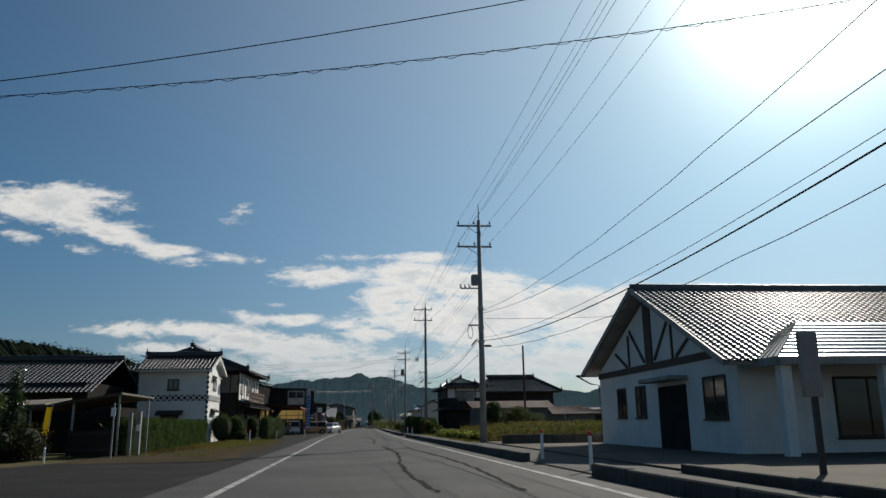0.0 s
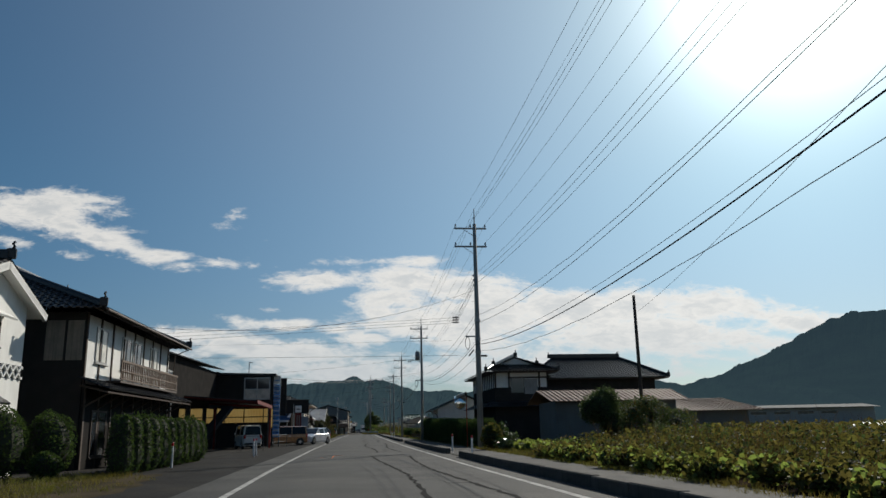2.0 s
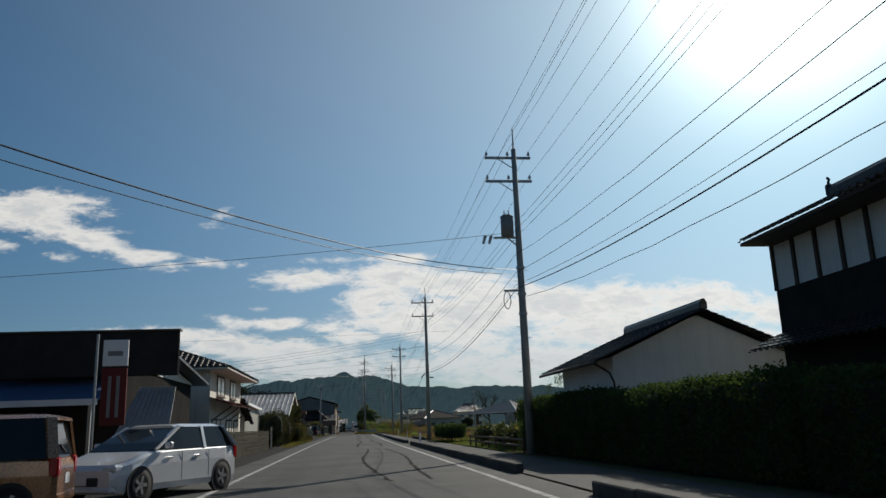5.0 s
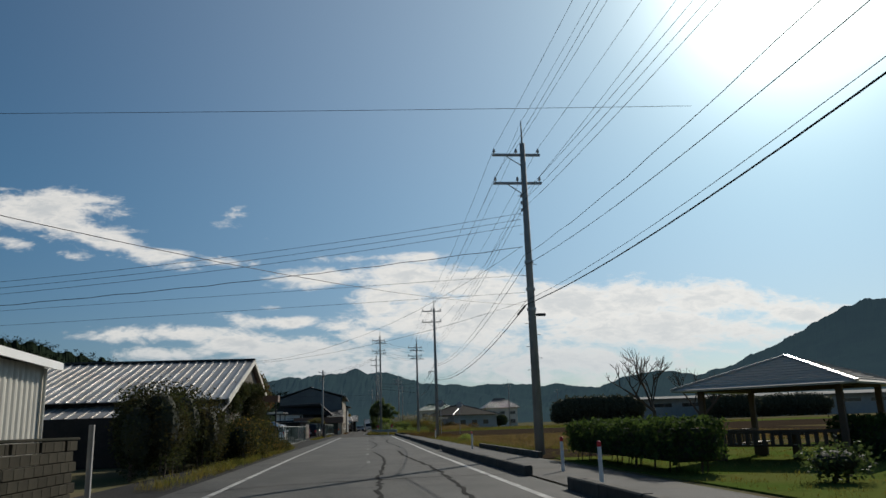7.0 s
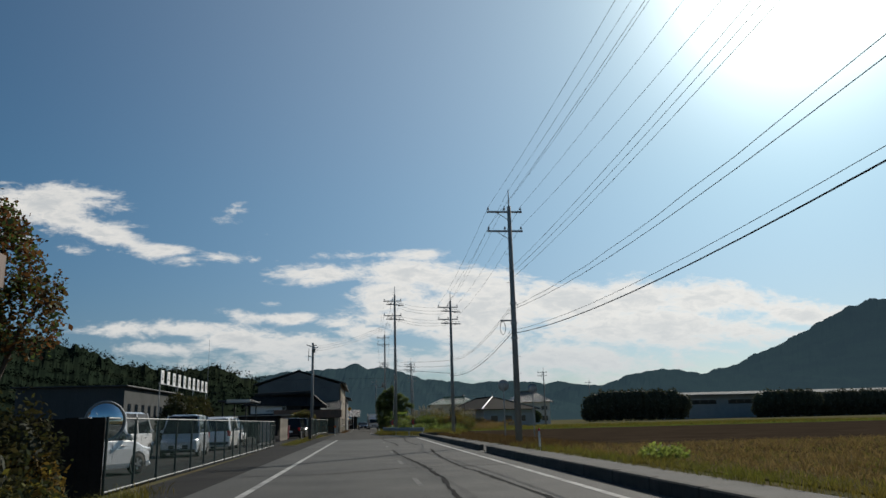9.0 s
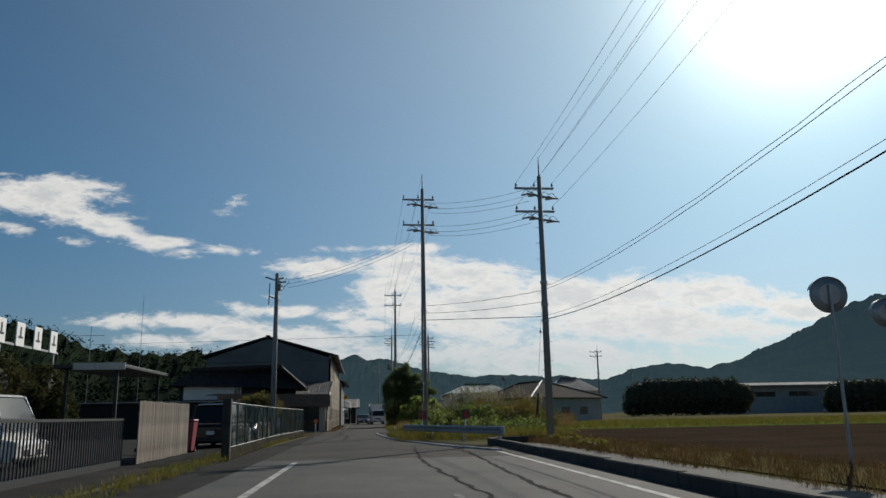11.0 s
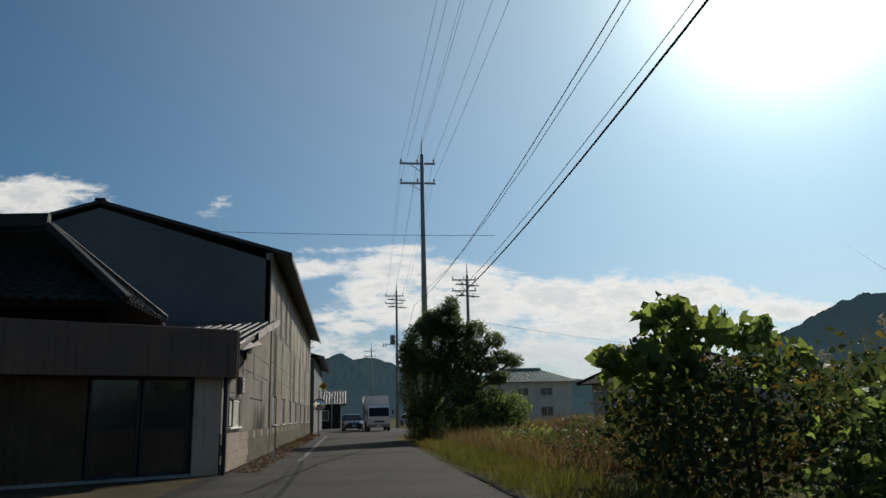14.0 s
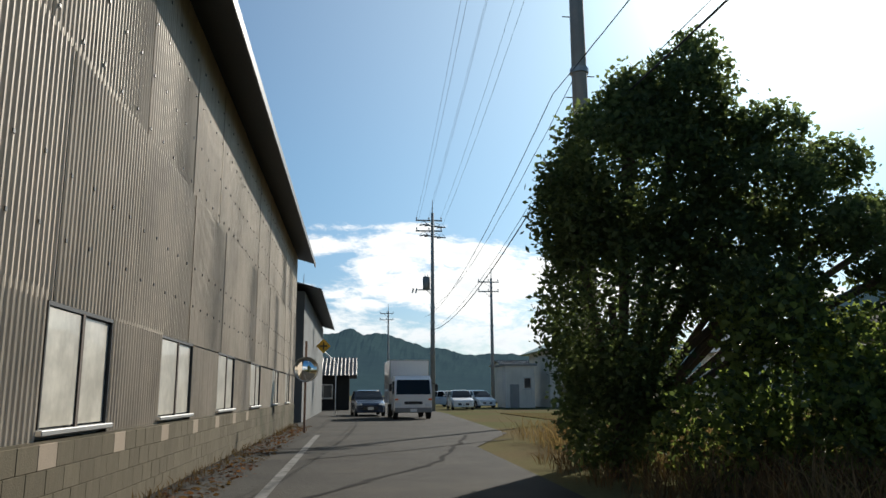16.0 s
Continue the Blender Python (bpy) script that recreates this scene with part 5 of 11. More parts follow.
def storehouse():
    h = thing("storehouse", (0, 0, 0), "white plastered storehouse with black lattice tile bands and tiled roof", "storehouse")
    x0, x1, y0, y1, eave, top = -16.0, -11.0, 58.7, 63.4, 5.5, 6.34
    ym = (y0 + y1) / 2
    part("wall", Shape().prism([(y0, 0), (y1, 0), (y1, eave - 0.1), (ym, top - 0.15), (y0, eave - 0.1)], "x", x0, x1), PLASTER, h)
    e = 0.75
    for ya, s in ((y0 - e, 1), (y1 + e, -1)):
        part("roof_slope", Shape().tiles((x0 - 0.12, ya, eave - 0.28) if s > 0 else (x1 + 0.38, ya, eave - 0.28), (x1 + 0.38, ya, eave - 0.28) if s > 0 else (x0 - 0.12, ya, eave - 0.28),
                                         (x0 - 0.12, ym, top + 0.1) if s > 0 else (x1 + 0.38, ym, top + 0.1), (x1 + 0.38, ym, top + 0.1) if s > 0 else (x0 - 0.12, ym, top + 0.1)), KAWARA, h)
    part("verge_board", Shape().bar((x1 + 0.30, y0 - e, eave - 0.42), (x1 + 0.30, ym, top - 0.06), 0.12, 0.24).bar((x1 + 0.30, ym, top - 0.06), (x1 + 0.30, y1 + e, eave - 0.42), 0.12, 0.24), PLASTER, h)
    part("soffit", Shape().slab([(x0 - 0.1, y0 - e, eave - 0.34), (x1 + 0.36, y0 - e, eave - 0.34), (x1 + 0.36, ym, top + 0.02), (x0 - 0.1, ym, top + 0.02)], 0.12)
         .slab([(x0 - 0.1, y1 + e, eave - 0.34), (x1 + 0.36, y1 + e, eave - 0.34), (x1 + 0.36, ym, top + 0.02), (x0 - 0.1, ym, top + 0.02)], 0.12), PLASTER, h)
    ridge_cap(h, (x0 - 0.08, ym, top + 0.1), (x1 + 0.3, ym, top + 0.1))
    lattice(h, "-y", x0, x1, 2.98, 3.4, y0)
    lattice(h, "-y", x0, x1, 0.25, 1.66, y0, 0.47)
    lattice(h, "+x", y0, y1, 2.98, 3.4, x1)
    lattice(h, "+x", y0, y1, 0.9, 1.66, x1, 0.4)
    for z in np.arange(1.7, 5.0, 0.36):
        for (bx, by) in ((x1, y0), (x0, y0)):
            part("corner_tile", Shape().box(bx - 0.14, bx + 0.03, by - 0.03, by + 0.14, z, z + 0.19, 0.02), KAWARA, h)
    window(h, "-y", -13.92, -13.1, 3.75, 4.55, y0, TIMBER, GLASS, 2)
    window(h, "-y", -14.3, -13.0, 1.7, 1.95, y0, TIMBER, GLASS, 2)
    part("window_hood", Shape().slab([(-14.6, y0 - 0.45, 2.0), (-12.7, y0 - 0.45, 2.0), (-12.7, y0, 2.3), (-14.6, y0, 2.3)], 0.08), KAWARA, h)
    window(h, "+x", 60.4, 61.6, 3.85, 4.6, x1, TIMBER, CLOUDGLASS, 2)
    part("window_hood", Shape().slab([(x1 + 0.4, 60.1, 4.75), (x1 + 0.4, 61.9, 4.75), (x1, 61.9, 4.95), (x1, 60.1, 4.95)], 0.07), PLASTER, h)
    part("window_hood", Shape().slab([(x1 + 0.4, 60.0, 2.2), (x1 + 0.4, 62.0, 2.2), (x1, 62.0, 2.45), (x1, 60.0, 2.45)], 0.07), KAWARA, h)
    return h


storehouse()


# --- long dark roofs and carport behind the first hedge
def dark_house():
    h = thing("farmhouse", (0, 0, 0), "long low farmhouse under a dark tiled roof", "house")
    part("wall", Shape().box(-38, -17.2, 52, 62, 0, 4.0), DARKWALL, h)
    part("roof_slope", Shape().tiles((-39, 50.8, 3.3), (-16.6, 50.8, 3.3), (-38, 57, 5.8), (-16.6, 57, 5.8), 0.3, 0.3), KAWARA, h)
    part("roof_slope", Shape().slab([(-39, 63, 3.3), (-16.6, 63, 3.3), (-16.6, 57, 5.8), (-39, 57, 5.8)], 0.12), KAWARA, h)
    ridge_cap(h, (-38, 57, 5.82), (-16.6, 57, 5.82), finial=False)
    for x in (-34, -30, -26, -22):
        window(h, "-y", x, x + 1.8, 0.8, 2.2, 52, TIMBER, GLASS, 2)
    return h


dark_house()


def carport():
    h = thing("carport", (0, 0, 0), "dark open shed under a thin sloping sheet roof on steel posts", "carport")
    part("roof", Shape().slab([(-12.8, 32.3, 1.84), (-9.15, 32.3, 2.43), (-8.45, 34.4, 2.31), (-12.4, 37.0, 1.9)], 0.05), BROWNMETAL, h)
    part("fascia", Shape().bar((-12.8, 32.27, 1.82), (-9.15, 32.27, 2.41), 0.04, 0.09), WOODBROWN, h)
    part("fascia", Shape().bar((-9.13, 32.3, 2.42), (-8.43, 34.4, 2.30), 0.03, 0.08), VERGEBOARD, h)
    part("rear_roof", Shape().slab([(-16.5, 34.6, 2.0), (-12.9, 34.6, 2.12), (-12.9, 37.5, 2.45), (-16.5, 37.5, 2.32)], 0.06), WEATHERED, h, "weathered pale lean-to roof")
    # Dark back wall added to stand in for shade inside the shed.
    part("shade_backing", Shape().box(-20.5, -10.0, 37.6, 37.75, 0, 2.0), DARKWALL, h)
    part("partition", Shape().box(-10.05, -9.95, 34.8, 37.6, 0, 1.95), DARKWALL, h)
    part("side_wall", Shape().box(-20.5, -20.35, 34.2, 38.2, 0, 2.0), DARKWALL, h)
    part("shelf", Shape().box(-12.0, -9.6, 37.4, 37.9, 1.35, 1.4).box(-12.0, -9.6, 37.4, 37.9, 0.7, 0.75), WOODBROWN, h)
    part("prop", Shape().bar((-10.9, 35.4, 1.25), (-10.2, 35.0, 0.85), 0.05, 0.05), VERGEBOARD, h)
    for x, y, z in ((-12.6, 32.5, 1.82), (-9.25, 32.5, 2.36), (-8.62, 34.3, 2.26), (-11.0, 32.5, 2.08)):
        part("post", Shape().box(x - 0.04, x + 0.04, y - 0.04, y + 0.04, 0, z, 0.01), STEEL, h)
    return h


carport()
g1 = thing("gate", (0, 0, 0), "low dark panelled gate between slim pale posts", "gate")
for x, y, w, hh in ((-8.8, 30.4, 0.06, 2.0), (-8.62, 31.9, 0.13, 1.65), (-8.42, 32.3, 0.17, 1.7)):
    part("post", Shape().box(x - w / 2, x + w / 2, y, y + w, 0, hh, 0.012), CONCRETE, g1)
for k in range(10):
    part("board", Shape().box(-10.75 + 0.17 * k, -10.585 + 0.17 * k, 31.4, 31.43, 0.08, 1.0, 0.004), DARKWALL, g1)
part("gate_rail", Shape().box(-10.75, -9.04, 31.37, 31.4, 0.25, 0.31).box(-10.75, -9.04, 31.37, 31.4, 0.86, 0.92), DARKSTEEL, g1)
part("letter_plate", Shape().box(-8.88, -8.72, 30.34, 30.38, 1.5, 1.82, 0.01), SIGNWHITE, g1, "white notice plate")
part("notice", Shape().box(-8.49, -8.35, 32.27, 32.29, 0.95, 1.2, 0.005), SIGNWHITE, g1, "small white notice")
bn = thing("banner_flag", (-10.85, 29.6, 0), "faded yellow banner on a thin leaning pole", "banner")
part("pole", Shape().cyl((0, 0, 0), (0.16, 0, 2.0), 0.015, n=6), STEEL, bn)
part("cloth", Shape().slab([(-0.15, 0.02, 0.88), (0.1, 0.0, 0.88), (0.17, 0.0, 1.83), (-0.05, 0.02, 1.85)], 0.006), YELLOWGREEN, bn)
solo("stub_post", Shape().cyl((-9.88, 27.2, 0), (-9.88, 27.2, 0.46), 0.035, 0.03, 8).ball((-9.88, 27.2, 0.46), 0.045, 0.045, 0.04, 8, 4), SIGNWHITE, "short white garden post with a round top", "post")


# --- two-storey house with a balcony
def balcony_house():
    h = thing("balcony_house", (0, 0, 0), "two-storey timber house with white upper panels, wooden balcony and tiled roofs", "house")
    x0, x1, y0, y1 = -19.0, -9.9, 66.0, 78.6
    part("lower_wall", Shape().box(x0, x1, y0 + 0.2, y1, 0, 3.0), DARKWALL, h)
    part("upper_wall", Shape().box(x0 + 0.4, x1 - 0.1, y0 + 0.2, y1 - 0.1, 3.0, 5.55), PLASTER, h)
    ex, ez = x1 + 0.75, 5.62
    xm, zt = -14.5, 7.9
    ya, yb = y0 + 2.6, y1 - 2.6
    part("roof_slope", Shape().tiles((ex, y1 + 0.9, ez), (ex, y0 - 0.8, ez), (xm, yb, zt), (xm, ya, zt)), KAWARA, h)
    part("roof_slope", Shape().tiles((x0 - 0.7, y0 - 0.8, ez), (x0 - 0.7, y1 + 0.9, ez), (xm, ya, zt), (xm, yb, zt)), KAWARA, h)
    part("roof_slope", Shape().tiles((x0 - 0.7, y1 + 0.9, ez), (ex, y1 + 0.9, ez), (xm - 0.05, yb, zt), (xm + 0.05, yb, zt)), KAWARA, h)
    part("roof_slope", Shape().tiles((x0 - 0.7, y0 - 0.8, ez), (ex, y0 - 0.8, ez), (xm - 0.05, ya, zt), (xm + 0.05, ya, zt)), KAWARA, h)
    part("soffit", Shape().slab([(ex - 0.05, y0 - 0.55, ez - 0.08), (ex - 0.05, y1 + 0.8, ez - 0.08), (x1 - 0.1, y1 + 0.8, ez + 0.3), (x1 - 0.1, y0 - 0.55, ez + 0.3)], 0.06), TIMBER, h)
    # Shade on this end is put into its charred cladding and greyed panels.
    part("shaded_end_wall", Shape().box(x0 + 0.3, x1 - 0.12, y0 + 0.12, y0 + 0.2, 0, 5.6), DARKWALL, h)
    for xa, xb in ((x1 - 1.5, x1 - 0.85), (x1 - 0.75, x1 - 0.18)):
        part("shaded_end_panel", Shape().box(xa, xb, y0 + 0.1, y0 + 0.125, 3.85, 5.3, 0.005), WEATHERED, h)
    ridge_cap(h, (xm, ya, zt), (xm, yb, zt))
    ridge_cap(h, (xm + 0.3, yb + 0.3, zt - 0.25), (ex - 0.1, y1 + 0.8, ez + 0.05), 0.22, 0.16)
    ridge_cap(h, (xm + 0.3, ya - 0.3, zt - 0.25), (ex - 0.1, y0 - 0.7, ez + 0.05), 0.22, 0.16)
    # lean-to roof over the ground floor
    part("lower_roof", Shape().tiles((x1 + 1.0, y1 + 0.7, 2.78), (x1 + 1.0, y0 - 0.4, 2.78), (x1 - 0.1, y1 + 0.7, 3.2), (x1 - 0.1, y0 - 0.4, 3.2)), KAWARA, h)
    part("lower_soffit", Shape().slab([(x1 + 0.97, y0 - 0.35, 2.7), (x1 + 0.97, y1 + 0.65, 2.7), (x1, y1 + 0.65, 2.95), (x1, y0 - 0.35, 2.95)], 0.06), TIMBER, h)
    for y in np.arange(y0 + 0.2, y1, 1.5):
        part("post", Shape().box(x1 - 0.1, x1 - 0.06, y - 0.06, y + 0.06, 3.0, 5.6), TIMBER, h)
        part("post", Shape().box(x1, x1 + 0.03, y - 0.07, y + 0.07, 0, 2.9), TIMBER, h)
        part("rafter_brace", Shape().bar((x1 + 0.02, y, 2.2), (x1 + 0.85, y, 2.68), 0.06, 0.06), TIMBER, h)
    for y in (67.2, 70.4, 72.0, 74.8):
        window(h, "+x", y, y + 1.3, 3.85, 5.2, x1 - 0.1, ALU, CLOUDGLASS if y in (67.2, 74.8) else GLASS, 2)
    for y in (67.0, 70.5, 74.5):
        window(h, "+x", y, y + 1.7, 0.4, 2.1, x1, TIMBER, GLASS, 2)
    b = part("balcony", Shape().box(x1 - 0.1, x1 + 0.55, 68.4, 77.8, 3.18, 3.26), TIMBER, h, "dark wooden balcony with slatted balustrade")
    part("handrail", Shape().box(x1 + 0.5, x1 + 0.57, 68.4, 77.8, 3.98, 4.06).box(x1 + 0.5, x1 + 0.56, 68.4, 77.8, 3.62, 3.67).box(x1 + 0.5, x1 + 0.56, 68.4, 77.8, 3.3, 3.36), WOODBROWN, b)
    sl = Shape().box(x1 + 0.51, x1 + 0.55, 0, 0.09, 3.3, 4.0).mesh("baluster", WOODBROWN)
    for y in np.arange(68.45, 77.8, 0.27):
        o = new("baluster", sl)
        o.parent, o.location = b, (0, y, 0)
    gutter(h, (ex + 0.05, y0 - 0.6, ez - 0.03), (ex + 0.05, y1 + 0.9, ez - 0.03), [(ex + 0.05, y1 + 0.6, ez - 0.05), (x1 + 0.1, y1 + 0.4, ez - 0.4), (x1 + 0.05, y1 + 0.2, 3.3)])
    return h


balcony_house()


# --- workshop with an upper office over an open bay
def workshop():
    h = thing("workshop", (0, 0, 0), "dark metal-clad car workshop with an upper office over an open bay", "workshop")
    # big shed along the road
    part("shed_roof", Shape().ribbed((-11.0, 80, 5.75), (-11.0, 101, 6.15), (-22, 80, 8.2), (-22, 101, 8.2), 0.45, 0.04, 0.04), DARKSTEEL, h)
    part("shed_wall", Shape().box(-11.6, -11.4, 80, 101, 3.0, 5.85), DARKWALL, h)
    part("shed_end_wall", Shape().box(-22, -11.4, 101, 101.2, 3.1, 6), DARKWALL, h)
    part("bay_partition", Shape().box(-22, -15.1, 104.15, 104.3, 1.98, 3.6), DARKWALL, h)
    part("bay_dado", Shape().box(-22, -7.5, 104.15, 104.3, 0, 1.98), DARKWALL, h)
    part("shed_end_wall", Shape().box(-22, -11.6, 79.8, 80, 0, 5.9), DARKWALL, h)
    for y in (80.2, 85.5, 91, 96.5, 100.8):
        part("column", Shape().box(-11.65, -11.4, y - 0.12, y + 0.12, 0, 3.0, 0.02), DARKSTEEL, h)
    window(h, "+x", 82.0, 85.4, 4.0, 4.9, -11.4, ALU, GLASS, 3)
    # yellow translucent back wall of the bay
    bw = part("bay_back_wall", Shape().wave((-22, 104.4, 0.3), (1, 0, 0), (0, 0, 1), 14.6, 3.2, 0.13, 0.012), YELLOWSHEET, h, "yellow translucent corrugated sheeting lit from behind")
    for x in np.arange(-21, -7.4, 1.6):
        part("stud", Shape().box(x, x + 0.07, 104.2, 104.3, 0, 3.4), DARKSTEEL, bw)
    part("bay_dado", Shape().box(-22, -7.3, 104.0, 104.15, 0, 1.55), DARKWALL, h, "dark boarded lower wall of the bay")
    part("girt", Shape().box(-22, -7.4, 104.22, 104.3, 1.2, 1.28).box(-22, -7.4, 104.22, 104.3, 2.4, 2.48), DARKSTEEL, bw)
    # office box
    x0, x1, y0, y1 = -11.4, -7.05, 100.2, 104.0
    part("office_body", Shape().box(x0, x1, y0, y1, 3.1, 5.6), DARKWALL, h)
    part("office_roof", Shape().slab([(x0 - 0.1, y0 - 0.35, 5.85), (x1 + 0.3, y0 - 0.35, 5.72), (x1 + 0.3, y1 + 0.3, 5.72), (x0 - 0.1, y1 + 0.3, 5.85)], 0.16), DARKSTEEL, h)
    window(h, "-y", -9.25, -7.2, 3.75, 5.45, y0, ALU, GLASS, 2, 0.06)
    part("transom", Shape().box(-9.25, -7.2, y0 - 0.07, y0, 4.5, 4.56), ALU, h)
    part("blind", Shape().box(-9.17, -8.26, y0 - 0.045, y0 - 0.03, 3.83, 4.5).box(-8.2, -7.27, y0 - 0.045, y0 - 0.03, 3.83, 4.5), PAPERPANE, h, "pale frosted lower panes")
    window(h, "+x", 100.9, 102.0, 4.2, 5.2, x1, ALU, CLOUDGLASS, 2)
    part("canopy", Shape().slab([(-6.8, 88.9, 3.22), (-6.8, 97.5, 3.12), (-11.4, 97.5, 3.5), (-11.4, 88.9, 3.6)], 0.06), DARKSTEEL, h)
    part("canopy_beam", Shape().bar((-6.76, 88.9, 3.12), (-6.76, 97.55, 3.02), 0.1, 0.24), REDMETAL, h, "red painted steel beam")
    for k in range(5):
        y = 89.0 + 1.95 * k
        part("canopy_rafter", Shape().bar((-6.8, y, 3.14), (-11.4, y, 3.52), 0.07, 0.14), REDMETAL, h, "red painted steel rafter")
    part("canopy_beam", Shape().bar((-6.8, 97.5, 3.0), (-11.4, 97.5, 3.38), 0.08, 0.2), REDMETAL, h, "red painted steel beam")
    for x, y in ((-6.82, 97.4), (-7.25, 100.1), (-10.9, 97.3), (-7.25, 103.8)):
        part("column", Shape().box(x - 0.07, x + 0.07, y - 0.07, y + 0.07, 0, 3.0, 0.01), REDMETAL if y < 98 else DARKSTEEL, h)
    part("stair", Shape().bar((-12.0, 96.5, 0.2), (-10.3, 99.5, 3.1), 0.9, 0.25), DARKSTEEL, h)
    part("roof_lamp", Shape().cyl((-9.3, 102.9, 5.8), (-9.3, 102.9, 6.9), 0.03, n=6).bar((-9.3, 102.9, 6.9), (-9.0, 102.7, 6.85), 0.1, 0.06), DARKSTEEL, h)
    return h


workshop()
ss = thing("sign_tower", (0.12, 0, 0), "tall blue signboard of stacked lettered plates beside the workshop", "sign")
part("post", Shape().box(-7.16, -7.08, 101.05, 101.15, 0, 5.6).box(-6.68, -6.6, 101.05, 101.15, 0, 5.6), DARKSTEEL, ss)
part("header_plate", Shape().box(-7.14, -6.62, 100.98, 101.05, 5.0, 5.62, 0.01), SIGNWHITE, ss, "white header plate")
part("emblem", Shape().box(-7.05, -6.7, 100.97, 100.98, 5.2, 5.28), SIGNBLUE, ss)
for k in range(11):
    z = 4.76 - k * 0.385
    pl = part("letter_plate", Shape().prism([(100.98, z - 0.17), (100.9, z - 0.1), (100.87, z), (100.9, z + 0.1), (100.98, z + 0.17), (101.05, z + 0.17), (101.05, z - 0.17)], "x", -7.13, -6.63), SIGNBLUE, ss, "bowed blue plate")
    for j in range(4):
        a = -7.09 + 0.112 * j
        part("lettering", Shape().box(a, a + 0.08, 100.862, 100.868, z - 0.04 + 0.02 * ((k + j) % 3), z + 0.06).box(a + 0.02, a + 0.05, 100.862, 100.868, z - 0.08, z + 0.08), SIGNWHITE, pl)
sb = thing("signboard", (0, 0, 0), "dark upright signboard on a bracket", "sign")
part("panel", Shape().box(-6.55, -6.08, 102.0, 102.2, 2.5, 5.45, 0.03), DARKWALL, sb)
part("frame", Shape().box(-6.58, -6.05, 102.02, 102.18, 2.44, 2.5).box(-6.58, -6.05, 102.02, 102.18, 5.45, 5.51), DARKSTEEL, sb)
part("bracket", Shape().box(-7.1, -6.5, 102.1, 102.2, 3.0, 3.1).box(-7.1, -6.5, 102.1, 102.2, 4.9, 5.0), STEEL, sb)


# --- low shop with a blue awning, farther on
def low_shop():
    h = thing("shop", (0, 0, 0), "low dark shop with tiled roof and blue awning", "shop")
    part("wall", Shape().box(-15, -7.0, 118, 128, 0, 3.4), DARKWALL, h)
    part("roof_slope", Shape().tiles((-15.5, 117.2, 3.4), (-6.4, 117.2, 3.4), (-15.5, 121.5, 4.2), (-6.4, 121.5, 4.2)), KAWARA, h)
    part("roof_slope", Shape().slab([(-15.5, 129, 3.4), (-6.4, 129, 3.4), (-6.4, 121.5, 4.2), (-15.5, 121.5, 4.2)], 0.1), KAWARA, h)
    ridge_cap(h, (-15.3, 121.5, 4.2), (-6.5, 121.5, 4.2), finial=False)
    part("gable_wall", Shape().prism([(117.9, 3.3), (128.2, 3.3), (121.5, 4.1)], "x", -7.05, -6.95), PLASTER, h)
    a = part("awning", Shape().slab([(-13.5, 115.6, 2.25), (-7.0, 115.6, 2.25), (-7.0, 117.9, 3.0), (-13.5, 117.9, 3.0)], 0.04), AWNING, h, "blue sheet awning with a white front edge")
    part("front_edge", Shape().box(-13.5, -7.0, 115.54, 115.6, 2.1, 2.27), SIGNWHITE, a)
    window(h, "-y", -12.5, -9.5, 0.4, 2.0, 118, ALU, GLASS, 3)
    part("parapet_board", Shape().box(-10.4, -5.2, 116.9, 117.1, 2.95, 4.25, 0.02), DARKWALL, h, "dark boarded parapet over the shop front")
    part("parapet_cap", Shape().box(-10.45, -5.15, 116.85, 117.15, 4.25, 4.31), TIMBER, h)
    for x in (-13.3, -7.2):
        part("post", Shape().box(x - 0.04, x + 0.04, 115.62, 115.7, 0, 2.2), STEEL, h)
    return h


low_shop()
hg = thing("banner_sign", (-5.95, 113.4, 0), "red and white upright shop sign on a steel post", "sign")
part("post", Shape().cyl((-0.45, 0, 0), (-0.45, 0, 3.75), 0.035, n=8), STEEL, hg)
part("panel", Shape().box(-0.3, 0.3, -0.03, 0.03, 1.5, 2.9, 0.01), REDMETAL, hg)
part("top_panel", Shape().box(-0.3, 0.3, -0.03, 0.03, 2.95, 3.6, 0.01), SIGNWHITE, hg)
part("lettering", Shape().box(-0.18, 0.18, -0.036, -0.03, 3.2, 3.32).box(-0.14, -0.06, -0.036, -0.03, 1.7, 2.7).box(0.06, 0.14, -0.036, -0.03, 1.7, 2.7), SIGNGREY, hg)
ls = thing("leaning_sheet", (0, 0, 0), "pale corrugated sheet leaning beside the shop", "sheet")
part("sheet", Shape().ribbed((-7.0, 115.4, 0.1), (-5.2, 115.4, 0.1), (-6.2, 116.8, 2.6), (-5.2, 116.8, 2.6), 0.2, 0.03, 0.03), METALROOF, ls)


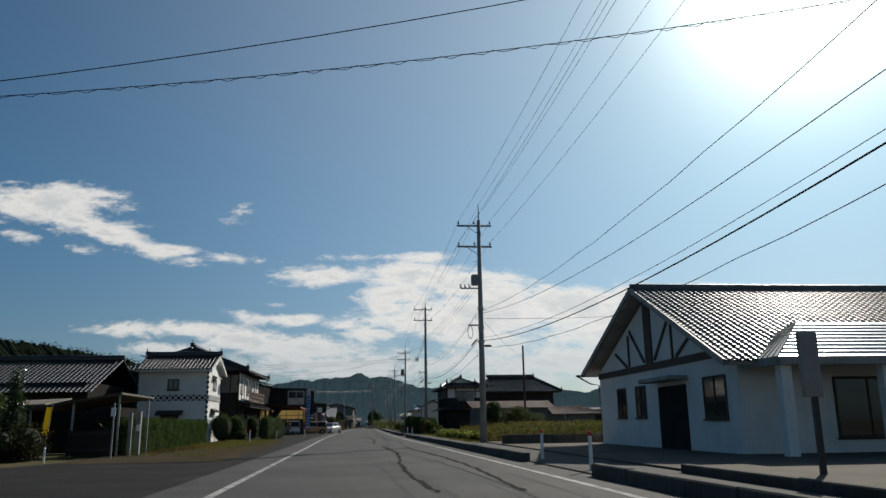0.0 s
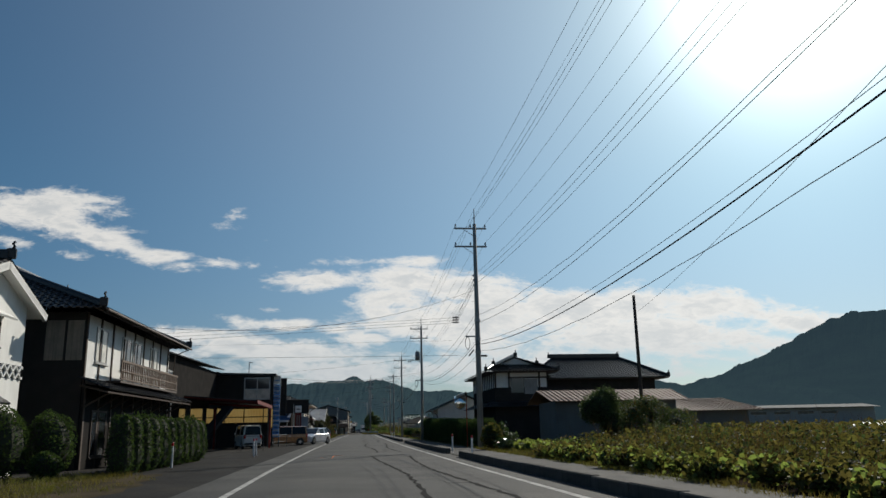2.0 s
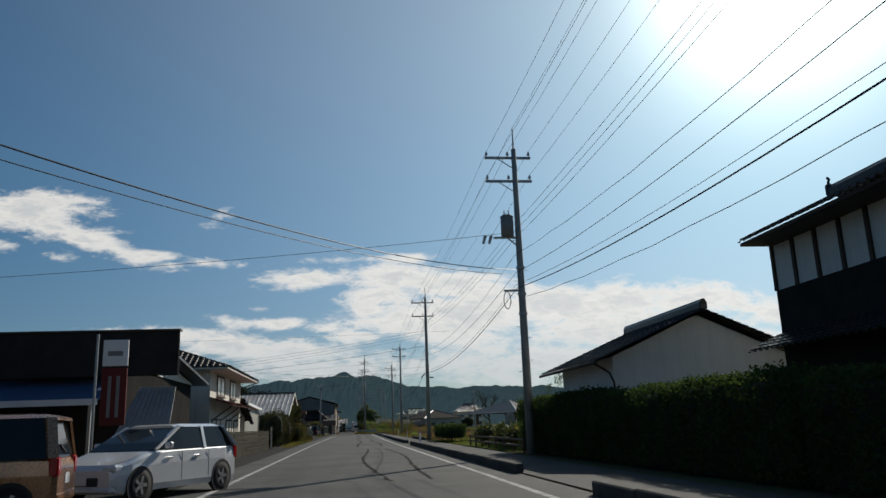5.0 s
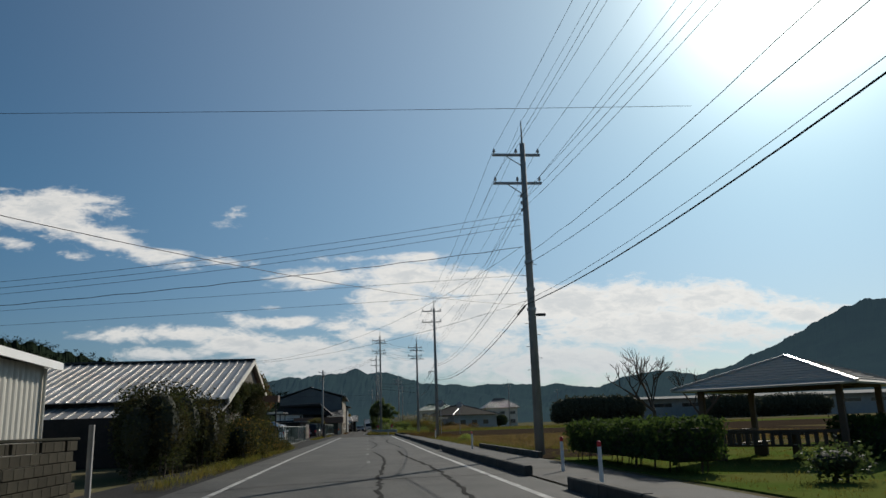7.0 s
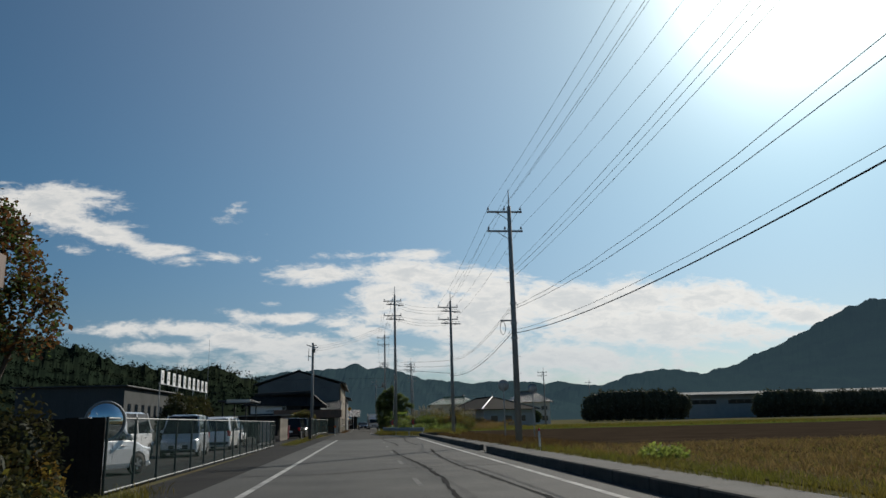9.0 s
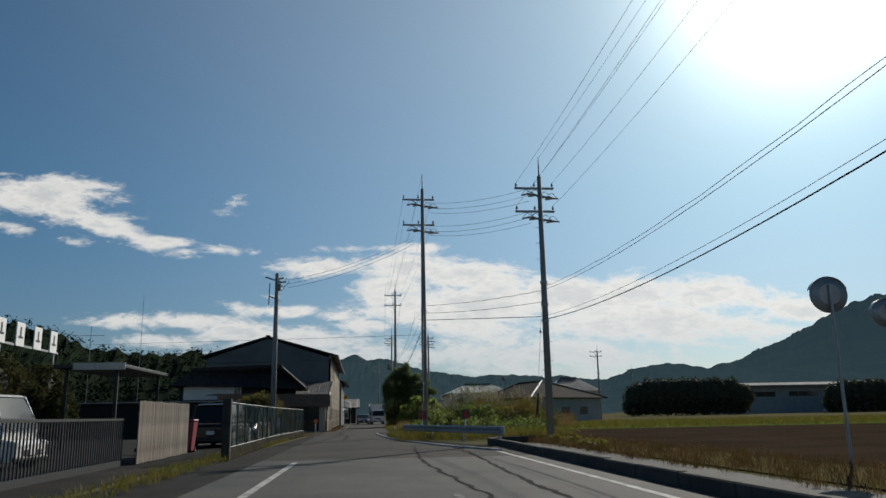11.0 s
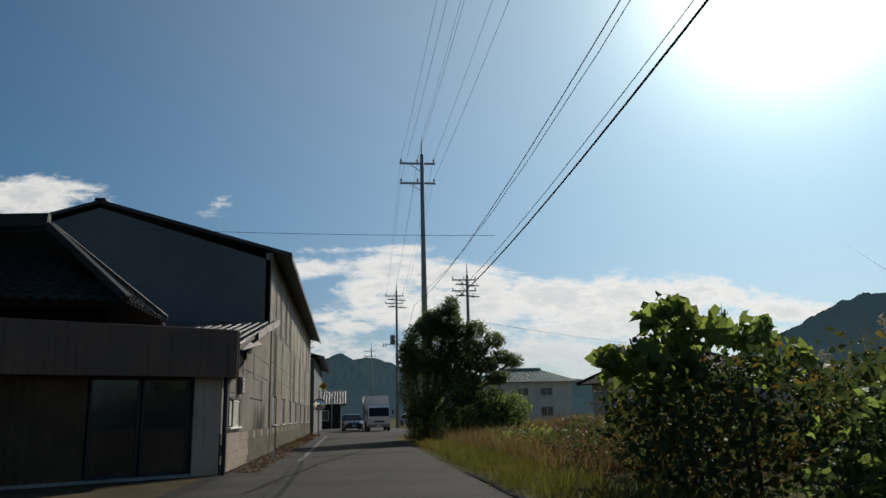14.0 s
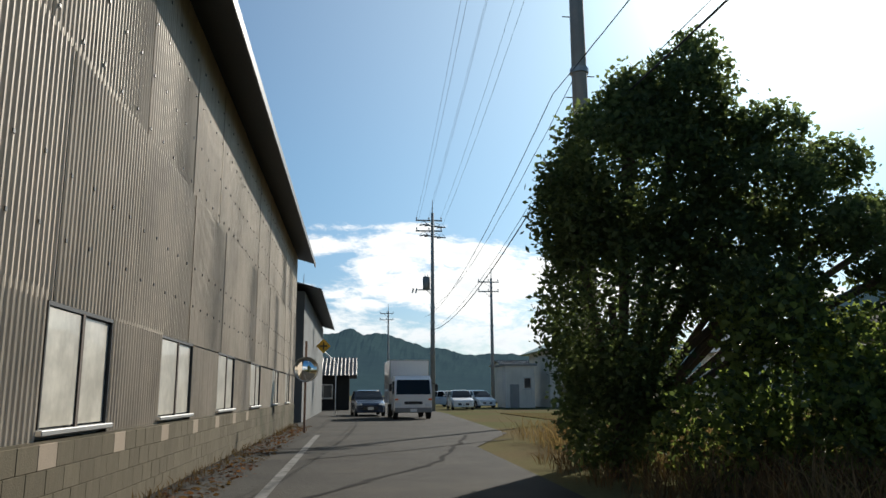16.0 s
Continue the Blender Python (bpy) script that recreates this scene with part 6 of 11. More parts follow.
# --- white two-storey house behind the block wall
def white_house():
    h = thing("white_house", (0, 0, 0), "white rendered two-storey house with dark tiled roof and rusty lean-to", "house")
    x0, x1, y0, y1 = -17.0, -6.6, 130.4, 140.5
    part("wall", Shape().box(x0, x1, y0, y1, 0, 4.55), CREAM, h)
    ez = 4.2
    part("roof_slope", Shape().tiles((x1 + 0.95, y1 + 0.9, ez), (x1 + 0.95, y0 - 0.8, ez), (-11.8, y1 - 3.5, 6.4), (-11.8, y0 + 3.5, 6.4)), KAWARADULL, h)
    part("roof_slope", Shape().tiles((x0 - 0.9, y1 + 0.9, ez), (x1 + 0.95, y1 + 0.9, ez), (-11.85, y1 - 3.5, 6.4), (-11.75, y1 - 3.5, 6.4)), KAWARADULL, h)
    part("roof_slope", Shape().tiles((x1 + 0.95, y0 - 0.8, ez), (x0 - 0.9, y0 - 0.8, ez), (-11.75, y0 + 3.5, 6.4), (-11.85, y0 + 3.5, 6.4)), KAWARADULL, h)
    part("roof_slope", Shape().slab([(x0 - 0.9, y0 - 0.8, ez), (x0 - 0.9, y1 + 0.9, ez), (-11.8, y1 - 3.5, 6.4), (-11.8, y0 + 3.5, 6.4)], 0.1), KAWARADULL, h)
    part("soffit", Shape().box(x0 - 0.85, x1 + 0.9, y0 - 0.75, y1 + 0.85, ez - 0.1, ez - 0.02), CREAM, h)
    lr = part("lower_roof", Shape().ribbed((x1 + 1.0, y1 + 0.3, 2.5), (x1 + 1.0, y0, 2.5), (x1, y1 + 0.3, 2.85), (x1, y0, 2.85), 0.4, 0.03, 0.025), RUSTRED, h, "rusty red sheet lean-to roof")
    for y in np.arange(y0 + 1, y1, 2.4):
        part("bracket", Shape().bar((x1, y, 1.85), (x1 + 0.85, y, 2.45), 0.05, 0.05), DARKSTEEL, lr)
    part("side_tiles", Shape().tiles((x1 + 0.45, y1 + 1.5, 1.85), (x1 - 4, y1 + 1.5, 1.85), (x1 + 0.15, y1 + 0.02, 3.15), (x1 - 4, y1 + 0.02, 3.15)), KAWARADULL, h)
    for k in range(7):
        q = k / 6
        part("verge_tile", Shape().bar((x1 + 0.17 + 0.3 * q, y1 + 0.05 + 1.42 * q, 3.14 - 1.27 * q), (x1 + 0.2 + 0.3 * q, y1 + 0.33 + 1.42 * q, 2.98 - 1.27 * q), 0.2, 0.16, 0.04), KAWARADULL, h)
    for ya, yb in ((132.2, 134.4), (136.3, 138.4)):
        window(h, "+x", ya, yb, 3.0, 4.0, x1, TIMBER, CLOUDGLASS, 2)
    for ya, yb in ((131.0, 133.5), (135.2, 137.2), (138.0, 139.6)):
        window(h, "+x", ya, yb, 0.9, 1.9, x1, TIMBER, CLOUDGLASS, 2)
    part("downpipe", Shape().tube([(x1 + 0.98, y1 + 0.75, ez - 0.05), (x1 + 0.3, y1 + 0.4, ez - 0.32), (x1 + 0.06, y1 + 0.12, ez - 0.5), (x1 + 0.06, y1 + 0.12, 3.0)], 0.04, 6), TIMBER, h)
    return h


white_house()


def block_wall():
    w = thing("garden_wall", (0, 0, 0), "dark mossy concrete block wall with pierced top course", "wall", kind="structure")
    blk = Shape().box(-0.075, 0.075, 0.004, 0.396, 0.004, 0.19, 0.008).mesh("block", BLOCKS_DARK)
    pier = Shape().box(-0.075, 0.075, 0.004, 0.14, 0.004, 0.19, 0.008).mesh("block", BLOCKS_DARK)
    x0, y0, n = -5.75, 124.0, 60
    for r in range(6):
        for k in range(n):
            yy = y0 + 0.4 * k + (0.2 if r % 2 else 0)
            if r == 5 and k % 3 == 1:
                for d in (0, 0.26):
                    o = new("block", pier)
                    o.parent, o.location = w, (x0, yy + d, 0.2 * r)
                continue
            if r < 3 and k < 30:
                continue
            o = new("block", blk)
            o.parent, o.location = w, (x0, yy, 0.2 * r)
    part("footing", Shape().box(x0 - 0.07, x0 + 0.07, y0, y0 + 12.1, 0, 0.6), BLOCKS_DARK, w)
    part("coping", Shape().box(x0 - 0.09, x0 + 0.09, y0, y0 + 24.3, 1.2, 1.26, 0.015), BLOCKS_DARK, w)
    return w


block_wall()
dp = solo("boundary_post", Shape().box(-5.62, -5.52, 148.6, 148.7, 0, 1.5, 0.01), CONCRETE, "slim grey concrete post at the wall's end", "post")


def garage():
    h = thing("garage", (0, 0, 0), "cream ribbed metal garage with a mono-pitch roof", "garage")
    x0, x1, y0, y1 = -14.0, -6.5, 141.6, 148.4
    part("front_wall", Shape().wave((x0, y0 + 6.7, 0), (1, 0, 0), (0, 0, 1), x1 - x0, 2.75, 0.24, 0.022), CREAM_METAL, h)
    part("side_wall", Shape().wave((x1, y0, 0), (0, 1, 0), (0, 0, 1), y1 - y0, 2.7, 0.24, 0.022), CREAM_METAL, h)
    part("roof", Shape().slab([(x0, y0 - 0.2, 3.6), (x1 + 0.25, y0 - 0.2, 2.95), (x1 + 0.25, y1 + 0.2, 2.75), (x0, y1 + 0.2, 3.4)], 0.08), METALROOF, h)
    part("body", Shape().box(x0, x1 - 0.03, y0, y1 - 0.1, 0, 2.65), CREAM_METAL, h)
    part("verge_trim", Shape().bar((x1 + 0.26, y0 - 0.25, 2.9), (x1 + 0.26, y1 + 0.22, 2.7), 0.05, 0.16), SIGNWHITE, h)
    part("downpipe", Shape().cyl((x1 + 0.06, y1 - 0.1, 0), (x1 + 0.06, y1 - 0.1, 2.65), 0.035, n=8), CREAM_METAL, h)
    return h


garage()


def barn():
    h = thing("barn", (0, 0, 0), "weathered barn with a pale ribbed sheet roof and corrugated gable", "barn")
    x0, x1 = -24.0, -6.0
    ya, ym, yb, ez, zt = 166.2, 174.1, 179.3, 2.65, 4.95
    ez2 = 3.42
    part("roof_slope", Shape().ribbed((x0, ya, ez), (x1 + 0.25, ya, ez), (x0, ym, zt), (x1 + 0.25, ym, zt), 0.42, 0.07, 0.055), METALROOF, h)
    part("roof_slope", Shape().ribbed((x0, yb, ez2), (x1 + 0.25, yb, ez2), (x0, ym, zt), (x1 + 0.25, ym, zt), 0.42, 0.07, 0.055), METALROOF, h)
    part("ridge", Shape().bar((x0, ym, zt + 0.05), (x1 + 0.3, ym, zt + 0.05), 0.4, 0.1, 0.03), DARKSTEEL, h)
    s = Shape()
    n = int((yb - ya - 1.2) / 0.033)
    vs = []
    for i in range(n + 1):
        y = ya + 0.6 + (yb - ya - 1.2) * i / n
        xx = x1 + 0.012 * math.cos(2 * math.pi * y / 0.13)
        vs += [(xx, y, 0), (xx, y, zt - 0.06 - abs(y - ym) * (zt - ez) / (ym - ya))]
    s.add(vs, [(2 * i, 2 * i + 2, 2 * i + 3, 2 * i + 1) for i in range(n)])
    part("gable_wall", s, WEATHERED, h)
    part("front_wall", Shape().box(x0, x1 - 0.03, ya + 0.6, ya + 0.8, 0, 2.7), DARKWALL, h)
    part("verge_board", Shape().bar((x1 + 0.26, ya, ez - 0.1), (x1 + 0.26, ym, zt - 0.08), 0.06, 0.22).bar((x1 + 0.26, ym, zt - 0.08), (x1 + 0.26, yb, ez2 - 0.1), 0.06, 0.22), CREAM_METAL, h)
    part("lean_to_roof", Shape().ribbed((-20, 164.4, 1.95), (-5.8, 164.4, 1.95), (-20, 166.8, 2.5), (-5.8, 166.8, 2.5), 0.5, 0.05, 0.04), METALROOF, h)
    part("lean_to_wall", Shape().box(-20, -8.2, 164.3, 164.4, 0, 1.95), DARKWALL, h)
    part("porch_roof", Shape().box(-5.98, -4.8, 176.82, 177.7, 2.95, 3.02), BROWNMETAL, h, "brown flat porch roof")
    part("porch_fascia", Shape().box(-6.4, -4.76, 176.76, 176.82, 2.8, 3.17), BROWNMETAL, h)
    part("porch_fascia", Shape().box(-4.82, -4.76, 176.82, 177.7, 2.8, 3.17), BROWNMETAL, h)
    part("porch_post", Shape().box(-5.0, -4.92, 177.55, 177.63, 0, 2.96), DARKSTEEL, h)
    window(h, "+x", 169.2, 170.6, 1.0, 2.0, x1, ALU, GLASS, 2)
    return h


barn()


# --- annex and big warehouse along the lane
def warehouse():
    h = thing("warehouse", (0, 0, 0), "large old warehouse clad in weathered corrugated sheet above block footing", "warehouse")
    xw, y0, y1 = -3.72, 283.0, 315.0
    xm, zt, ez = -9.85, 9.0, 7.08
    # side wall facing the lane: sheets round the windows
    wins = [(284.45, 286.2), (288.45, 290.2), (292.3, 294.3), (296.6, 298.6), (301.2, 303.2), (306.2, 308.2), (310.8, 312.6)]
    side = part("side_wall", Shape().box(xw - 0.2, xw - 0.06, y0, y1, 0, 7.1), CONCRETE, h)

    def sheets(z0, z1, off, ragged=0.0):
        y, k = y0, 0
        while y < y1 - 0.1:
            w = min(2.7 + 0.35 * math.sin(1.7 * k + z0), y1 - y)
            za = z0 + ragged * math.sin(2.3 * k)
            part("sheet", Shape().wave((xw + off + 0.004 * (k % 3), y, za), (0, 1, 0.0), (0, 0, 1), w + 0.05, z1 - za, 0.10, 0.014, 6, (1, 0, 0)), CORRUGATED, side)
            y, k = y + w, k + 1

    sheets(2.02, 4.38, 0.0)
    sheets(4.33, 7.14, -0.014)
    edges = [y0] + [v for w in wins for v in w] + [y1]
    for a, b in zip(edges[0::2], edges[1::2]):
        part("sheet", Shape().wave((xw + 0.006, a, 0.70 + 0.07 * math.sin(a * 1.3)), (0, 1, 0), (0, 0, 1), b - a, 1.34, 0.10, 0.014, 6, (1, 0, 0)), CORRUGATED, side)
    for z in (2.6, 3.2, 4.5, 5.2, 5.9, 6.5):
        s = Shape()
        for y in np.arange(y0 + 0.3, y1, 0.6):
            s.box(xw + 0.012, xw + 0.024, y - 0.018, y + 0.018, z - 0.018 + 0.02 * math.sin(5 * y), z + 0.018 + 0.02 * math.sin(5 * y))
        part("screw_line", s, DARKSTEEL, side)["kind"] = "stuff"
    for k, (a, b) in enumerate(wins):
        w = part("window", Shape().box(xw - 0.03, xw + 0.018, a, b, 1.985, 2.02).box(xw - 0.03, xw + 0.018, a, a + 0.025, 0.95, 1.99).box(xw - 0.03, xw + 0.018, b - 0.025, b, 0.95, 1.99), DARKSTEEL, h, "papered sliding window in a thin dark frame")
        m = (a + b) / 2
        part("pane", Shape().box(xw - 0.01, xw + 0.004, a + 0.03, m - 0.02, 0.97, 1.97), PAPERPANE, w)
        part("pane", Shape().box(xw - 0.03, xw - 0.018, m + 0.02, b - 0.03, 0.97, 1.97), PAPERPANE, w)
        part("stile", Shape().box(xw - 0.02, xw + 0.02, m - 0.035, m + 0.03, 0.95, 1.99), TIMBER, w)
        part("sill", Shape().box(xw - 0.03, xw + 0.075, a - 0.05, b + 0.05, 0.90, 0.95, 0.008), ALU, w)
    blk = Shape().box(-0.08, 0.08, 0.002, 0.398, 0.002, 0.208, 0.004).mesh("block", STAINBLOCK)
    foot = part("footing", Shape().box(xw - 0.16, xw + 0.03, 272.6, y1, 0, 0.86), STAINBLOCK, h, "stained concrete block footing")
    pale = Shape().box(-0.08, 0.08, 0.002, 0.398, 0.002, 0.208, 0.004).mesh("block", CREAMBLOCK)
    for r in range(4):
        for k in range(-26, 48):
            o = new("block", pale if k < -15 or (r == 3 and (k * 7) % 5 == 1) else blk)
            o.parent, o.location = foot, (xw - 0.02 + 0.003 * math.sin(7.1 * k + r), 283 + 0.4 * k + (0.2 if r % 2 else 0), 0.21 * r)
    rest = Shape()
    for r in range(4):
        for k in range(48, 79):
            y = 283 + 0.4 * k + (0.2 if r % 2 else 0)
            rest.box(xw - 0.1, xw + 0.06, y + 0.002, y + 0.398, 0.21 * r + 0.002, 0.21 * r + 0.208)
    part("far_masonry", rest, STAINBLOCK, foot)["kind"] = "stuff"
    # gable end
    part("gable_wall", Shape().prism([(-15.6, 0), (xw - 0.05, 0), (xw - 0.05, ez - 0.25), (xm, zt - 0.25), (-15.6, ez - 0.25)], "y", y0, y0 + 0.15), SLATEWALL, h)
    part("gable_wall", Shape().prism([(-15.6, 0), (xw - 0.05, 0), (xw - 0.05, ez - 0.25), (xm, zt - 0.25), (-15.6, ez - 0.25)], "y", y1 - 0.15, y1), SLATEWALL, h)
    ex0, ex1 = -16.3, -3.0
    part("roof_slope", Shape().ribbed((ex1, y0 - 0.06, ez - 0.02), (ex1, y1 + 0.9, ez - 0.02), (xm, y0 - 0.06, zt), (xm, y1 + 0.9, zt), 0.8, 0.05, 0.04, 0.08), DARKSTEEL, h)
    part("roof_slope", Shape().ribbed((ex0, y0 - 0.06, ez - 0.02), (ex0, y1 + 0.9, ez - 0.02), (xm, y0 - 0.06, zt), (xm, y1 + 0.9, zt), 0.8, 0.05, 0.04, 0.08), DARKSTEEL, h)
    part("ridge", Shape().bar((xm, y0 - 0.1, zt + 0.05), (xm, y1 + 0.95, zt + 0.05), 0.4, 0.12, 0.04), DARKSTEEL, h)
    part("fascia", Shape().bar((ex1, y0 - 0.08, ez - 0.14), (ex1, y1 + 0.92, ez - 0.14), 0.04, 0.2), DARKSTEEL, h)
    part("gable_window", Shape().box(-9.5, -8.3, y0 - 0.03, y0, 5.2, 5.9, 0.01), GLASS, h)
    part("downpipe", Shape().cyl((xw + 0.05, 283.1, 0), (xw + 0.05, 283.1, 4.3), 0.045, n=8), CORRUGATED, h)
    # lower front wing: its tiled lean-to roof falls away from the gable
    def wing_top(y):
        return 2.95 + (y - 274.2) * 0.18

    torn = [(272.6, 2.3), (274.22, 2.37), (274.5, 2.46), (274.74, 2.38), (275.0, 2.47), (275.5, 2.4), (276.3, 2.72), (276.55, 2.75), (276.56, 2.93), (277.7, 3.16), (277.73, 3.27), (279.17, 3.6), (282.95, 4.28)]

    def wing_sheet(ya, yb, z0, z1, off, material=CORRUGATED):
        w = Shape().wave((xw + off, ya, 0.0), (0, 1, 0), (0, 0, 1), yb - ya, 1.0, 0.10, 0.014, 6, (1, 0, 0))
        w.v = [(x, y, z0 + 0.012 * math.sin(3.7 * y) if z < 0.5 else (lerp_table(torn, y) if z1 is None else z1)) for x, y, z in w.v]
        part("wing_sheet", w, material, h)

    wing_sheet(272.6, 273.73, 0.75, None, 0.0)
    wing_sheet(273.73, 275.58, 0.75, 0.93, 0.004)
    wing_sheet(273.73, 275.58, 1.67, None, 0.004)
    wing_sheet(275.58, 275.95, 0.75, None, 0.0)
    wing_sheet(275.9, 278.45, 0.74, 2.36, 0.008)
    wing_sheet(278.4, 280.7, 0.76, 2.36, 0.0, SOOTED)
    wing_sheet(280.65, 282.95, 0.78, 2.36, 0.008, SOOTED)
    wing_sheet(275.95, 278.2, 2.33, None, 0.02)
    wing_sheet(278.15, 280.5, 2.33, None, 0.026)
    wing_sheet(280.45, 282.95, 2.33, None, 0.02)
    for z, ya, yb in ((1.74, 277.6, 281), (2.45, 276.3, 282.4), (1.78, 273.9, 275.4), (3.0, 278, 282.4)):
        s = Shape()
        for y in np.arange(ya, yb, 0.31):
            s.box(xw + 0.02, xw + 0.042, y - 0.016, y + 0.016, z - 0.018, z + 0.018)
        part("screw_line", s, DARKSTEEL, h)["kind"] = "stuff"
    ww = part("window", Shape().box(xw - 0.03, xw + 0.03, 273.72, 275.56, 1.63, 1.68).box(xw - 0.03, xw + 0.03, 273.72, 273.76, 0.98, 1.63).box(xw - 0.03, xw + 0.03, 275.52, 275.56, 0.98, 1.63), DARKSTEEL, h, "sliding window with frosted panes and a pale sill")
    part("pane", Shape().box(xw - 0.028, xw - 0.016, 273.78, 274.44, 1.0, 1.6), CLOUDGLASS, ww)
    part("pane", Shape().box(xw - 0.008, xw + 0.004, 274.58, 275.48, 1.02, 1.57), CLOUDGLASS, ww)
    part("stile", Shape().box(xw - 0.03, xw + 0.01, 274.44, 274.56, 0.98, 1.63), TIMBER, ww)
    part("sash", Shape().box(xw - 0.01, xw + 0.02, 274.55, 275.5, 1.57, 1.62).box(xw - 0.01, xw + 0.02, 274.55, 275.5, 0.98, 1.02).box(xw - 0.012, xw + 0.018, 275.475, 275.505, 1.0, 1.6), CREAM_METAL, ww)
    part("sill", Shape().box(xw - 0.03, xw + 0.09, 273.68, 275.6, 0.925, 0.975, 0.01), CREAM_METAL, ww)
    part("wing_body", Shape().prism([(272.7, 0), (282.95, 0), (282.95, 4.3), (272.7, 2.5)], "x", -9.8, xw - 0.05), DARKWALL, h)
    mb = part("meter_box", Shape().box(xw, xw + 0.12, 274.98, 275.42, 1.78, 2.2, 0.015), DARKSTEEL, h, "slatted box under the eave")
    for k in range(4):
        part("slat", Shape().box(xw + 0.12, xw + 0.155, 275.0, 275.4, 1.8 + 0.1 * k, 1.882 + 0.1 * k, 0.008), VERGEBOARD, mb)
    part("wing_roof", Shape().tiles((-9.8, 273.6, wing_top(273.6)), (-3.5, 273.6, wing_top(273.6)), (-9.8, 282.95, wing_top(282.95)), (-3.5, 282.95, wing_top(282.95)), 0.26, 0.26), KAWARA_GREY, h)
    part("wing_roof_deck", Shape().slab([(-9.8, 273.6, wing_top(273.6) - 0.02), (-3.52, 273.6, wing_top(273.6) - 0.02), (-3.52, 282.95, wing_top(282.95) - 0.02), (-9.8, 282.95, wing_top(282.95) - 0.02)], 0.06), TIMBER, h)
    for ya, yb, d in ((276.9, 279.1, 0.0), (279.2, 281.1, 0.02), (281.2, 283.6, -0.01)):
        part("verge_board", Shape().bar((-3.44, ya, wing_top(ya) - 0.02 + d), (-3.44, yb, wing_top(yb) - 0.02 - d), 0.03, 0.2, 0.005), VERGEBOARD, h, "weathered verge board, broken off short")
    part("eave_slab", Shape().slab([(-3.5, 274.3, wing_top(274.3) - 0.16), (-3.42, 277.9, wing_top(277.9) - 0.34), (-3.7, 278.1, wing_top(278) - 0.12), (-3.8, 274.3, wing_top(274.3) - 0.06)], 0.02), TIMBER, h, "thin dark slab hanging under the eave")
    return h


warehouse()


def annex():
    h = thing("annex", (0, 0, 0), "low dark shopfront annex with rusty brown fascia and glass doors", "annex")
    m = pose(-3.35, 272.3, 0, 0, 0, 31)  # it stands askew to the lane
    part("body", Shape().box(-9.5, -0.75, 0.5, 3.2, 0, 2.6, 0, m), DARKWALL, h)
    part("fascia", Shape().box(-9.6, 0.0, 0.0, 0.07, 2.04, 3.07, 0.01, m), BROWNMETAL, h, "rust-streaked brown sheet fascia")
    part("fascia", Shape().bar((-3.36, 272.36, 2.55), (-3.7, 274.2, 2.6), 0.06, 1.0, 0.01), BROWNMETAL, h, "rust-streaked brown sheet fascia")
    for k in range(14):
        y = 272.45 + 0.125 * k
        part("rib", Shape().box(-3.345 - (y - 272.36) * 0.185, -3.315 - (y - 272.36) * 0.185, y, y + 0.03, 2.08, 3.06), BROWNMETAL, h)
    part("soffit", Shape().box(-9.6, 0.0, 0.07, 0.9, 2.1, 2.16, 0, m), TIMBER, h)
    part("canopy_roof", Shape().box(-9.6, 0.0, 0.07, 2.6, 3.0, 3.05, 0, m), BROWNMETAL, h)
    part("front_wall", Shape().box(-9.5, -2.9, 0.42, 0.48, 0, 2.1, 0, m), BROWNDUST, h, "dusty brown boarded shop wall")
    for k in range(2):
        x = -2.86 + 1.02 * k
        d = part("glass_door", Shape().box(x, x + 0.05, 0.42, 0.48, 0.06, 2.04, 0, m).box(x + 0.93, x + 0.98, 0.42, 0.48, 0.06, 2.04, 0, m).box(x, x + 0.98, 0.42, 0.48, 1.98, 2.04, 0, m).box(x, x + 0.98, 0.42, 0.48, 0.95, 1.0, 0, m).box(x, x + 0.98, 0.42, 0.48, 0.06, 0.14, 0, m), DARKSTEEL, h)
        part("pane", Shape().box(x + 0.05, x + 0.93, 0.445, 0.455, 1.0, 1.98, 0, m), GLASS, d)
        part("lower_panel", Shape().box(x + 0.05, x + 0.93, 0.44, 0.46, 0.14, 0.95, 0, m), BROWNDUST, d)
    w = part("window", Shape().box(-8.6, -7.0, 0.38, 0.42, 1.85, 1.9, 0, m).box(-8.6, -7.0, 0.38, 0.42, 0.85, 0.9, 0, m).box(-8.6, -8.55, 0.38, 0.42, 0.9, 1.85, 0, m).box(-7.05, -7.0, 0.38, 0.42, 0.9, 1.85, 0, m).box(-7.85, -7.8, 0.38, 0.42, 0.9, 1.85, 0, m), ALU, h)
    for xa in (-8.55, -7.8):
        part("pane", Shape().box(xa, xa + 0.72, 0.4, 0.41, 0.9, 1.85, 0, m), GLASS, w)
    part("threshold", Shape().box(-7.4, -0.8, 0.25, 0.5, 0, 0.06, 0, m), CONCRETE, h)
    part("corner_sheet", Shape().box(-0.75, -0.15, 0.45, 0.5, 0, 2.1, 0, m), CORRUGATED, h)
    part("corner_post", Shape().cyl((-3.6, 272.5, 0), (-3.6, 272.5, 2.2), 0.05, n=8), DARKSTEEL, h)
    return h


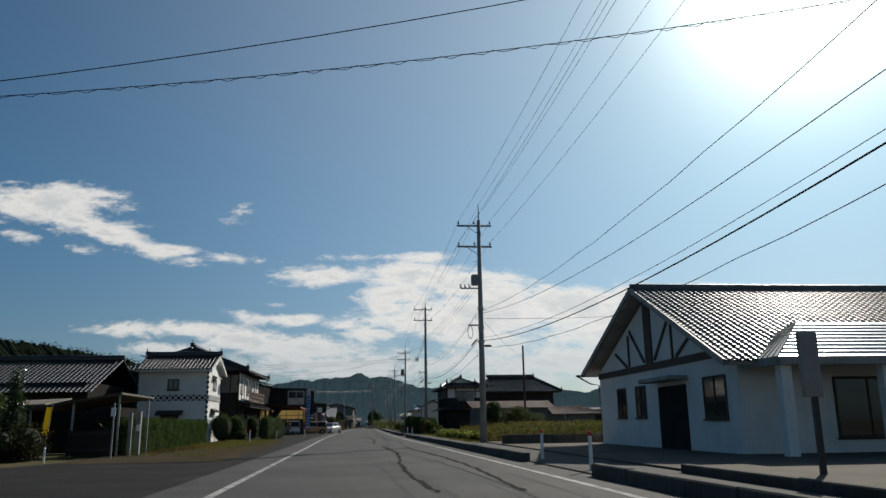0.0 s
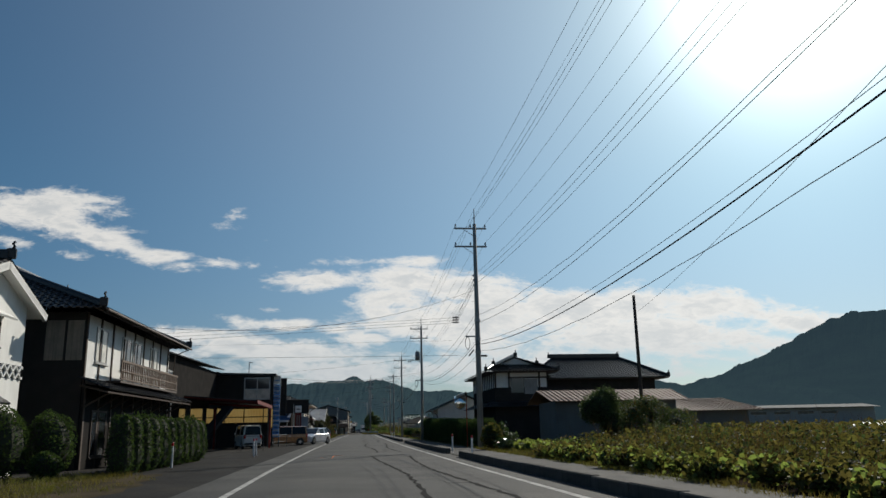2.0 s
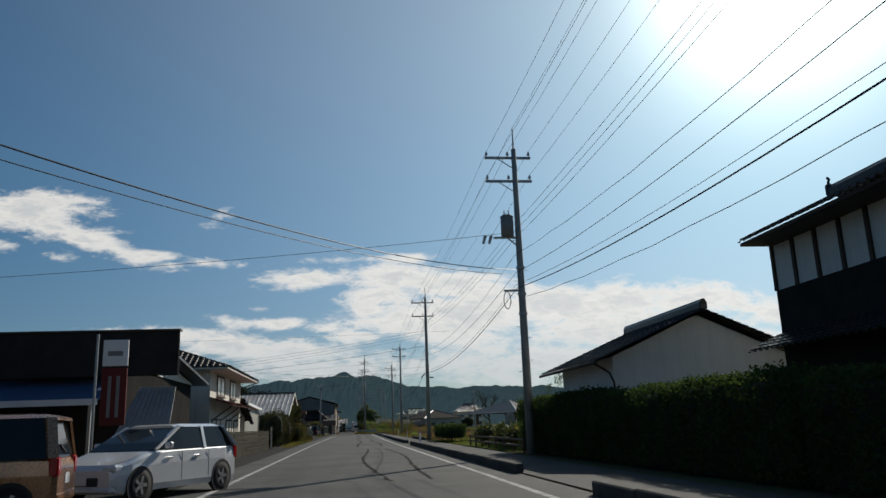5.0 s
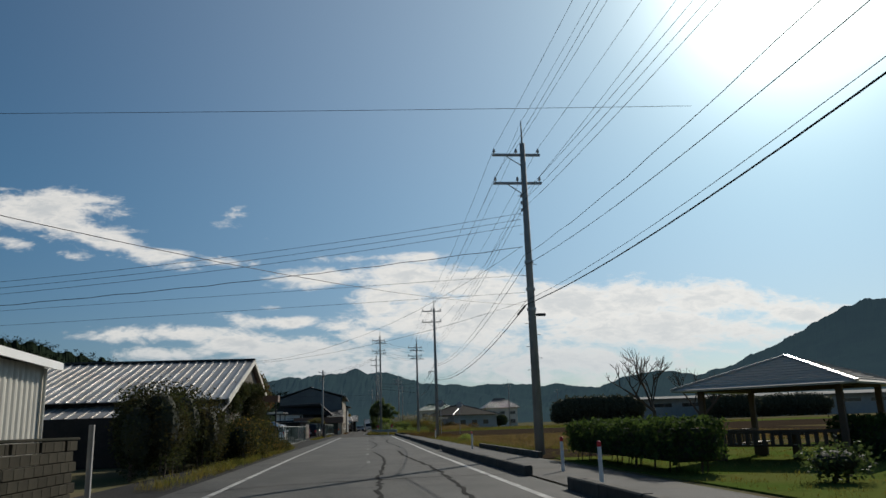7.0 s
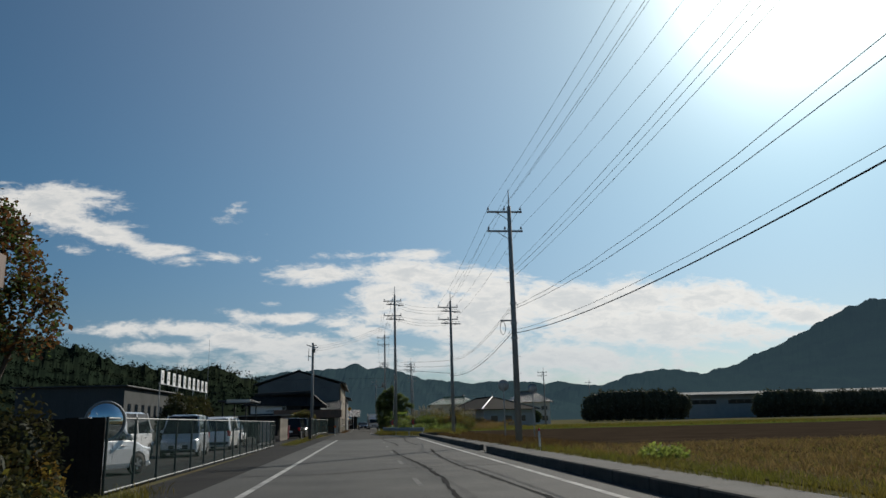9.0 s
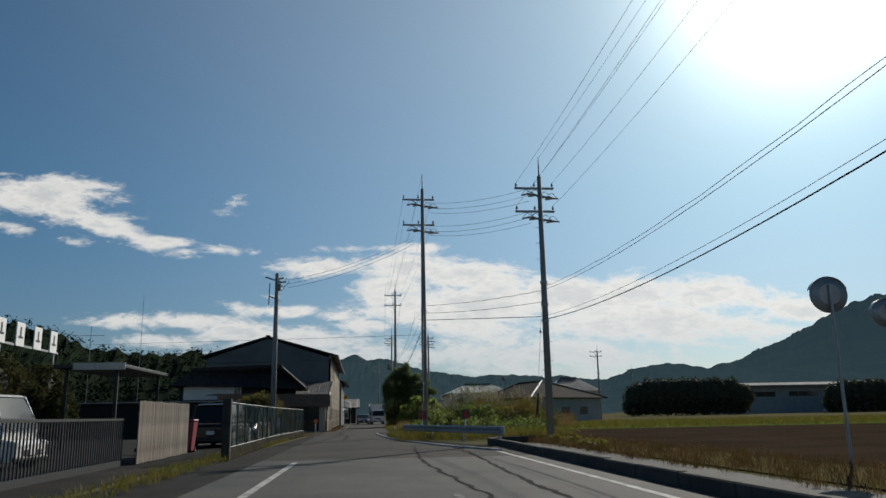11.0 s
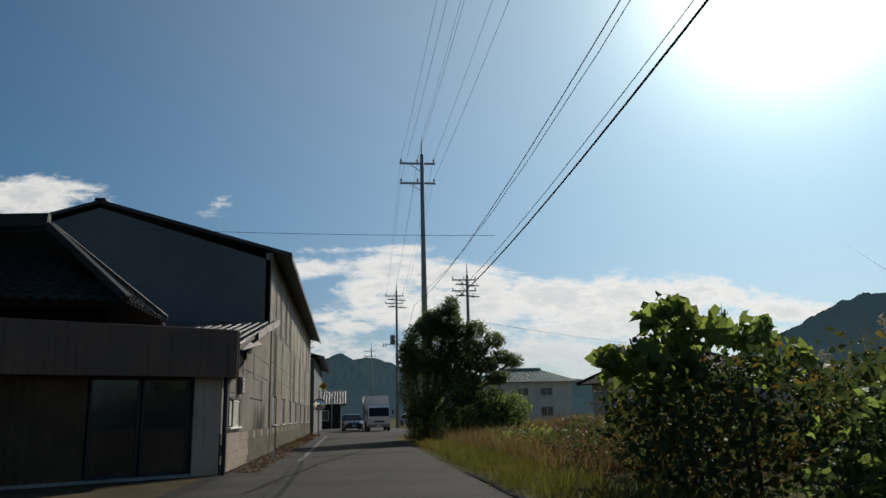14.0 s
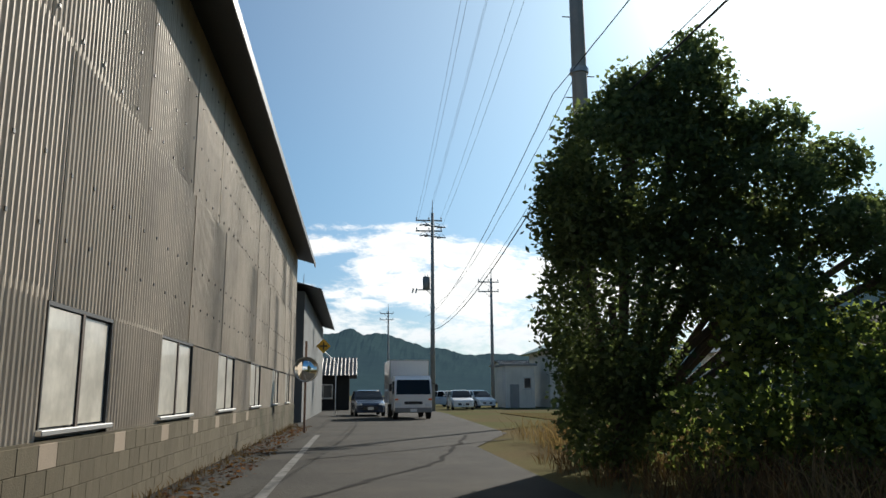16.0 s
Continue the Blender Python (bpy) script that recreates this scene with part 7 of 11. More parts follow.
BROWNDUST = mat("dusty_brown_boards", (0.10, 0.068, 0.042), 0.9, spec=0.1, col2=(0.06, 0.042, 0.028), scale=0.8, amount=0.8, grain=16, grain_amt=0.3, streak=0.4, dirt=(0.14, 0.10, 0.07), dirt_amt=0.3)
annex()
gc = thing("gas_cylinder", tuple(pose(-3.35, 272.3, 0, 0, 0, 31) @ Vector((-4.6, 0.12, 0))), "tall grey gas cylinder standing by the shop wall", "gas cylinder")
part("body", Shape().cyl((0, 0, 0.05), (0, 0, 1.0), 0.18, n=20).cyl((0, 0, 1.0), (0, 0, 1.12), 0.18, 0.08, 20).cyl((0, 0, 0), (0, 0, 0.06), 0.15, n=20), STEEL, gc, smooth=True)
part("collar", Shape().cyl((0, 0, 1.12), (0, 0, 1.26), 0.1, n=14), STEEL, gc)
part("valve", Shape().cyl((0, 0, 1.12), (0, 0, 1.32), 0.025, n=8).bar((-0.06, 0, 1.3), (0.06, 0, 1.3), 0.03, 0.03), DARKSTEEL, gc)


def old_house():
    h = thing("old_house", (0, 0, 0), "old house with a dark tiled hipped roof behind the annex", "house")
    part("wall", Shape().box(-15.2, -8.6, 270.9, 273.2, 0, 3.7).box(-8.6, -6.2, 272.6, 273.3, 2.5, 3.6), DARKWALL, h)
    part("plaster_band", Shape().box(-14.9, -10.4, 270.85, 270.9, 2.7, 3.75), PLASTER, h, "pale plaster under the eave")
    window(h, "-y", -10.9, -10.5, 2.8, 3.5, 270.85, TIMBER, GLASS, 1)
    ra, rb = (-7.34, 271.9, 5.25), (-14.6, 271.9, 5.0)
    E = [(-15.9, 270.1, 3.8), (-5.3, 270.7, 3.45), (-5.3, 274.0, 3.45), (-15.9, 274.0, 3.8)]
    part("roof_slope", Shape().tiles(E[0], E[1], rb, ra), KAWARADULL, h)
    part("roof_slope", Shape().tiles(E[1], E[2], ra, (-7.34, 271.95, 5.25)), KAWARADULL, h)
    part("roof_slope", Shape().slab([E[2], E[3], rb, ra], 0.1), KAWARADULL, h)
    part("roof_slope", Shape().slab([E[3], E[0], rb], 0.1), KAWARADULL, h)
    ridge_cap(h, rb, ra, material=KAWARADULL, finial=False)
    for c in (E[1], E[2]):
        part("hip_ridge", Shape().bar(Vector(ra) + Vector((0, 0, 0.06)), Vector(c) + Vector((0, 0, 0.08)), 0.2, 0.16, 0.03), KAWARADULL, h)
    return h


old_house()
ys = thing("yard_shed", (0, 0, 0), "long low shed with a pale flat roof edge", "shed")
part("body", Shape().box(-24, -10.5, 262, 266, 0, 2.3), DARKWALL, ys)
part("roof", Shape().box(-24.4, -8.8, 261.6, 266.4, 2.32, 2.42, 0.02), METALROOF, ys)


def back_shed():
    h = thing("factory_shed", (0, 0, 0), "tall dark shed at the far end of the warehouse", "shed")
    part("body", Shape().box(-15, -3.5, 317, 338, 0, 5.9), SLATEWALL, h)
    part("roof_slope", Shape().ribbed((-2.7, 316.4, 5.9), (-2.7, 338.5, 5.9), (-9, 316.4, 7.6), (-9, 338.5, 7.6), 0.8, 0.05, 0.04), DARKSTEEL, h)
    part("roof_slope", Shape().ribbed((-15.5, 316.4, 5.9), (-15.5, 338.5, 5.9), (-9, 316.4, 7.6), (-9, 338.5, 7.6), 0.8, 0.05, 0.04), DARKSTEEL, h)
    return h


back_shed()


def lane_house(x0, x1, y0, y1, wall, eave, top, wmat, rmat, label):
    h = thing("house", (0, 0, 0), label, "house", group="houses along the lane")
    ym = (y0 + y1) / 2
    part("wall", Shape().prism([(y0, 0), (y1, 0), (y1, eave), (ym, top - 0.15), (y0, eave)], "x", x0, x1), wmat, h)
    part("roof_slope", Shape().tiles((x0 - 0.6, y0 - 0.7, eave - 0.15), (x1 + 0.6, y0 - 0.7, eave - 0.15), (x0 - 0.6, ym, top), (x1 + 0.6, ym, top), 0.3, 0.3), rmat, h)
    part("roof_slope", Shape().slab([(x0 - 0.6, y1 + 0.7, eave - 0.15), (x1 + 0.6, y1 + 0.7, eave - 0.15), (x1 + 0.6, ym, top), (x0 - 0.6, ym, top)], 0.1), rmat, h)
    n = max(1, int((x1 - x0) / 3))
    for k in range(n):
        xa = x0 + (k + 0.3) * (x1 - x0) / n
        window(h, "-y", xa, xa + 1.5, 0.9, 2.0, y0, ALU, GLASS, 2)
        if eave > 4.5:
            window(h, "-y", xa, xa + 1.5, 3.4, 4.4, y0, ALU, GLASS, 2)
    return h


lane_house(-9.5, -1.6, 343, 349, 0, 2.8, 4.2, DARKWALL, KAWARA_GREY, "small old house with a grey tiled roof by the lane")
lane_house(-12, -5.2, 356, 364, 0, 5.2, 7.2, DARKWALL, KAWARA, "dark two-storey house farther down the lane")
lane_house(-14, -6.5, 378, 388, 0, 5.2, 7.0, CREAM, KAWARA, "pale two-storey house farther down the lane")
lane_house(19.4, 23.2, 388, 395, 0, 5.4, 5.9, CREAM, KAWARA_GREY, "cream house far beyond the verge")


# --- half-timbered office with a tiled roof
def office():
    h = thing("office_building", (0, 0, 0), "single-storey white half-timbered office with a silvery tiled roof", "office")
    x0, x1, ya, ym, yb, ez, zt = 11.55, 34.0, 21.4, 29.4, 37.0, 3.3, 6.2
    ef = 2.72
    part("wall", Shape().prism([(ya + 1.0, 0), (yb - 1.0, 0), (yb - 1.0, 3.3), (ym, zt - 0.35), (ya + 1.0, 3.05)], "x", x0, x1), PLASTER, h)
    part("roof_slope", Shape().tiles((x0 - 0.85, ya, ef), (x1 + 0.5, ya, ef), (x0 - 0.6, ym, zt), (x1 + 0.5, ym, zt), 0.25, 0.25, 0.045, 0.022), KAWARA_GREY, h)
    part("roof_slope", Shape().tiles((x1 + 0.5, yb, ez), (x0 - 0.55, yb, ez), (x1 + 0.5, ym, zt), (x0 - 0.55, ym, zt), 0.25, 0.25, 0.045, 0.022), KAWARA_GREY, h)
    part("soffit", Shape().slab([(x0 - 0.8, ya + 0.05, ef - 0.03), (x1, ya + 0.05, ef - 0.03), (x1, ym, zt - 0.03), (x0 - 0.57, ym, zt - 0.03)], 0.1)
         .slab([(x0 - 0.5, yb - 0.05, ez - 0.03), (x1, yb - 0.05, ez - 0.03), (x1, ym, zt - 0.03), (x0 - 0.5, ym, zt - 0.03)], 0.1), CONCRETE, h)
    ridge_cap(h, (x0 - 0.6, ym, zt - 0.06), (x1, ym, zt - 0.06), 0.26, 0.18, KAWARA_GREY, False)
    part("verge_trim", Shape().bar((x0 - 0.88, ya, ef - 0.05), (x0 - 0.62, ym, zt - 0.05), 0.07, 0.2).bar((x0 - 0.62, ym, zt - 0.05), (x0 - 0.57, yb, ez - 0.05), 0.07, 0.2), SIGNGREY, h)
    t = Shape().box(x0 - 0.06, x0 + 0.02, ya + 1.0, yb - 1.0, 3.0, 3.25).box(x0 - 0.06, x0 + 0.02, ym - 0.35, ym + 0.35, 3.25, 5.75)
    for d in (-1, 1):
        t.bar((x0 - 0.03, ym + d * 2.1, 4.75), (x0 - 0.03, ym + d * 0.55, 3.35), 0.06, 0.11).bar((x0 - 0.03, ym + d * 2.3, 4.6), (x0 - 0.03, ym + d * 2.3, 3.25), 0.06, 0.1)
        t.bar((x0 - 0.03, ym + d * 4.0, 3.95), (x0 - 0.03, ym + d * 2.6, 3.3), 0.06, 0.1)
    part("timber_frame", t, TIMBER, h, "dark timber struts on the gable")
    window(h, "-x", 32.4, 33.5, 1.2, 2.45, x0, TIMBER, GLASS, 2)
    window(h, "-x", 30.1, 31.2, 1.2, 2.45, x0, TIMBER, GLASS, 2)
    window(h, "-x", 23.2, 24.8, 1.1, 2.45, x0, TIMBER, GLASS, 2)
    part("doorway", Shape().box(x0 - 0.05, x0 + 0.02, 26.2, 28.7, 0, 2.3), DARKWALL, h)
    part("canopy", Shape().box(x0 - 0.7, x0, 26.0, 29.0, 2.45, 2.6, 0.02), CONCRETE, h)
    for x in (14.5, 18.5, 23, 27):
        window(h, "-y", x, x + 2.2, 0.5, 2.3, ya + 1.0, TIMBER, GLASS, 2)
    # hipped porch towards the forecourt
    px0, px1, py, pe, ax, ay, az = 11.7, 19.5, 20.3, 2.74, 14.3, 23.6, 4.1
    pr = part("porch_roof", Shape().slab([(px0, py, pe), (px1 + 3, py, pe), (ax + 8, ay, az), (ax, ay, az)], 0.05), PORCHSHEET, h, "pale bright sheet porch roof")
    for k in range(1, 10):
        q = k / 10
        part("seam", Shape().bar((px0 + (ax - px0) * q, py + (ay - py) * q, pe + (az - pe) * q + 0.012), (px1 + 3 - 0.2 * q, py + (ay - py) * q, pe + (az - pe) * q + 0.012), 0.045, 0.03), PORCHSHEET, pr)
    part("porch_hip", Shape().ribbed((px0, ay, pe + 0.02), (px0, py, pe + 0.02), (ax, ay, az), (ax, ay - 0.02, az), 0.3, 0.04, 0.03), METALROOF, h, "ribbed grey hip of the porch roof")
    part("porch_fascia", Shape().box(px0, px1, py - 0.04, py + 0.04, pe - 0.22, pe), CONCRETE, h)
    part("porch_fascia", Shape().box(px0 - 0.04, px0 + 0.04, py + 0.04, ya + 1.0, pe - 0.22, pe), CONCRETE, h)
    for x in (px0 + 0.3, 15.0, 18.5):
        part("porch_column", Shape().box(x - 0.16, x + 0.16, py + 0.2, py + 0.52, 0, pe - 0.1, 0.02), PLASTER, h)
    gutter(h, (x0 - 0.85, yb + 0.03, ez - 0.05), (x1, yb + 0.03, ez - 0.05), [(x0 - 0.8, yb, ez - 0.08), (x0 - 0.3, yb - 0.4, ez - 0.45), (x0 - 0.04, yb - 0.95, ez - 0.55), (x0 - 0.04, yb - 0.95, 0.1)])
    return h


PORCHSHEET = mat("bright_sheet_roof", (0.62, 0.62, 0.61), 0.38, 0.2, col2=(0.5, 0.5, 0.49), scale=0.8, grain=18, grain_amt=0.15)
office()
os_ = thing("pylon_sign", (8.75, 14.0, 0), "grey upright notice board on a dark steel post", "sign")
part("post", Shape().box(-0.05, 0.05, -0.04, 0.04, 0, 1.5), DARKSTEEL, os_)
part("board", Shape().box(-0.21, 0.17, -0.05, 0.05, 1.45, 2.66, 0.02), SIGNGREY, os_)
lw = thing("low_wall", (0, 0, 0), "low rendered planter wall along the forecourt", "wall", kind="structure")
part("wall_run", Shape().box(6.9, 7.09, -20, 16.0, 0, 0.2, 0.02), KERB, lw)
part("wall_run", Shape().box(7.2, 34, 38.3, 38.5, 0, 0.5, 0.02), KERB, lw)


# --- mansion with hip-and-gable roofs
def mansion():
    h = thing("mansion", (0, 0, 0), "large traditional house with white and black walls and layered tiled roofs", "house")
    # front block, gable towards the road side approach
    x0, x1, y0, y1 = 11.0, 15.4, 100.0, 112.0
    part("lower_wall", Shape().box(x0, x1 + 1.6, y0, y1, 0, 4.35), DARKWALL, h)
    part("upper_wall", Shape().box(x0 + 0.05, x1, y0 + 0.05, y1, 4.35, 5.8), PLASTER, h)
    xm, ez, zt = 13.03, 5.65, 6.95
    part("roof_slope", Shape().tiles((x0 - 0.9, y1, ez), (x0 - 0.9, y0 - 0.9, ez), (xm, y1, zt), (xm, y0 + 1.3, zt)), KAWARA, h)
    part("roof_slope", Shape().tiles((x1 + 0.9, y0 - 0.9, ez), (x1 + 0.9, y1, ez), (xm, y0 + 1.3, zt), (xm, y1, zt)), KAWARA, h)
    part("roof_slope", Shape().tiles((x0 - 0.9, y0 - 0.9, ez), (x1 + 0.9, y0 - 0.9, ez), (xm - 1.7, y0 + 1.2, ez + 0.65), (xm + 1.7, y0 + 1.2, ez + 0.65)), KAWARA, h)
    part("gable_wall", Shape().prism([(xm - 2.0, ez + 0.5), (xm + 2.0, ez + 0.5), (xm, zt - 0.1)], "y", y0 + 1.25, y0 + 1.4), PLASTER, h)
    part("soffit", Shape().box(x0 - 0.85, x1 + 0.85, y0 - 0.85, y1, ez - 0.1, ez - 0.02), TIMBER, h)
    ridge_cap(h, (xm, y0 + 1.0, zt), (xm, y1, zt))
    ridge_cap(h, (x0 - 0.8, y0 - 0.8, ez + 0.02), (xm - 1.9, y0 + 1.1, ez + 0.6), 0.2, 0.14)
    ridge_cap(h, (x1 + 0.8, y0 - 0.8, ez + 0.02), (xm + 1.9, y0 + 1.1, ez + 0.6), 0.2, 0.14)
    for y in np.arange(y0 + 0.6, y1, 0.95):
        part("post", Shape().box(x0 - 0.02, x0 + 0.06, y - 0.05, y + 0.05, 4.35, 5.6), TIMBER, h)
    part("shutter", Shape().box(13.5, 14.6, y0 - 0.03, y0 + 0.05, 3.8, 5.05, 0.01), CONCRETE, h)
    part("window_opening", Shape().box(12.35, 13.45, y0 - 0.02, y0 + 0.06, 3.9, 5.1, 0.01), GLASS, h)
    for x in (11.0, 12.15, 14.7):
        part("post", Shape().box(x, x + 0.14, y0 - 0.02, y0 + 0.06, 4.35, 5.6), TIMBER, h)
    part("lintel", Shape().box(12.1, 15.4, y0 - 0.025, y0 + 0.06, 5.1, 5.22), TIMBER, h)
    part("skirt_roof", Shape().tiles((x0 - 1.0, y1, 2.75), (x0 - 1.0, y0 - 1.0, 2.75), (x0, y1, 3.2), (x0, y0, 3.2)), KAWARA, h)
    part("skirt_roof", Shape().tiles((x0 - 1.0, y0 - 1.0, 2.75), (x1 + 2.6, y0 - 1.0, 2.75), (x0, y0, 3.2), (x1 + 2.6, y0, 3.2)), KAWARA, h)
    # main block behind
    a0, a1, b0, b1, e2, t2 = 15.4, 25.7, 102.5, 112.0, 5.15, 7.3
    part("main_wall", Shape().box(a0, a1, b0, b1, 0, 5.4), DARKWALL, h)
    part("main_roof", Shape().tiles((a0 - 0.2, b0 - 1.0, e2), (a1 + 1.0, b0 - 1.0, e2), (17.6, 107.0, t2), (23.9, 107.0, t2)), KAWARA, h)
    part("main_roof", Shape().slab([(a0 - 0.2, b1 + 1.0, e2), (a1 + 1.0, b1 + 1.0, e2), (23.9, 107.0, t2), (17.6, 107.0, t2)], 0.1), KAWARA, h)
    part("main_roof", Shape().tiles((a1 + 1.0, b0 - 1.0, e2), (a1 + 1.0, b1 + 1.0, e2), (23.9, 106.9, t2), (23.9, 107.1, t2)), KAWARA, h)
    ridge_cap(h, (17.5, 107.0, t2), (24.0, 107.0, t2), 0.3, 0.3)
    ridge_cap(h, (24.0, 106.8, t2 - 0.1), (a1 + 0.9, b0 - 0.9, e2 + 0.05), 0.22, 0.16)
    part("main_soffit", Shape().box(a0, a1 + 0.95, b0 - 0.95, b1 + 0.9, e2 - 0.1, e2 - 0.03), TIMBER, h)
    return h


mansion()


def red_sheds():
    h = thing("garden_shed", (0, 0, 0), "grey rendered shed with a reddish ribbed sheet roof", "shed")
    part("wall", Shape().box(13.1, 21.6, 88.6, 93.4, 0, 2.8), SLATEWALL, h)
    part("roof_slope", Shape().ribbed((12.6, 87.9, 2.79), (22.2, 87.9, 2.79), (12.35, 91.0, 3.62), (22.2, 91.0, 3.62), 0.33, 0.05, 0.05), RUSTROOF, h)
    part("roof_slope", Shape().slab([(12.35, 94.1, 2.79), (22.2, 94.1, 2.79), (22.2, 91.0, 3.62), (12.35, 91.0, 3.62)], 0.06), RUSTROOF, h)
    h2 = thing("garden_shed", (0, 0, 0), "lower shed with a reddish ribbed sheet roof", "shed")
    part("wall", Shape().box(22.4, 27.6, 90.2, 95, 0, 2.1), SLATEWALL, h2)
    part("roof_slope", Shape().ribbed((22.3, 89.4, 2.05), (28.4, 89.4, 2.05), (22.3, 92.6, 2.95), (26.8, 92.6, 2.95), 0.33, 0.05, 0.05), RUSTROOF, h2)
    h3 = thing("white_shed", (0, 0, 0), "small white plastered shed with a tiled gable roof", "shed")
    part("wall", Shape().prism([(7.9, 0), (13.6, 0), (13.6, 3.1), (10.76, 4.35), (7.9, 3.1)], "y", 116.3, 122), PLASTER, h3)
    part("roof_slope", Shape().tiles((7.2, 122.5, 2.95), (7.2, 115.7, 2.95), (10.76, 122.5, 4.45), (10.76, 115.7, 4.45)), KAWARA, h3)
    part("roof_slope", Shape().tiles((14.3, 115.7, 2.95), (14.3, 122.5, 2.95), (10.76, 115.7, 4.45), (10.76, 122.5, 4.45)), KAWARA, h3)
    ridge_cap(h3, (10.76, 115.7, 4.45), (10.76, 122.5, 4.45), finial=False)
    gutter(h3, (7.15, 115.7, 2.9), (7.15, 122.5, 2.9), [(7.2, 115.9, 2.86), (7.7, 116.1, 2.6), (7.86, 116.2, 2.3), (7.86, 116.2, 0)])
    return h


red_sheds()


# --- gazebo in the roadside park
PALEROOF = mat("pale_sheet_roof", (0.46, 0.42, 0.37), 0.8, 0.0, spec=0.12, col2=(0.42, 0.385, 0.34), scale=0.9, grain=20, grain_amt=0.15)


def gazebo():
    h = thing("gazebo", (12.25, 152.9, 0), "open timber gazebo with a pale four-sided sheet roof", "gazebo", turn=41)
    r, ez, zt = 2.45, 1.98, 2.88
    c = [(-r, -r), (r, -r), (r, r), (-r, r)]
    for i in range(4):
        a, b = c[i], c[(i + 1) % 4]
        s = Shape().slab([(a[0], a[1], ez), (b[0], b[1], ez), (0, 0, zt)], 0.05)
        battens = []
        for k in range(1, 11):
            t = k / 11
            p0, p1 = Vector((a[0], a[1], ez)).lerp(Vector((0, 0, zt)), t), Vector((b[0], b[1], ez)).lerp(Vector((0, 0, zt)), t)
            battens.append(Shape().bar(p0 + Vector((0, 0, 0.004)), p1 + Vector((0, 0, 0.004)), 0.05, 0.045))
        panel = part("roof_panel", s, PALEROOF, h)
        for s in battens:
            part("batten", s, PALEROOF, panel)
    for i in range(4):
        part("hip_cap", Shape().bar((c[i][0], c[i][1], ez + 0.03), (0, 0, zt + 0.03), 0.1, 0.05), METALROOF, h)
        part("post", Shape().box(c[i][0] * 0.75 - 0.08, c[i][0] * 0.75 + 0.08, c[i][1] * 0.75 - 0.08, c[i][1] * 0.75 + 0.08, 0, 2.15, 0.01), WOODBROWN, h)
    part("beam", Shape().bar((-1.84, -1.84, 2.0), (1.84, -1.84, 2.0), 0.1, 0.16).bar((-1.84, 1.84, 2.0), (1.84, 1.84, 2.0), 0.1, 0.16).bar((-1.84, -1.84, 2.0), (-1.84, 1.84, 2.0), 0.1, 0.16).bar((1.84, -1.84, 2.0), (1.84, 1.84, 2.0), 0.1, 0.16), WOODBROWN, h)
    for sx, ang in ((1, 0), (1, 90), (1, 180)):
        b = part("bench", Shape().box(-1.7, 1.7, 1.35, 1.75, 0.4, 0.45, 0.01).box(-1.7, 1.7, 1.75, 1.8, 0.75, 0.84, 0.01).box(-1.6, -1.5, 1.4, 1.75, 0, 0.4).box(1.5, 1.6, 1.4, 1.75, 0, 0.4), WOODBROWN, h)
        b.matrix_basis = pose(0, 0, 0, 0, 0, ang)
        for k in range(15):
            part("slat", Shape().box(-1.62 + 0.225 * k, -1.52 + 0.225 * k, 1.755, 1.795, 0.45, 0.75), WOODBROWN, b)
    part("table", Shape().box(-0.6, 0.6, -0.4, 0.4, 0.66, 0.72, 0.01).box(-0.1, 0.1, -0.1, 0.1, 0, 0.66), WOODBROWN, h)
    return h


gazebo()


# --- houses and halls beyond the fields
DARKROOF = mat("dull_brown_roof", (0.042, 0.040, 0.036), 0.9, spec=0.05, col2=(0.03, 0.029, 0.027), scale=0.5, grain=5)


def field_house(x, y, w, d, eave, top, label, hip=True, wall=None, roof=None):
    h = thing("field_house", (x, y, 0), label, "house", group="houses beyond the fields")
    part("wall", Shape().box(-w / 2, w / 2, -d / 2, d / 2, 0, eave), wall or CREAM, h)
    i = d * 0.45 if hip else 0
    e = 0.8
    E = [(-w / 2 - e, -d / 2 - e), (w / 2 + e, -d / 2 - e), (w / 2 + e, d / 2 + e), (-w / 2 - e, d / 2 + e)]
    ra, rb = (-w / 2 - e + i, 0, top), (w / 2 + e - i, 0, top)
    part("roof_slope", Shape().tiles((*E[0], eave), (*E[1], eave), ra, rb, 0.45, 0.45), roof or KAWARA_GREY, h)
    part("roof_slope", Shape().slab([(*E[3], eave), (*E[2], eave), rb, ra], 0.1), roof or KAWARA_GREY, h)
    if hip:
        part("roof_slope", Shape().slab([(*E[1], eave), (*E[2], eave), rb], 0.1), roof or KAWARA_GREY, h)
        part("roof_slope", Shape().slab([(*E[3], eave), (*E[0], eave), ra], 0.1), roof or KAWARA_GREY, h)
    part("ridge", Shape().bar(Vector(ra) + Vector((0, 0, 0.1)), Vector(rb) + Vector((0, 0, 0.1)), 0.3, 0.3), roof or KAWARA_GREY, h)
    for k in range(max(2, int(w / 3))):
        xa = -w / 2 + 0.8 + k * 3
        if xa + 1.6 < w / 2:
            window(h, "-y", xa, xa + 1.6, 0.8, 2.0, -d / 2, ALU, GLASS, 2)
            if eave > 4.4:
                window(h, "-y", xa, xa + 1.6, 3.3, 4.3, -d / 2, ALU, GLASS, 2)
    return h
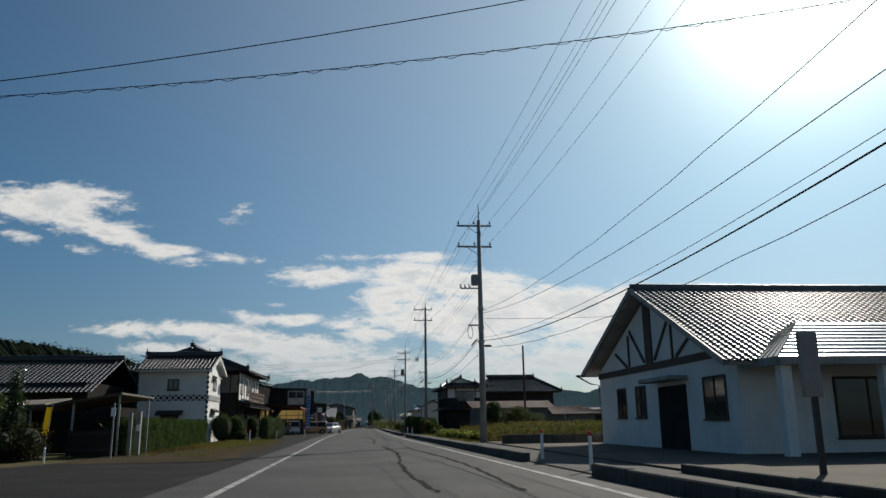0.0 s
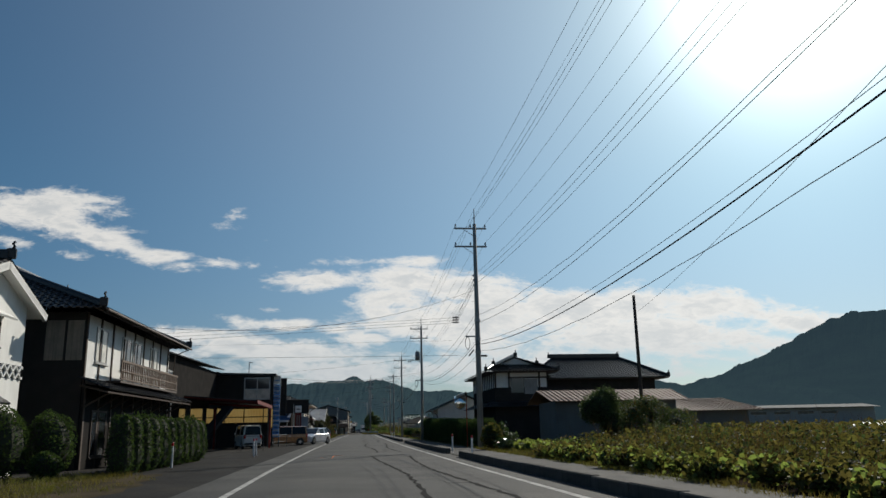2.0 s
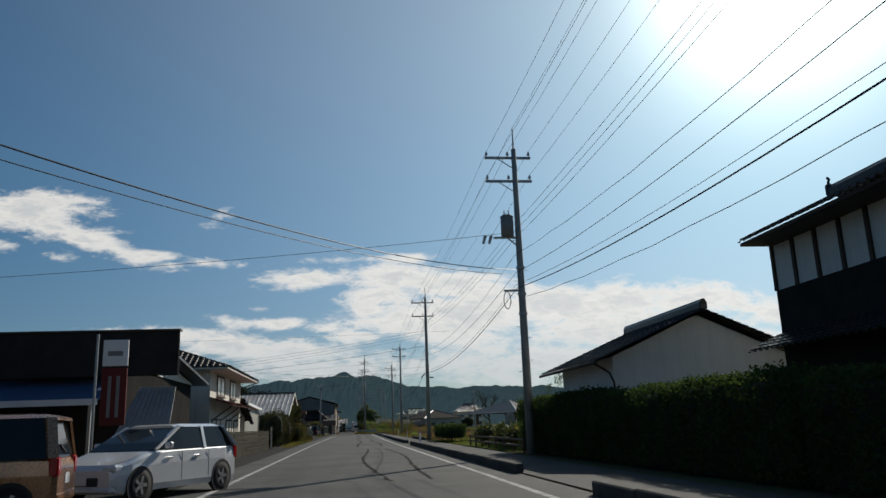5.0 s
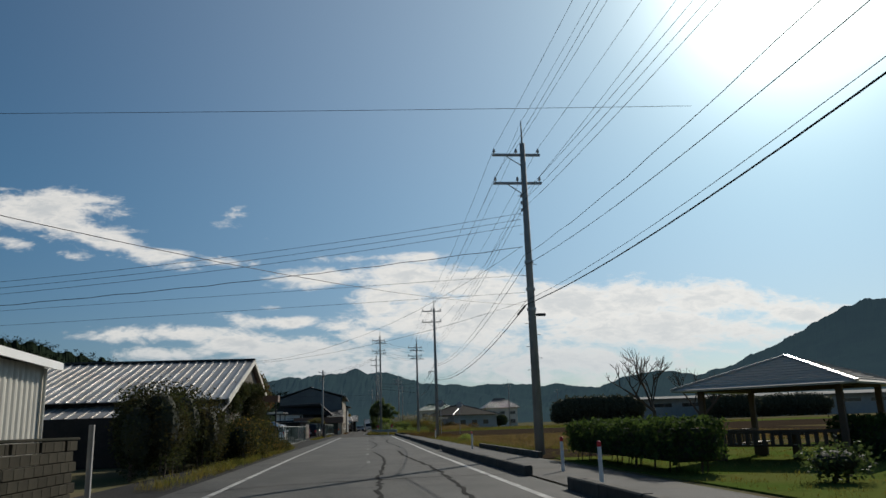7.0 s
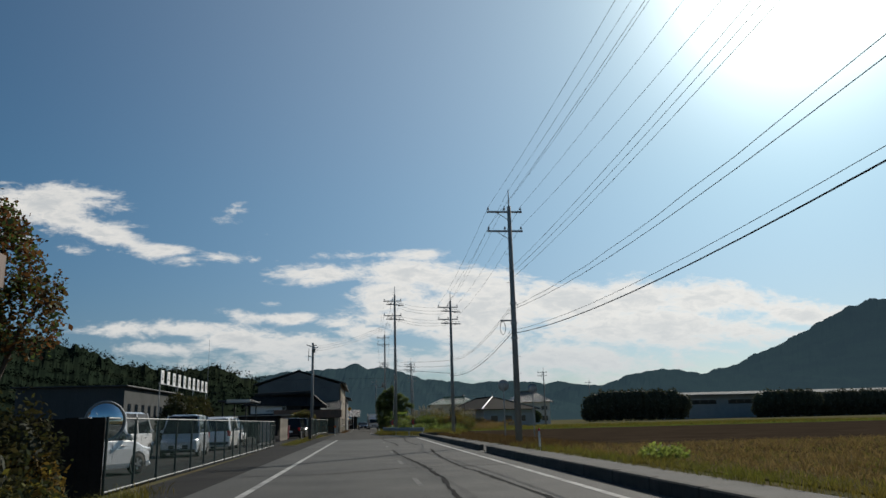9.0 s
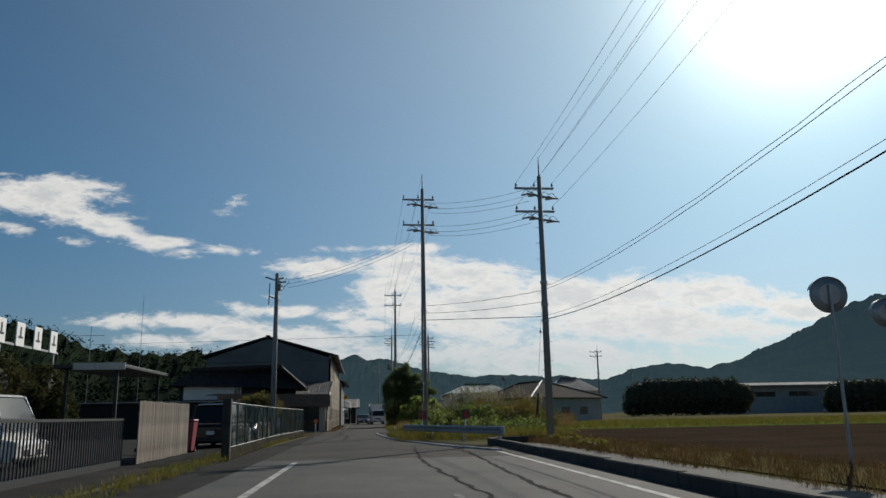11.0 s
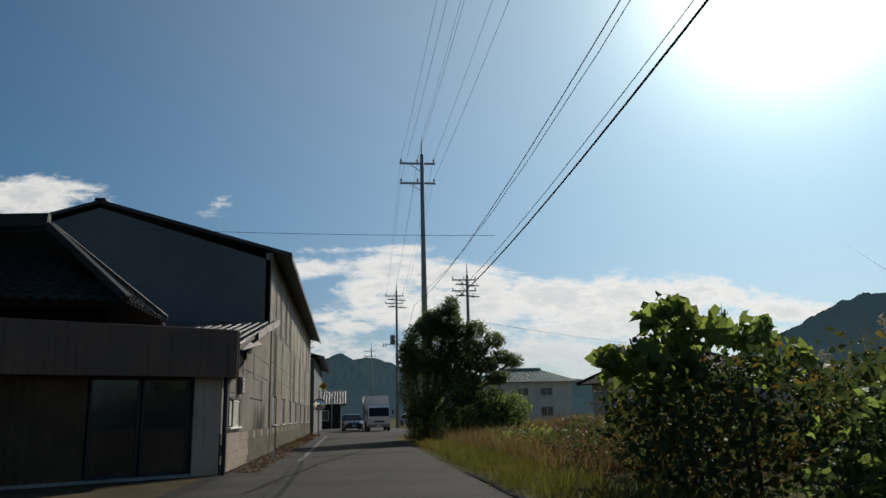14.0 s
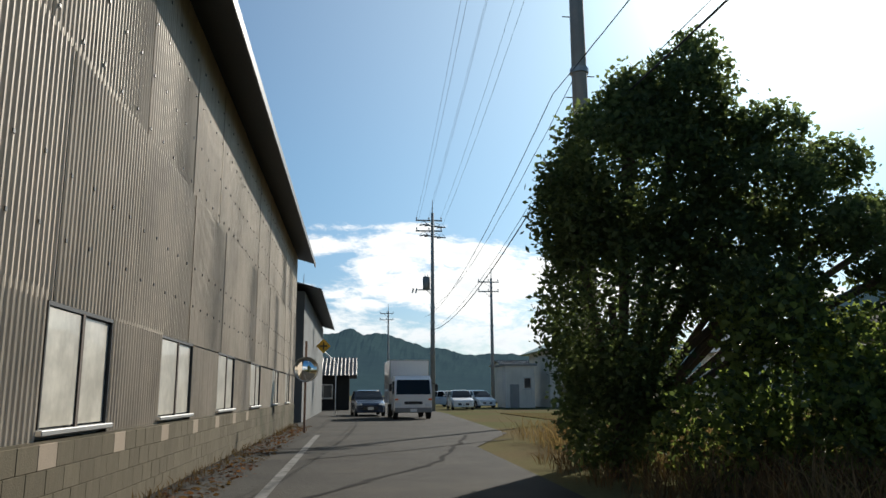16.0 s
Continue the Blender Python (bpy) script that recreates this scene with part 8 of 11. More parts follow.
def hipped_house():
    h = thing("field_house", (0, 0, 0), "low pale house under a broad dull grey hipped roof", "house", group="houses beyond the fields")
    c1, c2, c3, c4 = Vector((19.5, 298.5, 3.05)), Vector((14.8, 306.9, 3.05)), Vector((31.3, 305.3, 3.05)), Vector((26.6, 313.7, 3.05))
    ra, rb = Vector((22.49, 305, 5.27)), Vector((20.0, 308, 5.08))
    for face in ((c1, c2, rb, ra), (c3, c1, ra), (c4, c3, ra, rb), (c2, c4, rb)):
        part("roof_slope", Shape().slab([tuple(p) for p in face], 0.1), DARKROOF, h)
    # Highlights along two hips are put into the paler sheet of their caps.
    for a, b, m in ((ra, c1, PORCHSHEET), (rb, c2, DARKROOF), (ra, c3, METALROOF), (ra, rb, DARKROOF)):
        part("hip_cap", Shape().bar(a + Vector((0, 0, 0.05)), b + Vector((0, 0, 0.05)), 0.22, 0.1, 0.03), m, h)
    mid = (c1 + c4) / 2
    w = [mid + (c - mid) * 0.87 for c in (c1, c2, c4, c3)]
    part("wall", Shape().prism([(p.x, p.y) for p in w], "z", 0, 3.0), PALESIDING, h)
    m = pose(w[0].x, w[0].y, 0, 0, 0, math.degrees(math.atan2(w[1].y - w[0].y, w[1].x - w[0].x)))
    n = pose(w[0].x, w[0].y, 0, 0, 0, math.degrees(math.atan2(w[3].y - w[0].y, w[3].x - w[0].x)))
    part("signboard", Shape().box(2.4, 6.8, 0, 0.06, 2.35, 2.75, 0.01, m), SIGNWHITE, h)
    for k in range(6):
        d = part("door", Shape().box(1.2 + 1.05 * k, 2.15 + 1.05 * k, 0, 0.05, 0.1, 2.1, 0.008, m), SIGNGREY if k % 2 else PALESIDING, h)
    for k in range(3):
        f = part("window", Shape().box(1.5 + 3.2 * k, 3.1 + 3.2 * k, -0.05, 0, 0.9, 2.0, 0.008, n), ALU, h)
        part("pane", Shape().box(1.56 + 3.2 * k, 3.04 + 3.2 * k, -0.058, -0.052, 0.96, 1.94, 0, n), GLASS, f)
    part("flue", Shape().cyl(ra + Vector((0, 0, -0.1)), ra + Vector((0, 0, 0.75)), 0.05, n=8), SIGNGREY, h)


hipped_house()
field_house(40.0, 356, 9, 8, 5.2, 7.8, "pale two-storey house with a tiled hipped roof")
field_house(21.3, 352, 10.8, 8, 4.95, 6.65, "white two-storey farmhouse under a glossy green tiled hipped roof", wall=CREAM, roof=GREENTILE)
cb = thing("outbuilding", (13.2, 349.5, 0), "cream flat-roofed outbuilding beside the farmhouse", "outbuilding")
part("wall", Shape().box(-1.3, 1.3, -1.5, 2.5, 0, 3.6), CREAM, cb)
part("roof", Shape().box(-1.5, 1.5, -1.7, 2.7, 3.6, 3.8, 0.02), CONCRETE, cb)
part("door", Shape().box(-0.9, -0.1, -1.54, -1.5, 0, 2.0, 0.005), SIGNGREY, cb)
window(cb, "-y", 0.3, 1.0, 1.6, 2.6, -1.5, ALU, GLASS, 1)
MATTROOF = mat("matt_fibre_roof", (0.26, 0.26, 0.25), 0.95, spec=0.05, col2=(0.2, 0.2, 0.19), scale=0.05, grain=0.6)
fc = thing("factory", (0, 0, 0), "long low factory with a pale roof edge and window band", "factory")
part("body", Shape().box(106, 270, 420, 440, 0, 7.9), PALESIDING, fc)
part("roof", Shape().slab([(104, 417, 7.9), (272, 417, 7.9), (272, 432, 9.7), (104, 432, 9.0)], 0.3), MATTROOF, fc)
for k in range(11):
    window(fc, "-y", 110 + 13 * k, 119 + 13 * k, 4.6, 6.2, 420, ALU, GLASS, 3)
gh = thing("greenhouse_row", (0, 0, 0), "row of pale low greenhouses beyond the crop", "greenhouse")
for x, y in ((25.5, 66), (28.2, 66.5), (30.9, 67)):
    part("tunnel", Shape().prism([(x - 1.2, 0), (x + 1.2, 0), (x + 1.1, 0.5), (x + 0.7, 0.9), (x, 1.05), (x - 0.7, 0.9), (x - 1.1, 0.5)], "y", y, y + 9), CLOUDGLASS, gh)
rp = thing("field_mast", (0, 0, 0), "slim pole with a loudspeaker horn beside the low house", "mast")
part("pole", Shape().cyl((16.75, 300, 0), (16.75, 300, 5.4), 0.05, 0.035, 8), DARKSTEEL, rp)
part("horn", Shape().cyl((16.75, 300, 5.35), (16.45, 299.8, 5.4), 0.06, 0.2, 10), DARKSTEEL, rp)


# ---------------------------------------------------------------- distance
def ridge_mesh(name, table, dist, depth, label, material, z_amp=0.004, seed=0.0, cx=0.0, cy=131.8, cz=1.29, step=0.004):
    """A wooded range: its skyline (slope across, slope up) seen from the road, built as a bulky slope at its distance."""
    us = np.arange(table[0][0], table[-1][0], step)
    prof = np.interp(us, [p[0] for p in table], [p[1] for p in table])
    s = Shape()
    rows = 9
    vs = []
    for j in range(rows):
        f = j / (rows - 1)
        for u, v in zip(us, prof):
            d = dist * (1 + 0.05 * math.sin(u * 9 + seed)) - depth * (1 - f)
            bump = z_amp * (noise.noise(Vector((u * 60, f * 9, seed))) + 0.6 * noise.noise(Vector((u * 170, f * 20, seed + 3)))) * min(1, f * 2)
            hh = (v + bump) * (f ** 0.8)
            vs.append((cx + u * d, cy + d, cz * f + hh * d))
    n = len(us)
    fs = [(j * n + i, j * n + i + 1, (j + 1) * n + i + 1, (j + 1) * n + i) for j in range(rows - 1) for i in range(n - 1)]
    s.add(vs, fs)
    return solo(name, s, material, label, "mountain", kind="structure", smooth=False)


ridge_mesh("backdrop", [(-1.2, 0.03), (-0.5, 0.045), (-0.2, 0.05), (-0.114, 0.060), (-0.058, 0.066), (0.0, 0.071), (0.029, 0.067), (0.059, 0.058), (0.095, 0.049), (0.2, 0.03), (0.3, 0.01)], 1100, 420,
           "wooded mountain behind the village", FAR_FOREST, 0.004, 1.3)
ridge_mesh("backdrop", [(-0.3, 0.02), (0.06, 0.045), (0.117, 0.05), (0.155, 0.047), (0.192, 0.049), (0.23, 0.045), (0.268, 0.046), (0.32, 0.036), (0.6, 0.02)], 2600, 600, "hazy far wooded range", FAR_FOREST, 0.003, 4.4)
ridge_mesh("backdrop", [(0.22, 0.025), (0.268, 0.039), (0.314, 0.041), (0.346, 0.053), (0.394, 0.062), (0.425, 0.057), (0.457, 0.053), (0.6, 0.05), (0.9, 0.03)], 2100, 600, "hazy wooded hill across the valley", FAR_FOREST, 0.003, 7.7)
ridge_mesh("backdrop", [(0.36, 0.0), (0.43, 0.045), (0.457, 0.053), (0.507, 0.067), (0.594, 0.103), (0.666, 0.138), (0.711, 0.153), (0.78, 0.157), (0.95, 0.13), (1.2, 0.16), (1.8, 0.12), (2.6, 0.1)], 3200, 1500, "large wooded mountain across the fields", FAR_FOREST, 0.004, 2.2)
ridge_mesh("wooded_hill", [(-3.5, 0.05), (-1.6, 0.16), (-0.9, 0.19), (-0.62, 0.16), (-0.452, 0.126), (-0.41, 0.113), (-0.348, 0.099), (-0.299, 0.079), (-0.243, 0.071), (-0.188, 0.074), (-0.138, 0.056), (-0.088, 0.034), (-0.05, 0.0)], 330, 190,
           "dark wooded hill behind the houses", FOREST, 0.007, 5.1, 0, 172.0, 1.2, 0.003)

# ---------------------------------------------------------------- vehicles
def wheel(parent, x, y, r=0.29, w=0.17):
    sg = 1 if x > 0 else -1
    t = Shape()
    n = 20
    prof = [(0.62, -0.5), (0.93, -0.5), (1.0, -0.36), (1.0, 0.36), (0.93, 0.5), (0.62, 0.5)]
    vs, fs = [], []
    for i in range(n):
        a = 2 * math.pi * i / n
        for pr, pw in prof:
            vs.append((x + pw * w, y + r * pr * math.cos(a), r + r * pr * math.sin(a)))
    k = len(prof)
    for i in range(n):
        for j in range(k - 1):
            fs.append((i * k + j, i * k + j + 1, ((i + 1) % n) * k + j + 1, ((i + 1) % n) * k + j))
    w_ = part("wheel", t.add(vs, fs), TYRE, parent, smooth=True)
    rim = Shape().cyl((x + sg * w * 0.28, y, r), (x + sg * w * 0.40, y, r), r * 0.62, r * 0.6, 20)
    for i in range(5):
        a = 2 * math.pi * i / 5
        rim.bar((x + sg * w * 0.44, y, r), (x + sg * w * 0.44, y + r * 0.56 * math.cos(a), r + r * 0.56 * math.sin(a)), 0.03, 0.06)
    part("rim", rim, RIM, w_)


def loft(sections, closed=True):
    """Skin over rings of points (all of one length)."""
    s = Shape()
    n = len(sections[0])
    vs = [p for r in sections for p in r]
    fs = []
    for j in range(len(sections) - 1):
        for i in range(n if closed else n - 1):
            fs.append((j * n + i, j * n + (i + 1) % n, (j + 1) * n + (i + 1) % n, (j + 1) * n + i))
    fs += [tuple(range(n))[::-1], tuple(range((len(sections) - 1) * n, len(sections) * n))]
    return s.add(vs, fs)


def car(name, at_, turn, L, W, H, paint, label, bonnet=0.9, belt=0.95, rake_f=0.75, rake_r=0.3, tail=0.0, wheel_r=0.29, category="car", nose=0.72, glass_rear=True, group=""):
    """A car facing -y in its own space: painted body, glazed cabin, roof, wheels, lamps, bumpers, mirrors."""
    c = thing(name, at_, label, category, group, turn=turn)
    y0, y1 = -L / 2, L / 2
    zb = 0.2
    hw = W / 2

    def ring(y, zt, w, zlow=zb):
        return [(-w * 0.96, y, zlow), (-w, y, zlow + 0.12), (-w, y, zt * 0.72), (-w * 0.97, y, zt - 0.06), (-w * 0.9, y, zt), (w * 0.9, y, zt), (w * 0.97, y, zt - 0.06), (w, y, zt * 0.72), (w, y, zlow + 0.12), (w * 0.96, y, zlow)]

    yc = y0 + bonnet
    body = loft([ring(y0 + 0.02, nose * 0.86, hw * 0.82, 0.26), ring(y0 + 0.12, nose, hw * 0.93), ring(y0 + 0.45, nose + 0.06, hw), ring(yc, belt, hw), ring(0, belt + 0.02, hw), ring(y1 - 0.5, belt + 0.03, hw), ring(y1 - 0.08, belt + 0.02, hw * 0.96), ring(y1, belt - 0.12, hw * 0.9, 0.28)])
    part("body", body, paint, c, smooth=False)
    a, b = yc - 0.05, y1 - tail - 0.05
    cabin = loft([[(-hw * 0.93, a, belt - 0.02), (hw * 0.93, a, belt - 0.02), (hw * 0.93, a + 0.01, belt), (-hw * 0.93, a + 0.01, belt)],
                  [(-hw * 0.93, a + rake_f * 0.25, belt), (hw * 0.93, a + rake_f * 0.25, belt), (hw * 0.9, a + rake_f * 0.3, belt + 0.3 * (H - belt)), (-hw * 0.9, a + rake_f * 0.3, belt + 0.3 * (H - belt))],
                  [(-hw * 0.95, a + rake_f, belt), (hw * 0.95, a + rake_f, belt), (hw * 0.8, a + rake_f, H - 0.05), (-hw * 0.8, a + rake_f, H - 0.05)],
                  [(-hw * 0.95, b - rake_r, belt), (hw * 0.95, b - rake_r, belt), (hw * 0.8, b - rake_r, H - 0.06), (-hw * 0.8, b - rake_r, H - 0.06)],
                  [(-hw * 0.92, b, belt), (hw * 0.92, b, belt), (hw * 0.86, b, belt + 0.05), (-hw * 0.86, b, belt + 0.05)]])
    part("glazing", cabin, CARGLASS, c, "dark tinted glass")
    ya, yb = a + rake_f, b - rake_r
    roof = loft([[(-hw * 0.76, ya - 0.04, H - 0.07), (-hw * 0.6, ya - 0.04, H - 0.02), (hw * 0.6, ya - 0.04, H - 0.02), (hw * 0.76, ya - 0.04, H - 0.07)],
                 [(-hw * 0.82, ya + 0.2, H - 0.06), (-hw * 0.6, ya + 0.2, H + 0.01), (hw * 0.6, ya + 0.2, H + 0.01), (hw * 0.82, ya + 0.2, H - 0.06)],
                 [(-hw * 0.82, yb - 0.1, H - 0.06), (-hw * 0.6, yb - 0.1, H), (hw * 0.6, yb - 0.1, H), (hw * 0.82, yb - 0.1, H - 0.06)],
                 [(-hw * 0.78, yb + 0.1, H - 0.1), (-hw * 0.6, yb + 0.1, H - 0.05), (hw * 0.6, yb + 0.1, H - 0.05), (hw * 0.78, yb + 0.1, H - 0.1)]])
    part("roof", roof, paint, c)
    for sx in (-1, 1):
        part("pillar", Shape().bar((sx * hw * 0.93, a + rake_f * 0.12, belt), (sx * hw * 0.79, ya, H - 0.05), 0.06, 0.06), paint, c)
        part("pillar", Shape().bar((sx * hw * 0.955, (ya + yb) / 2, belt), (sx * hw * 0.81, (ya + yb) / 2, H - 0.05), 0.09, 0.03), paint, c)
        part("pillar", Shape().bar((sx * hw * 0.94, b - 0.03, belt), (sx * hw * 0.79, yb, H - 0.06), 0.16, 0.05), paint, c)
        part("headlamp", Shape().box(sx * hw * 0.55, sx * hw * 0.93, y0 + 0.03, y0 + 0.3, nose - 0.14, nose + 0.0, 0.04), LAMPCLEAR, c)
        part("tail_lamp", Shape().box(sx * hw * 0.72, sx * hw * 0.97, y1 - 0.14, y1 + 0.01, belt - 0.28, belt + 0.02, 0.03), LAMPRED, c)
        part("mirror", Shape().box(sx * hw * 0.98, sx * hw * 1.18, yc + 0.28, yc + 0.4, belt + 0.02, belt + 0.15, 0.03), paint, c)
        for yy in (-0.55, 0.35):
            part("door_handle", Shape().box(sx * (hw + 0.0), sx * (hw + 0.025), yy, yy + 0.17, belt - 0.18, belt - 0.14, 0.008), RIM, c)
        for yy in (-0.05, 0.85):
            part("door_seam", Shape().box(sx * (hw - 0.005), sx * (hw + 0.002), yy - 0.006, yy + 0.006, 0.34, belt - 0.06), BLACKPLASTIC, c)
        for yy in (y0 + 0.68, y1 - 0.62):
            part("wheel_arch", Shape().cyl((sx * (hw - 0.06), yy, wheel_r), (sx * (hw + 0.004), yy, wheel_r), wheel_r * 1.17, n=20), BLACKPLASTIC, c)
            wheel(c, sx * (hw - 0.075), yy, wheel_r)
    part("grille", Shape().box(-hw * 0.5, hw * 0.5, y0 + 0.0, y0 + 0.08, 0.34, 0.5, 0.02), BLACKPLASTIC, c)
    part("number_plate", Shape().box(-0.165, 0.165, y0 - 0.012, y0 + 0.01, 0.36, 0.52), SIGNWHITE, c)
    part("number_plate", Shape().box(-0.165, 0.165, y1 - 0.01, y1 + 0.012, 0.55, 0.71), SIGNWHITE, c)
    for ya_, yb_, za_, zb_ in ((y0 - 0.01, y0 + 0.2, 0.2, 0.33), (y1 - 0.2, y1 + 0.015, 0.26, 0.45)):
        part("bumper", Shape().box(-hw * 0.9, hw * 0.9, ya_, yb_, za_, zb_, 0.04), paint if H < 1.7 else BLACKPLASTIC, c)
    if tail < 0.2 and glass_rear:
        part("wiper", Shape().bar((0, y1 - 0.04, belt + 0.08), (0.3, y1 - 0.07, belt + 0.2), 0.02, 0.02), BLACKPLASTIC, c)
    return c


car("minivan", (-6.6, 106.5, 0), -81, 3.9, 1.62, 1.62, CARPAINT_GOLD, "copper-brown compact minivan parked beside the workshop", 0.75, 0.95, 0.7, 0.12, 0, 0.29)
car("hatchback", (-4.35, 110.8, 0), -26, 3.9, 1.66, 1.45, CARPAINT_SILVER, "silver hatchback parked at the edge of the road", 1.05, 0.95, 0.95, 0.4, 0, 0.31)
car("kei_van", (-8.45, 97.4, 0), 201, 3.3, 1.36, 1.7, CARPAINT_WHITE, "small white box van parked in the workshop bay", 0.35, 1.0, 0.35, 0.06, 0, 0.27, "van")
car("hatchback", (-8.15, 190.9, 0), 158, 3.6, 1.62, 1.5, CARPAINT_SILVER, "pale silver hatchback parked behind the mesh fence", 0.85, 0.95, 0.8, 0.2, 0, 0.29)
car("white_van", (-10.3, 201.5, 0), 176, 3.4, 1.48, 1.88, CARPAINT_WHITE, "white delivery van parked behind the mesh fence", 0.4, 1.05, 0.45, 0.06, 0, 0.3, "van")
car("kei_wagon", (-8.6, 205.0, 0), 2, 3.4, 1.6, 1.78, CARPAINT_PALE, "pale blue boxy wagon parked behind the mesh fence", 0.55, 1.0, 0.4, 0.08, 0, 0.27)
car("kei_wagon", (-8.5, 213.6, 0), 180, 3.4, 1.48, 1.72, CARPAINT_WHITE, "white boxy wagon parked behind the mesh fence", 0.55, 1.0, 0.4, 0.08, 0, 0.27)
car("white_van", (-11.6, 229.6, 0), 80, 4.2, 1.69, 1.95, CARPAINT_WHITE, "white van standing behind the sliding gate", 0.4, 1.05, 0.45, 0.06, 0, 0.3, "van")
car("minivan", (-7.0, 243.35, 0), 177, 4.7, 1.72, 1.85, CARPAINT_GREY, "near-black minivan parked close behind the mesh fence", 0.9, 0.98, 0.7, 0.25, 0, 0.31)
car("minivan", (-7.1, 251.9, 0), -3, 4.7, 1.72, 1.9, CARPAINT_GREY, "near-black tall minivan parked close behind the mesh fence", 0.9, 0.98, 0.7, 0.25, 0, 0.31)
car("sedan", (-0.4, 327.5, 0), 4, 4.4, 1.7, 1.45, CARPAINT_BLUE, "dark car waiting behind the lorry", 1.1, 0.92, 0.8, 0.5, 0.5, 0.3)
for k, (x, y, p) in enumerate(((7.2, 343, CARPAINT_WHITE), (9.6, 349, CARPAINT_SILVER), (7.8, 357, CARPAINT_WHITE))):
    car("sedan", (x, y, 0), 15 * k, 4.2, 1.69, 1.5, p, "pale car parked beyond the junction", 1.0, 0.93, 0.8, 0.4, 0.2, 0.3)
car("minitruck", (-13.5, 160.2, 0), -75, 3.3, 1.45, 1.75, CARPAINT_WHITE, "old white mini truck parked in front of the barn", 0.3, 1.0, 0.4, 1.0, 0.9, 0.27, "truck", glass_rear=False)
for k, (x, y) in enumerate(((128, 408), (139, 409), (150, 407), (161, 409))):
    car("sedan", (x, y, 0), 90, 4.2, 1.69, 1.5, (CARPAINT_SILVER, CARPAINT_WHITE)[k % 2], "pale car parked in front of the factory", 1.0, 0.93, 0.8, 0.4, 0.2, 0.3)


def lorry(at_, turn=0):
    c = thing("lorry", at_, "white box lorry with a flat cab facing along the lane", "truck", turn=turn)
    hw = 0.95
    cab = loft([[(-hw * 0.97, 0.0, 0.45), (hw * 0.97, 0.0, 0.45), (hw * 0.97, 0.0, 1.15), (-hw * 0.97, 0.0, 1.15)],
                [(-hw, 0.12, 0.42), (hw, 0.12, 0.42), (hw * 0.97, 0.2, 1.9), (-hw * 0.97, 0.2, 1.9)],
                [(-hw, 0.5, 0.42), (hw, 0.5, 0.42), (hw * 0.94, 0.5, 2.12), (-hw * 0.94, 0.5, 2.12)],
                [(-hw, 1.6, 0.42), (hw, 1.6, 0.42), (hw * 0.94, 1.6, 2.12), (-hw * 0.94, 1.6, 2.12)]])
    part("cab", cab, CARPAINT_WHITE, c)
    part("windscreen", Shape().add([(-hw * 0.9, -0.012, 1.2), (hw * 0.9, -0.012, 1.2), (hw * 0.86, 0.17, 1.92), (-hw * 0.86, 0.17, 1.92)], [(0, 1, 2, 3)]), CARGLASS, c)
    for sx in (-1, 1):
        part("side_window", Shape().box(sx * hw * 0.97, sx * hw * 1.005, 0.3, 1.1, 1.2, 1.85, 0.02), CARGLASS, c)
        part("headlamp", Shape().box(sx * 0.6, sx * 0.9, -0.04, 0.03, 0.62, 0.78, 0.02), LAMPCLEAR, c)
        part("indicator", Shape().box(sx * 0.75, sx * 0.92, -0.03, 0.03, 0.92, 1.0, 0.01), ORANGE, c)
        part("mirror", Shape().box(sx * 1.08, sx * 1.22, -0.05, 0.02, 1.35, 1.7, 0.02).bar((sx * 0.93, 0.15, 1.75), (sx * 1.15, -0.01, 1.7), 0.025, 0.025), BLACKPLASTIC, c)
        for yy in (0.62, 3.4):
            wheel(c, sx * (hw - 0.12), yy, 0.36, 0.22)
    part("grille", Shape().box(-0.45, 0.45, -0.02, 0.03, 0.72, 0.86, 0.01), BLACKPLASTIC, c)
    part("bumper", Shape().box(-0.93, 0.93, -0.06, 0.16, 0.32, 0.56, 0.03), SIGNGREY, c)
    part("number_plate", Shape().box(-0.165, 0.165, -0.075, -0.06, 0.36, 0.5), SIGNWHITE, c)
    part("chassis", Shape().box(-0.4, 0.4, 0.3, 4.6, 0.4, 0.62), DARKSTEEL, c)
    b = part("cargo_box", Shape().box(-1.02, 1.02, 1.72, 4.8, 0.75, 2.95, 0.03), CARPAINT_WHITE, c)
    part("corner_rail", Shape().box(-1.04, -0.98, 1.70, 1.76, 0.75, 2.97).box(0.98, 1.04, 1.70, 1.76, 0.75, 2.97).box(-1.04, 1.04, 1.70, 1.76, 2.92, 2.98), ALU, b)
    return c


lorry((1.75, 320.0, 0), 3)

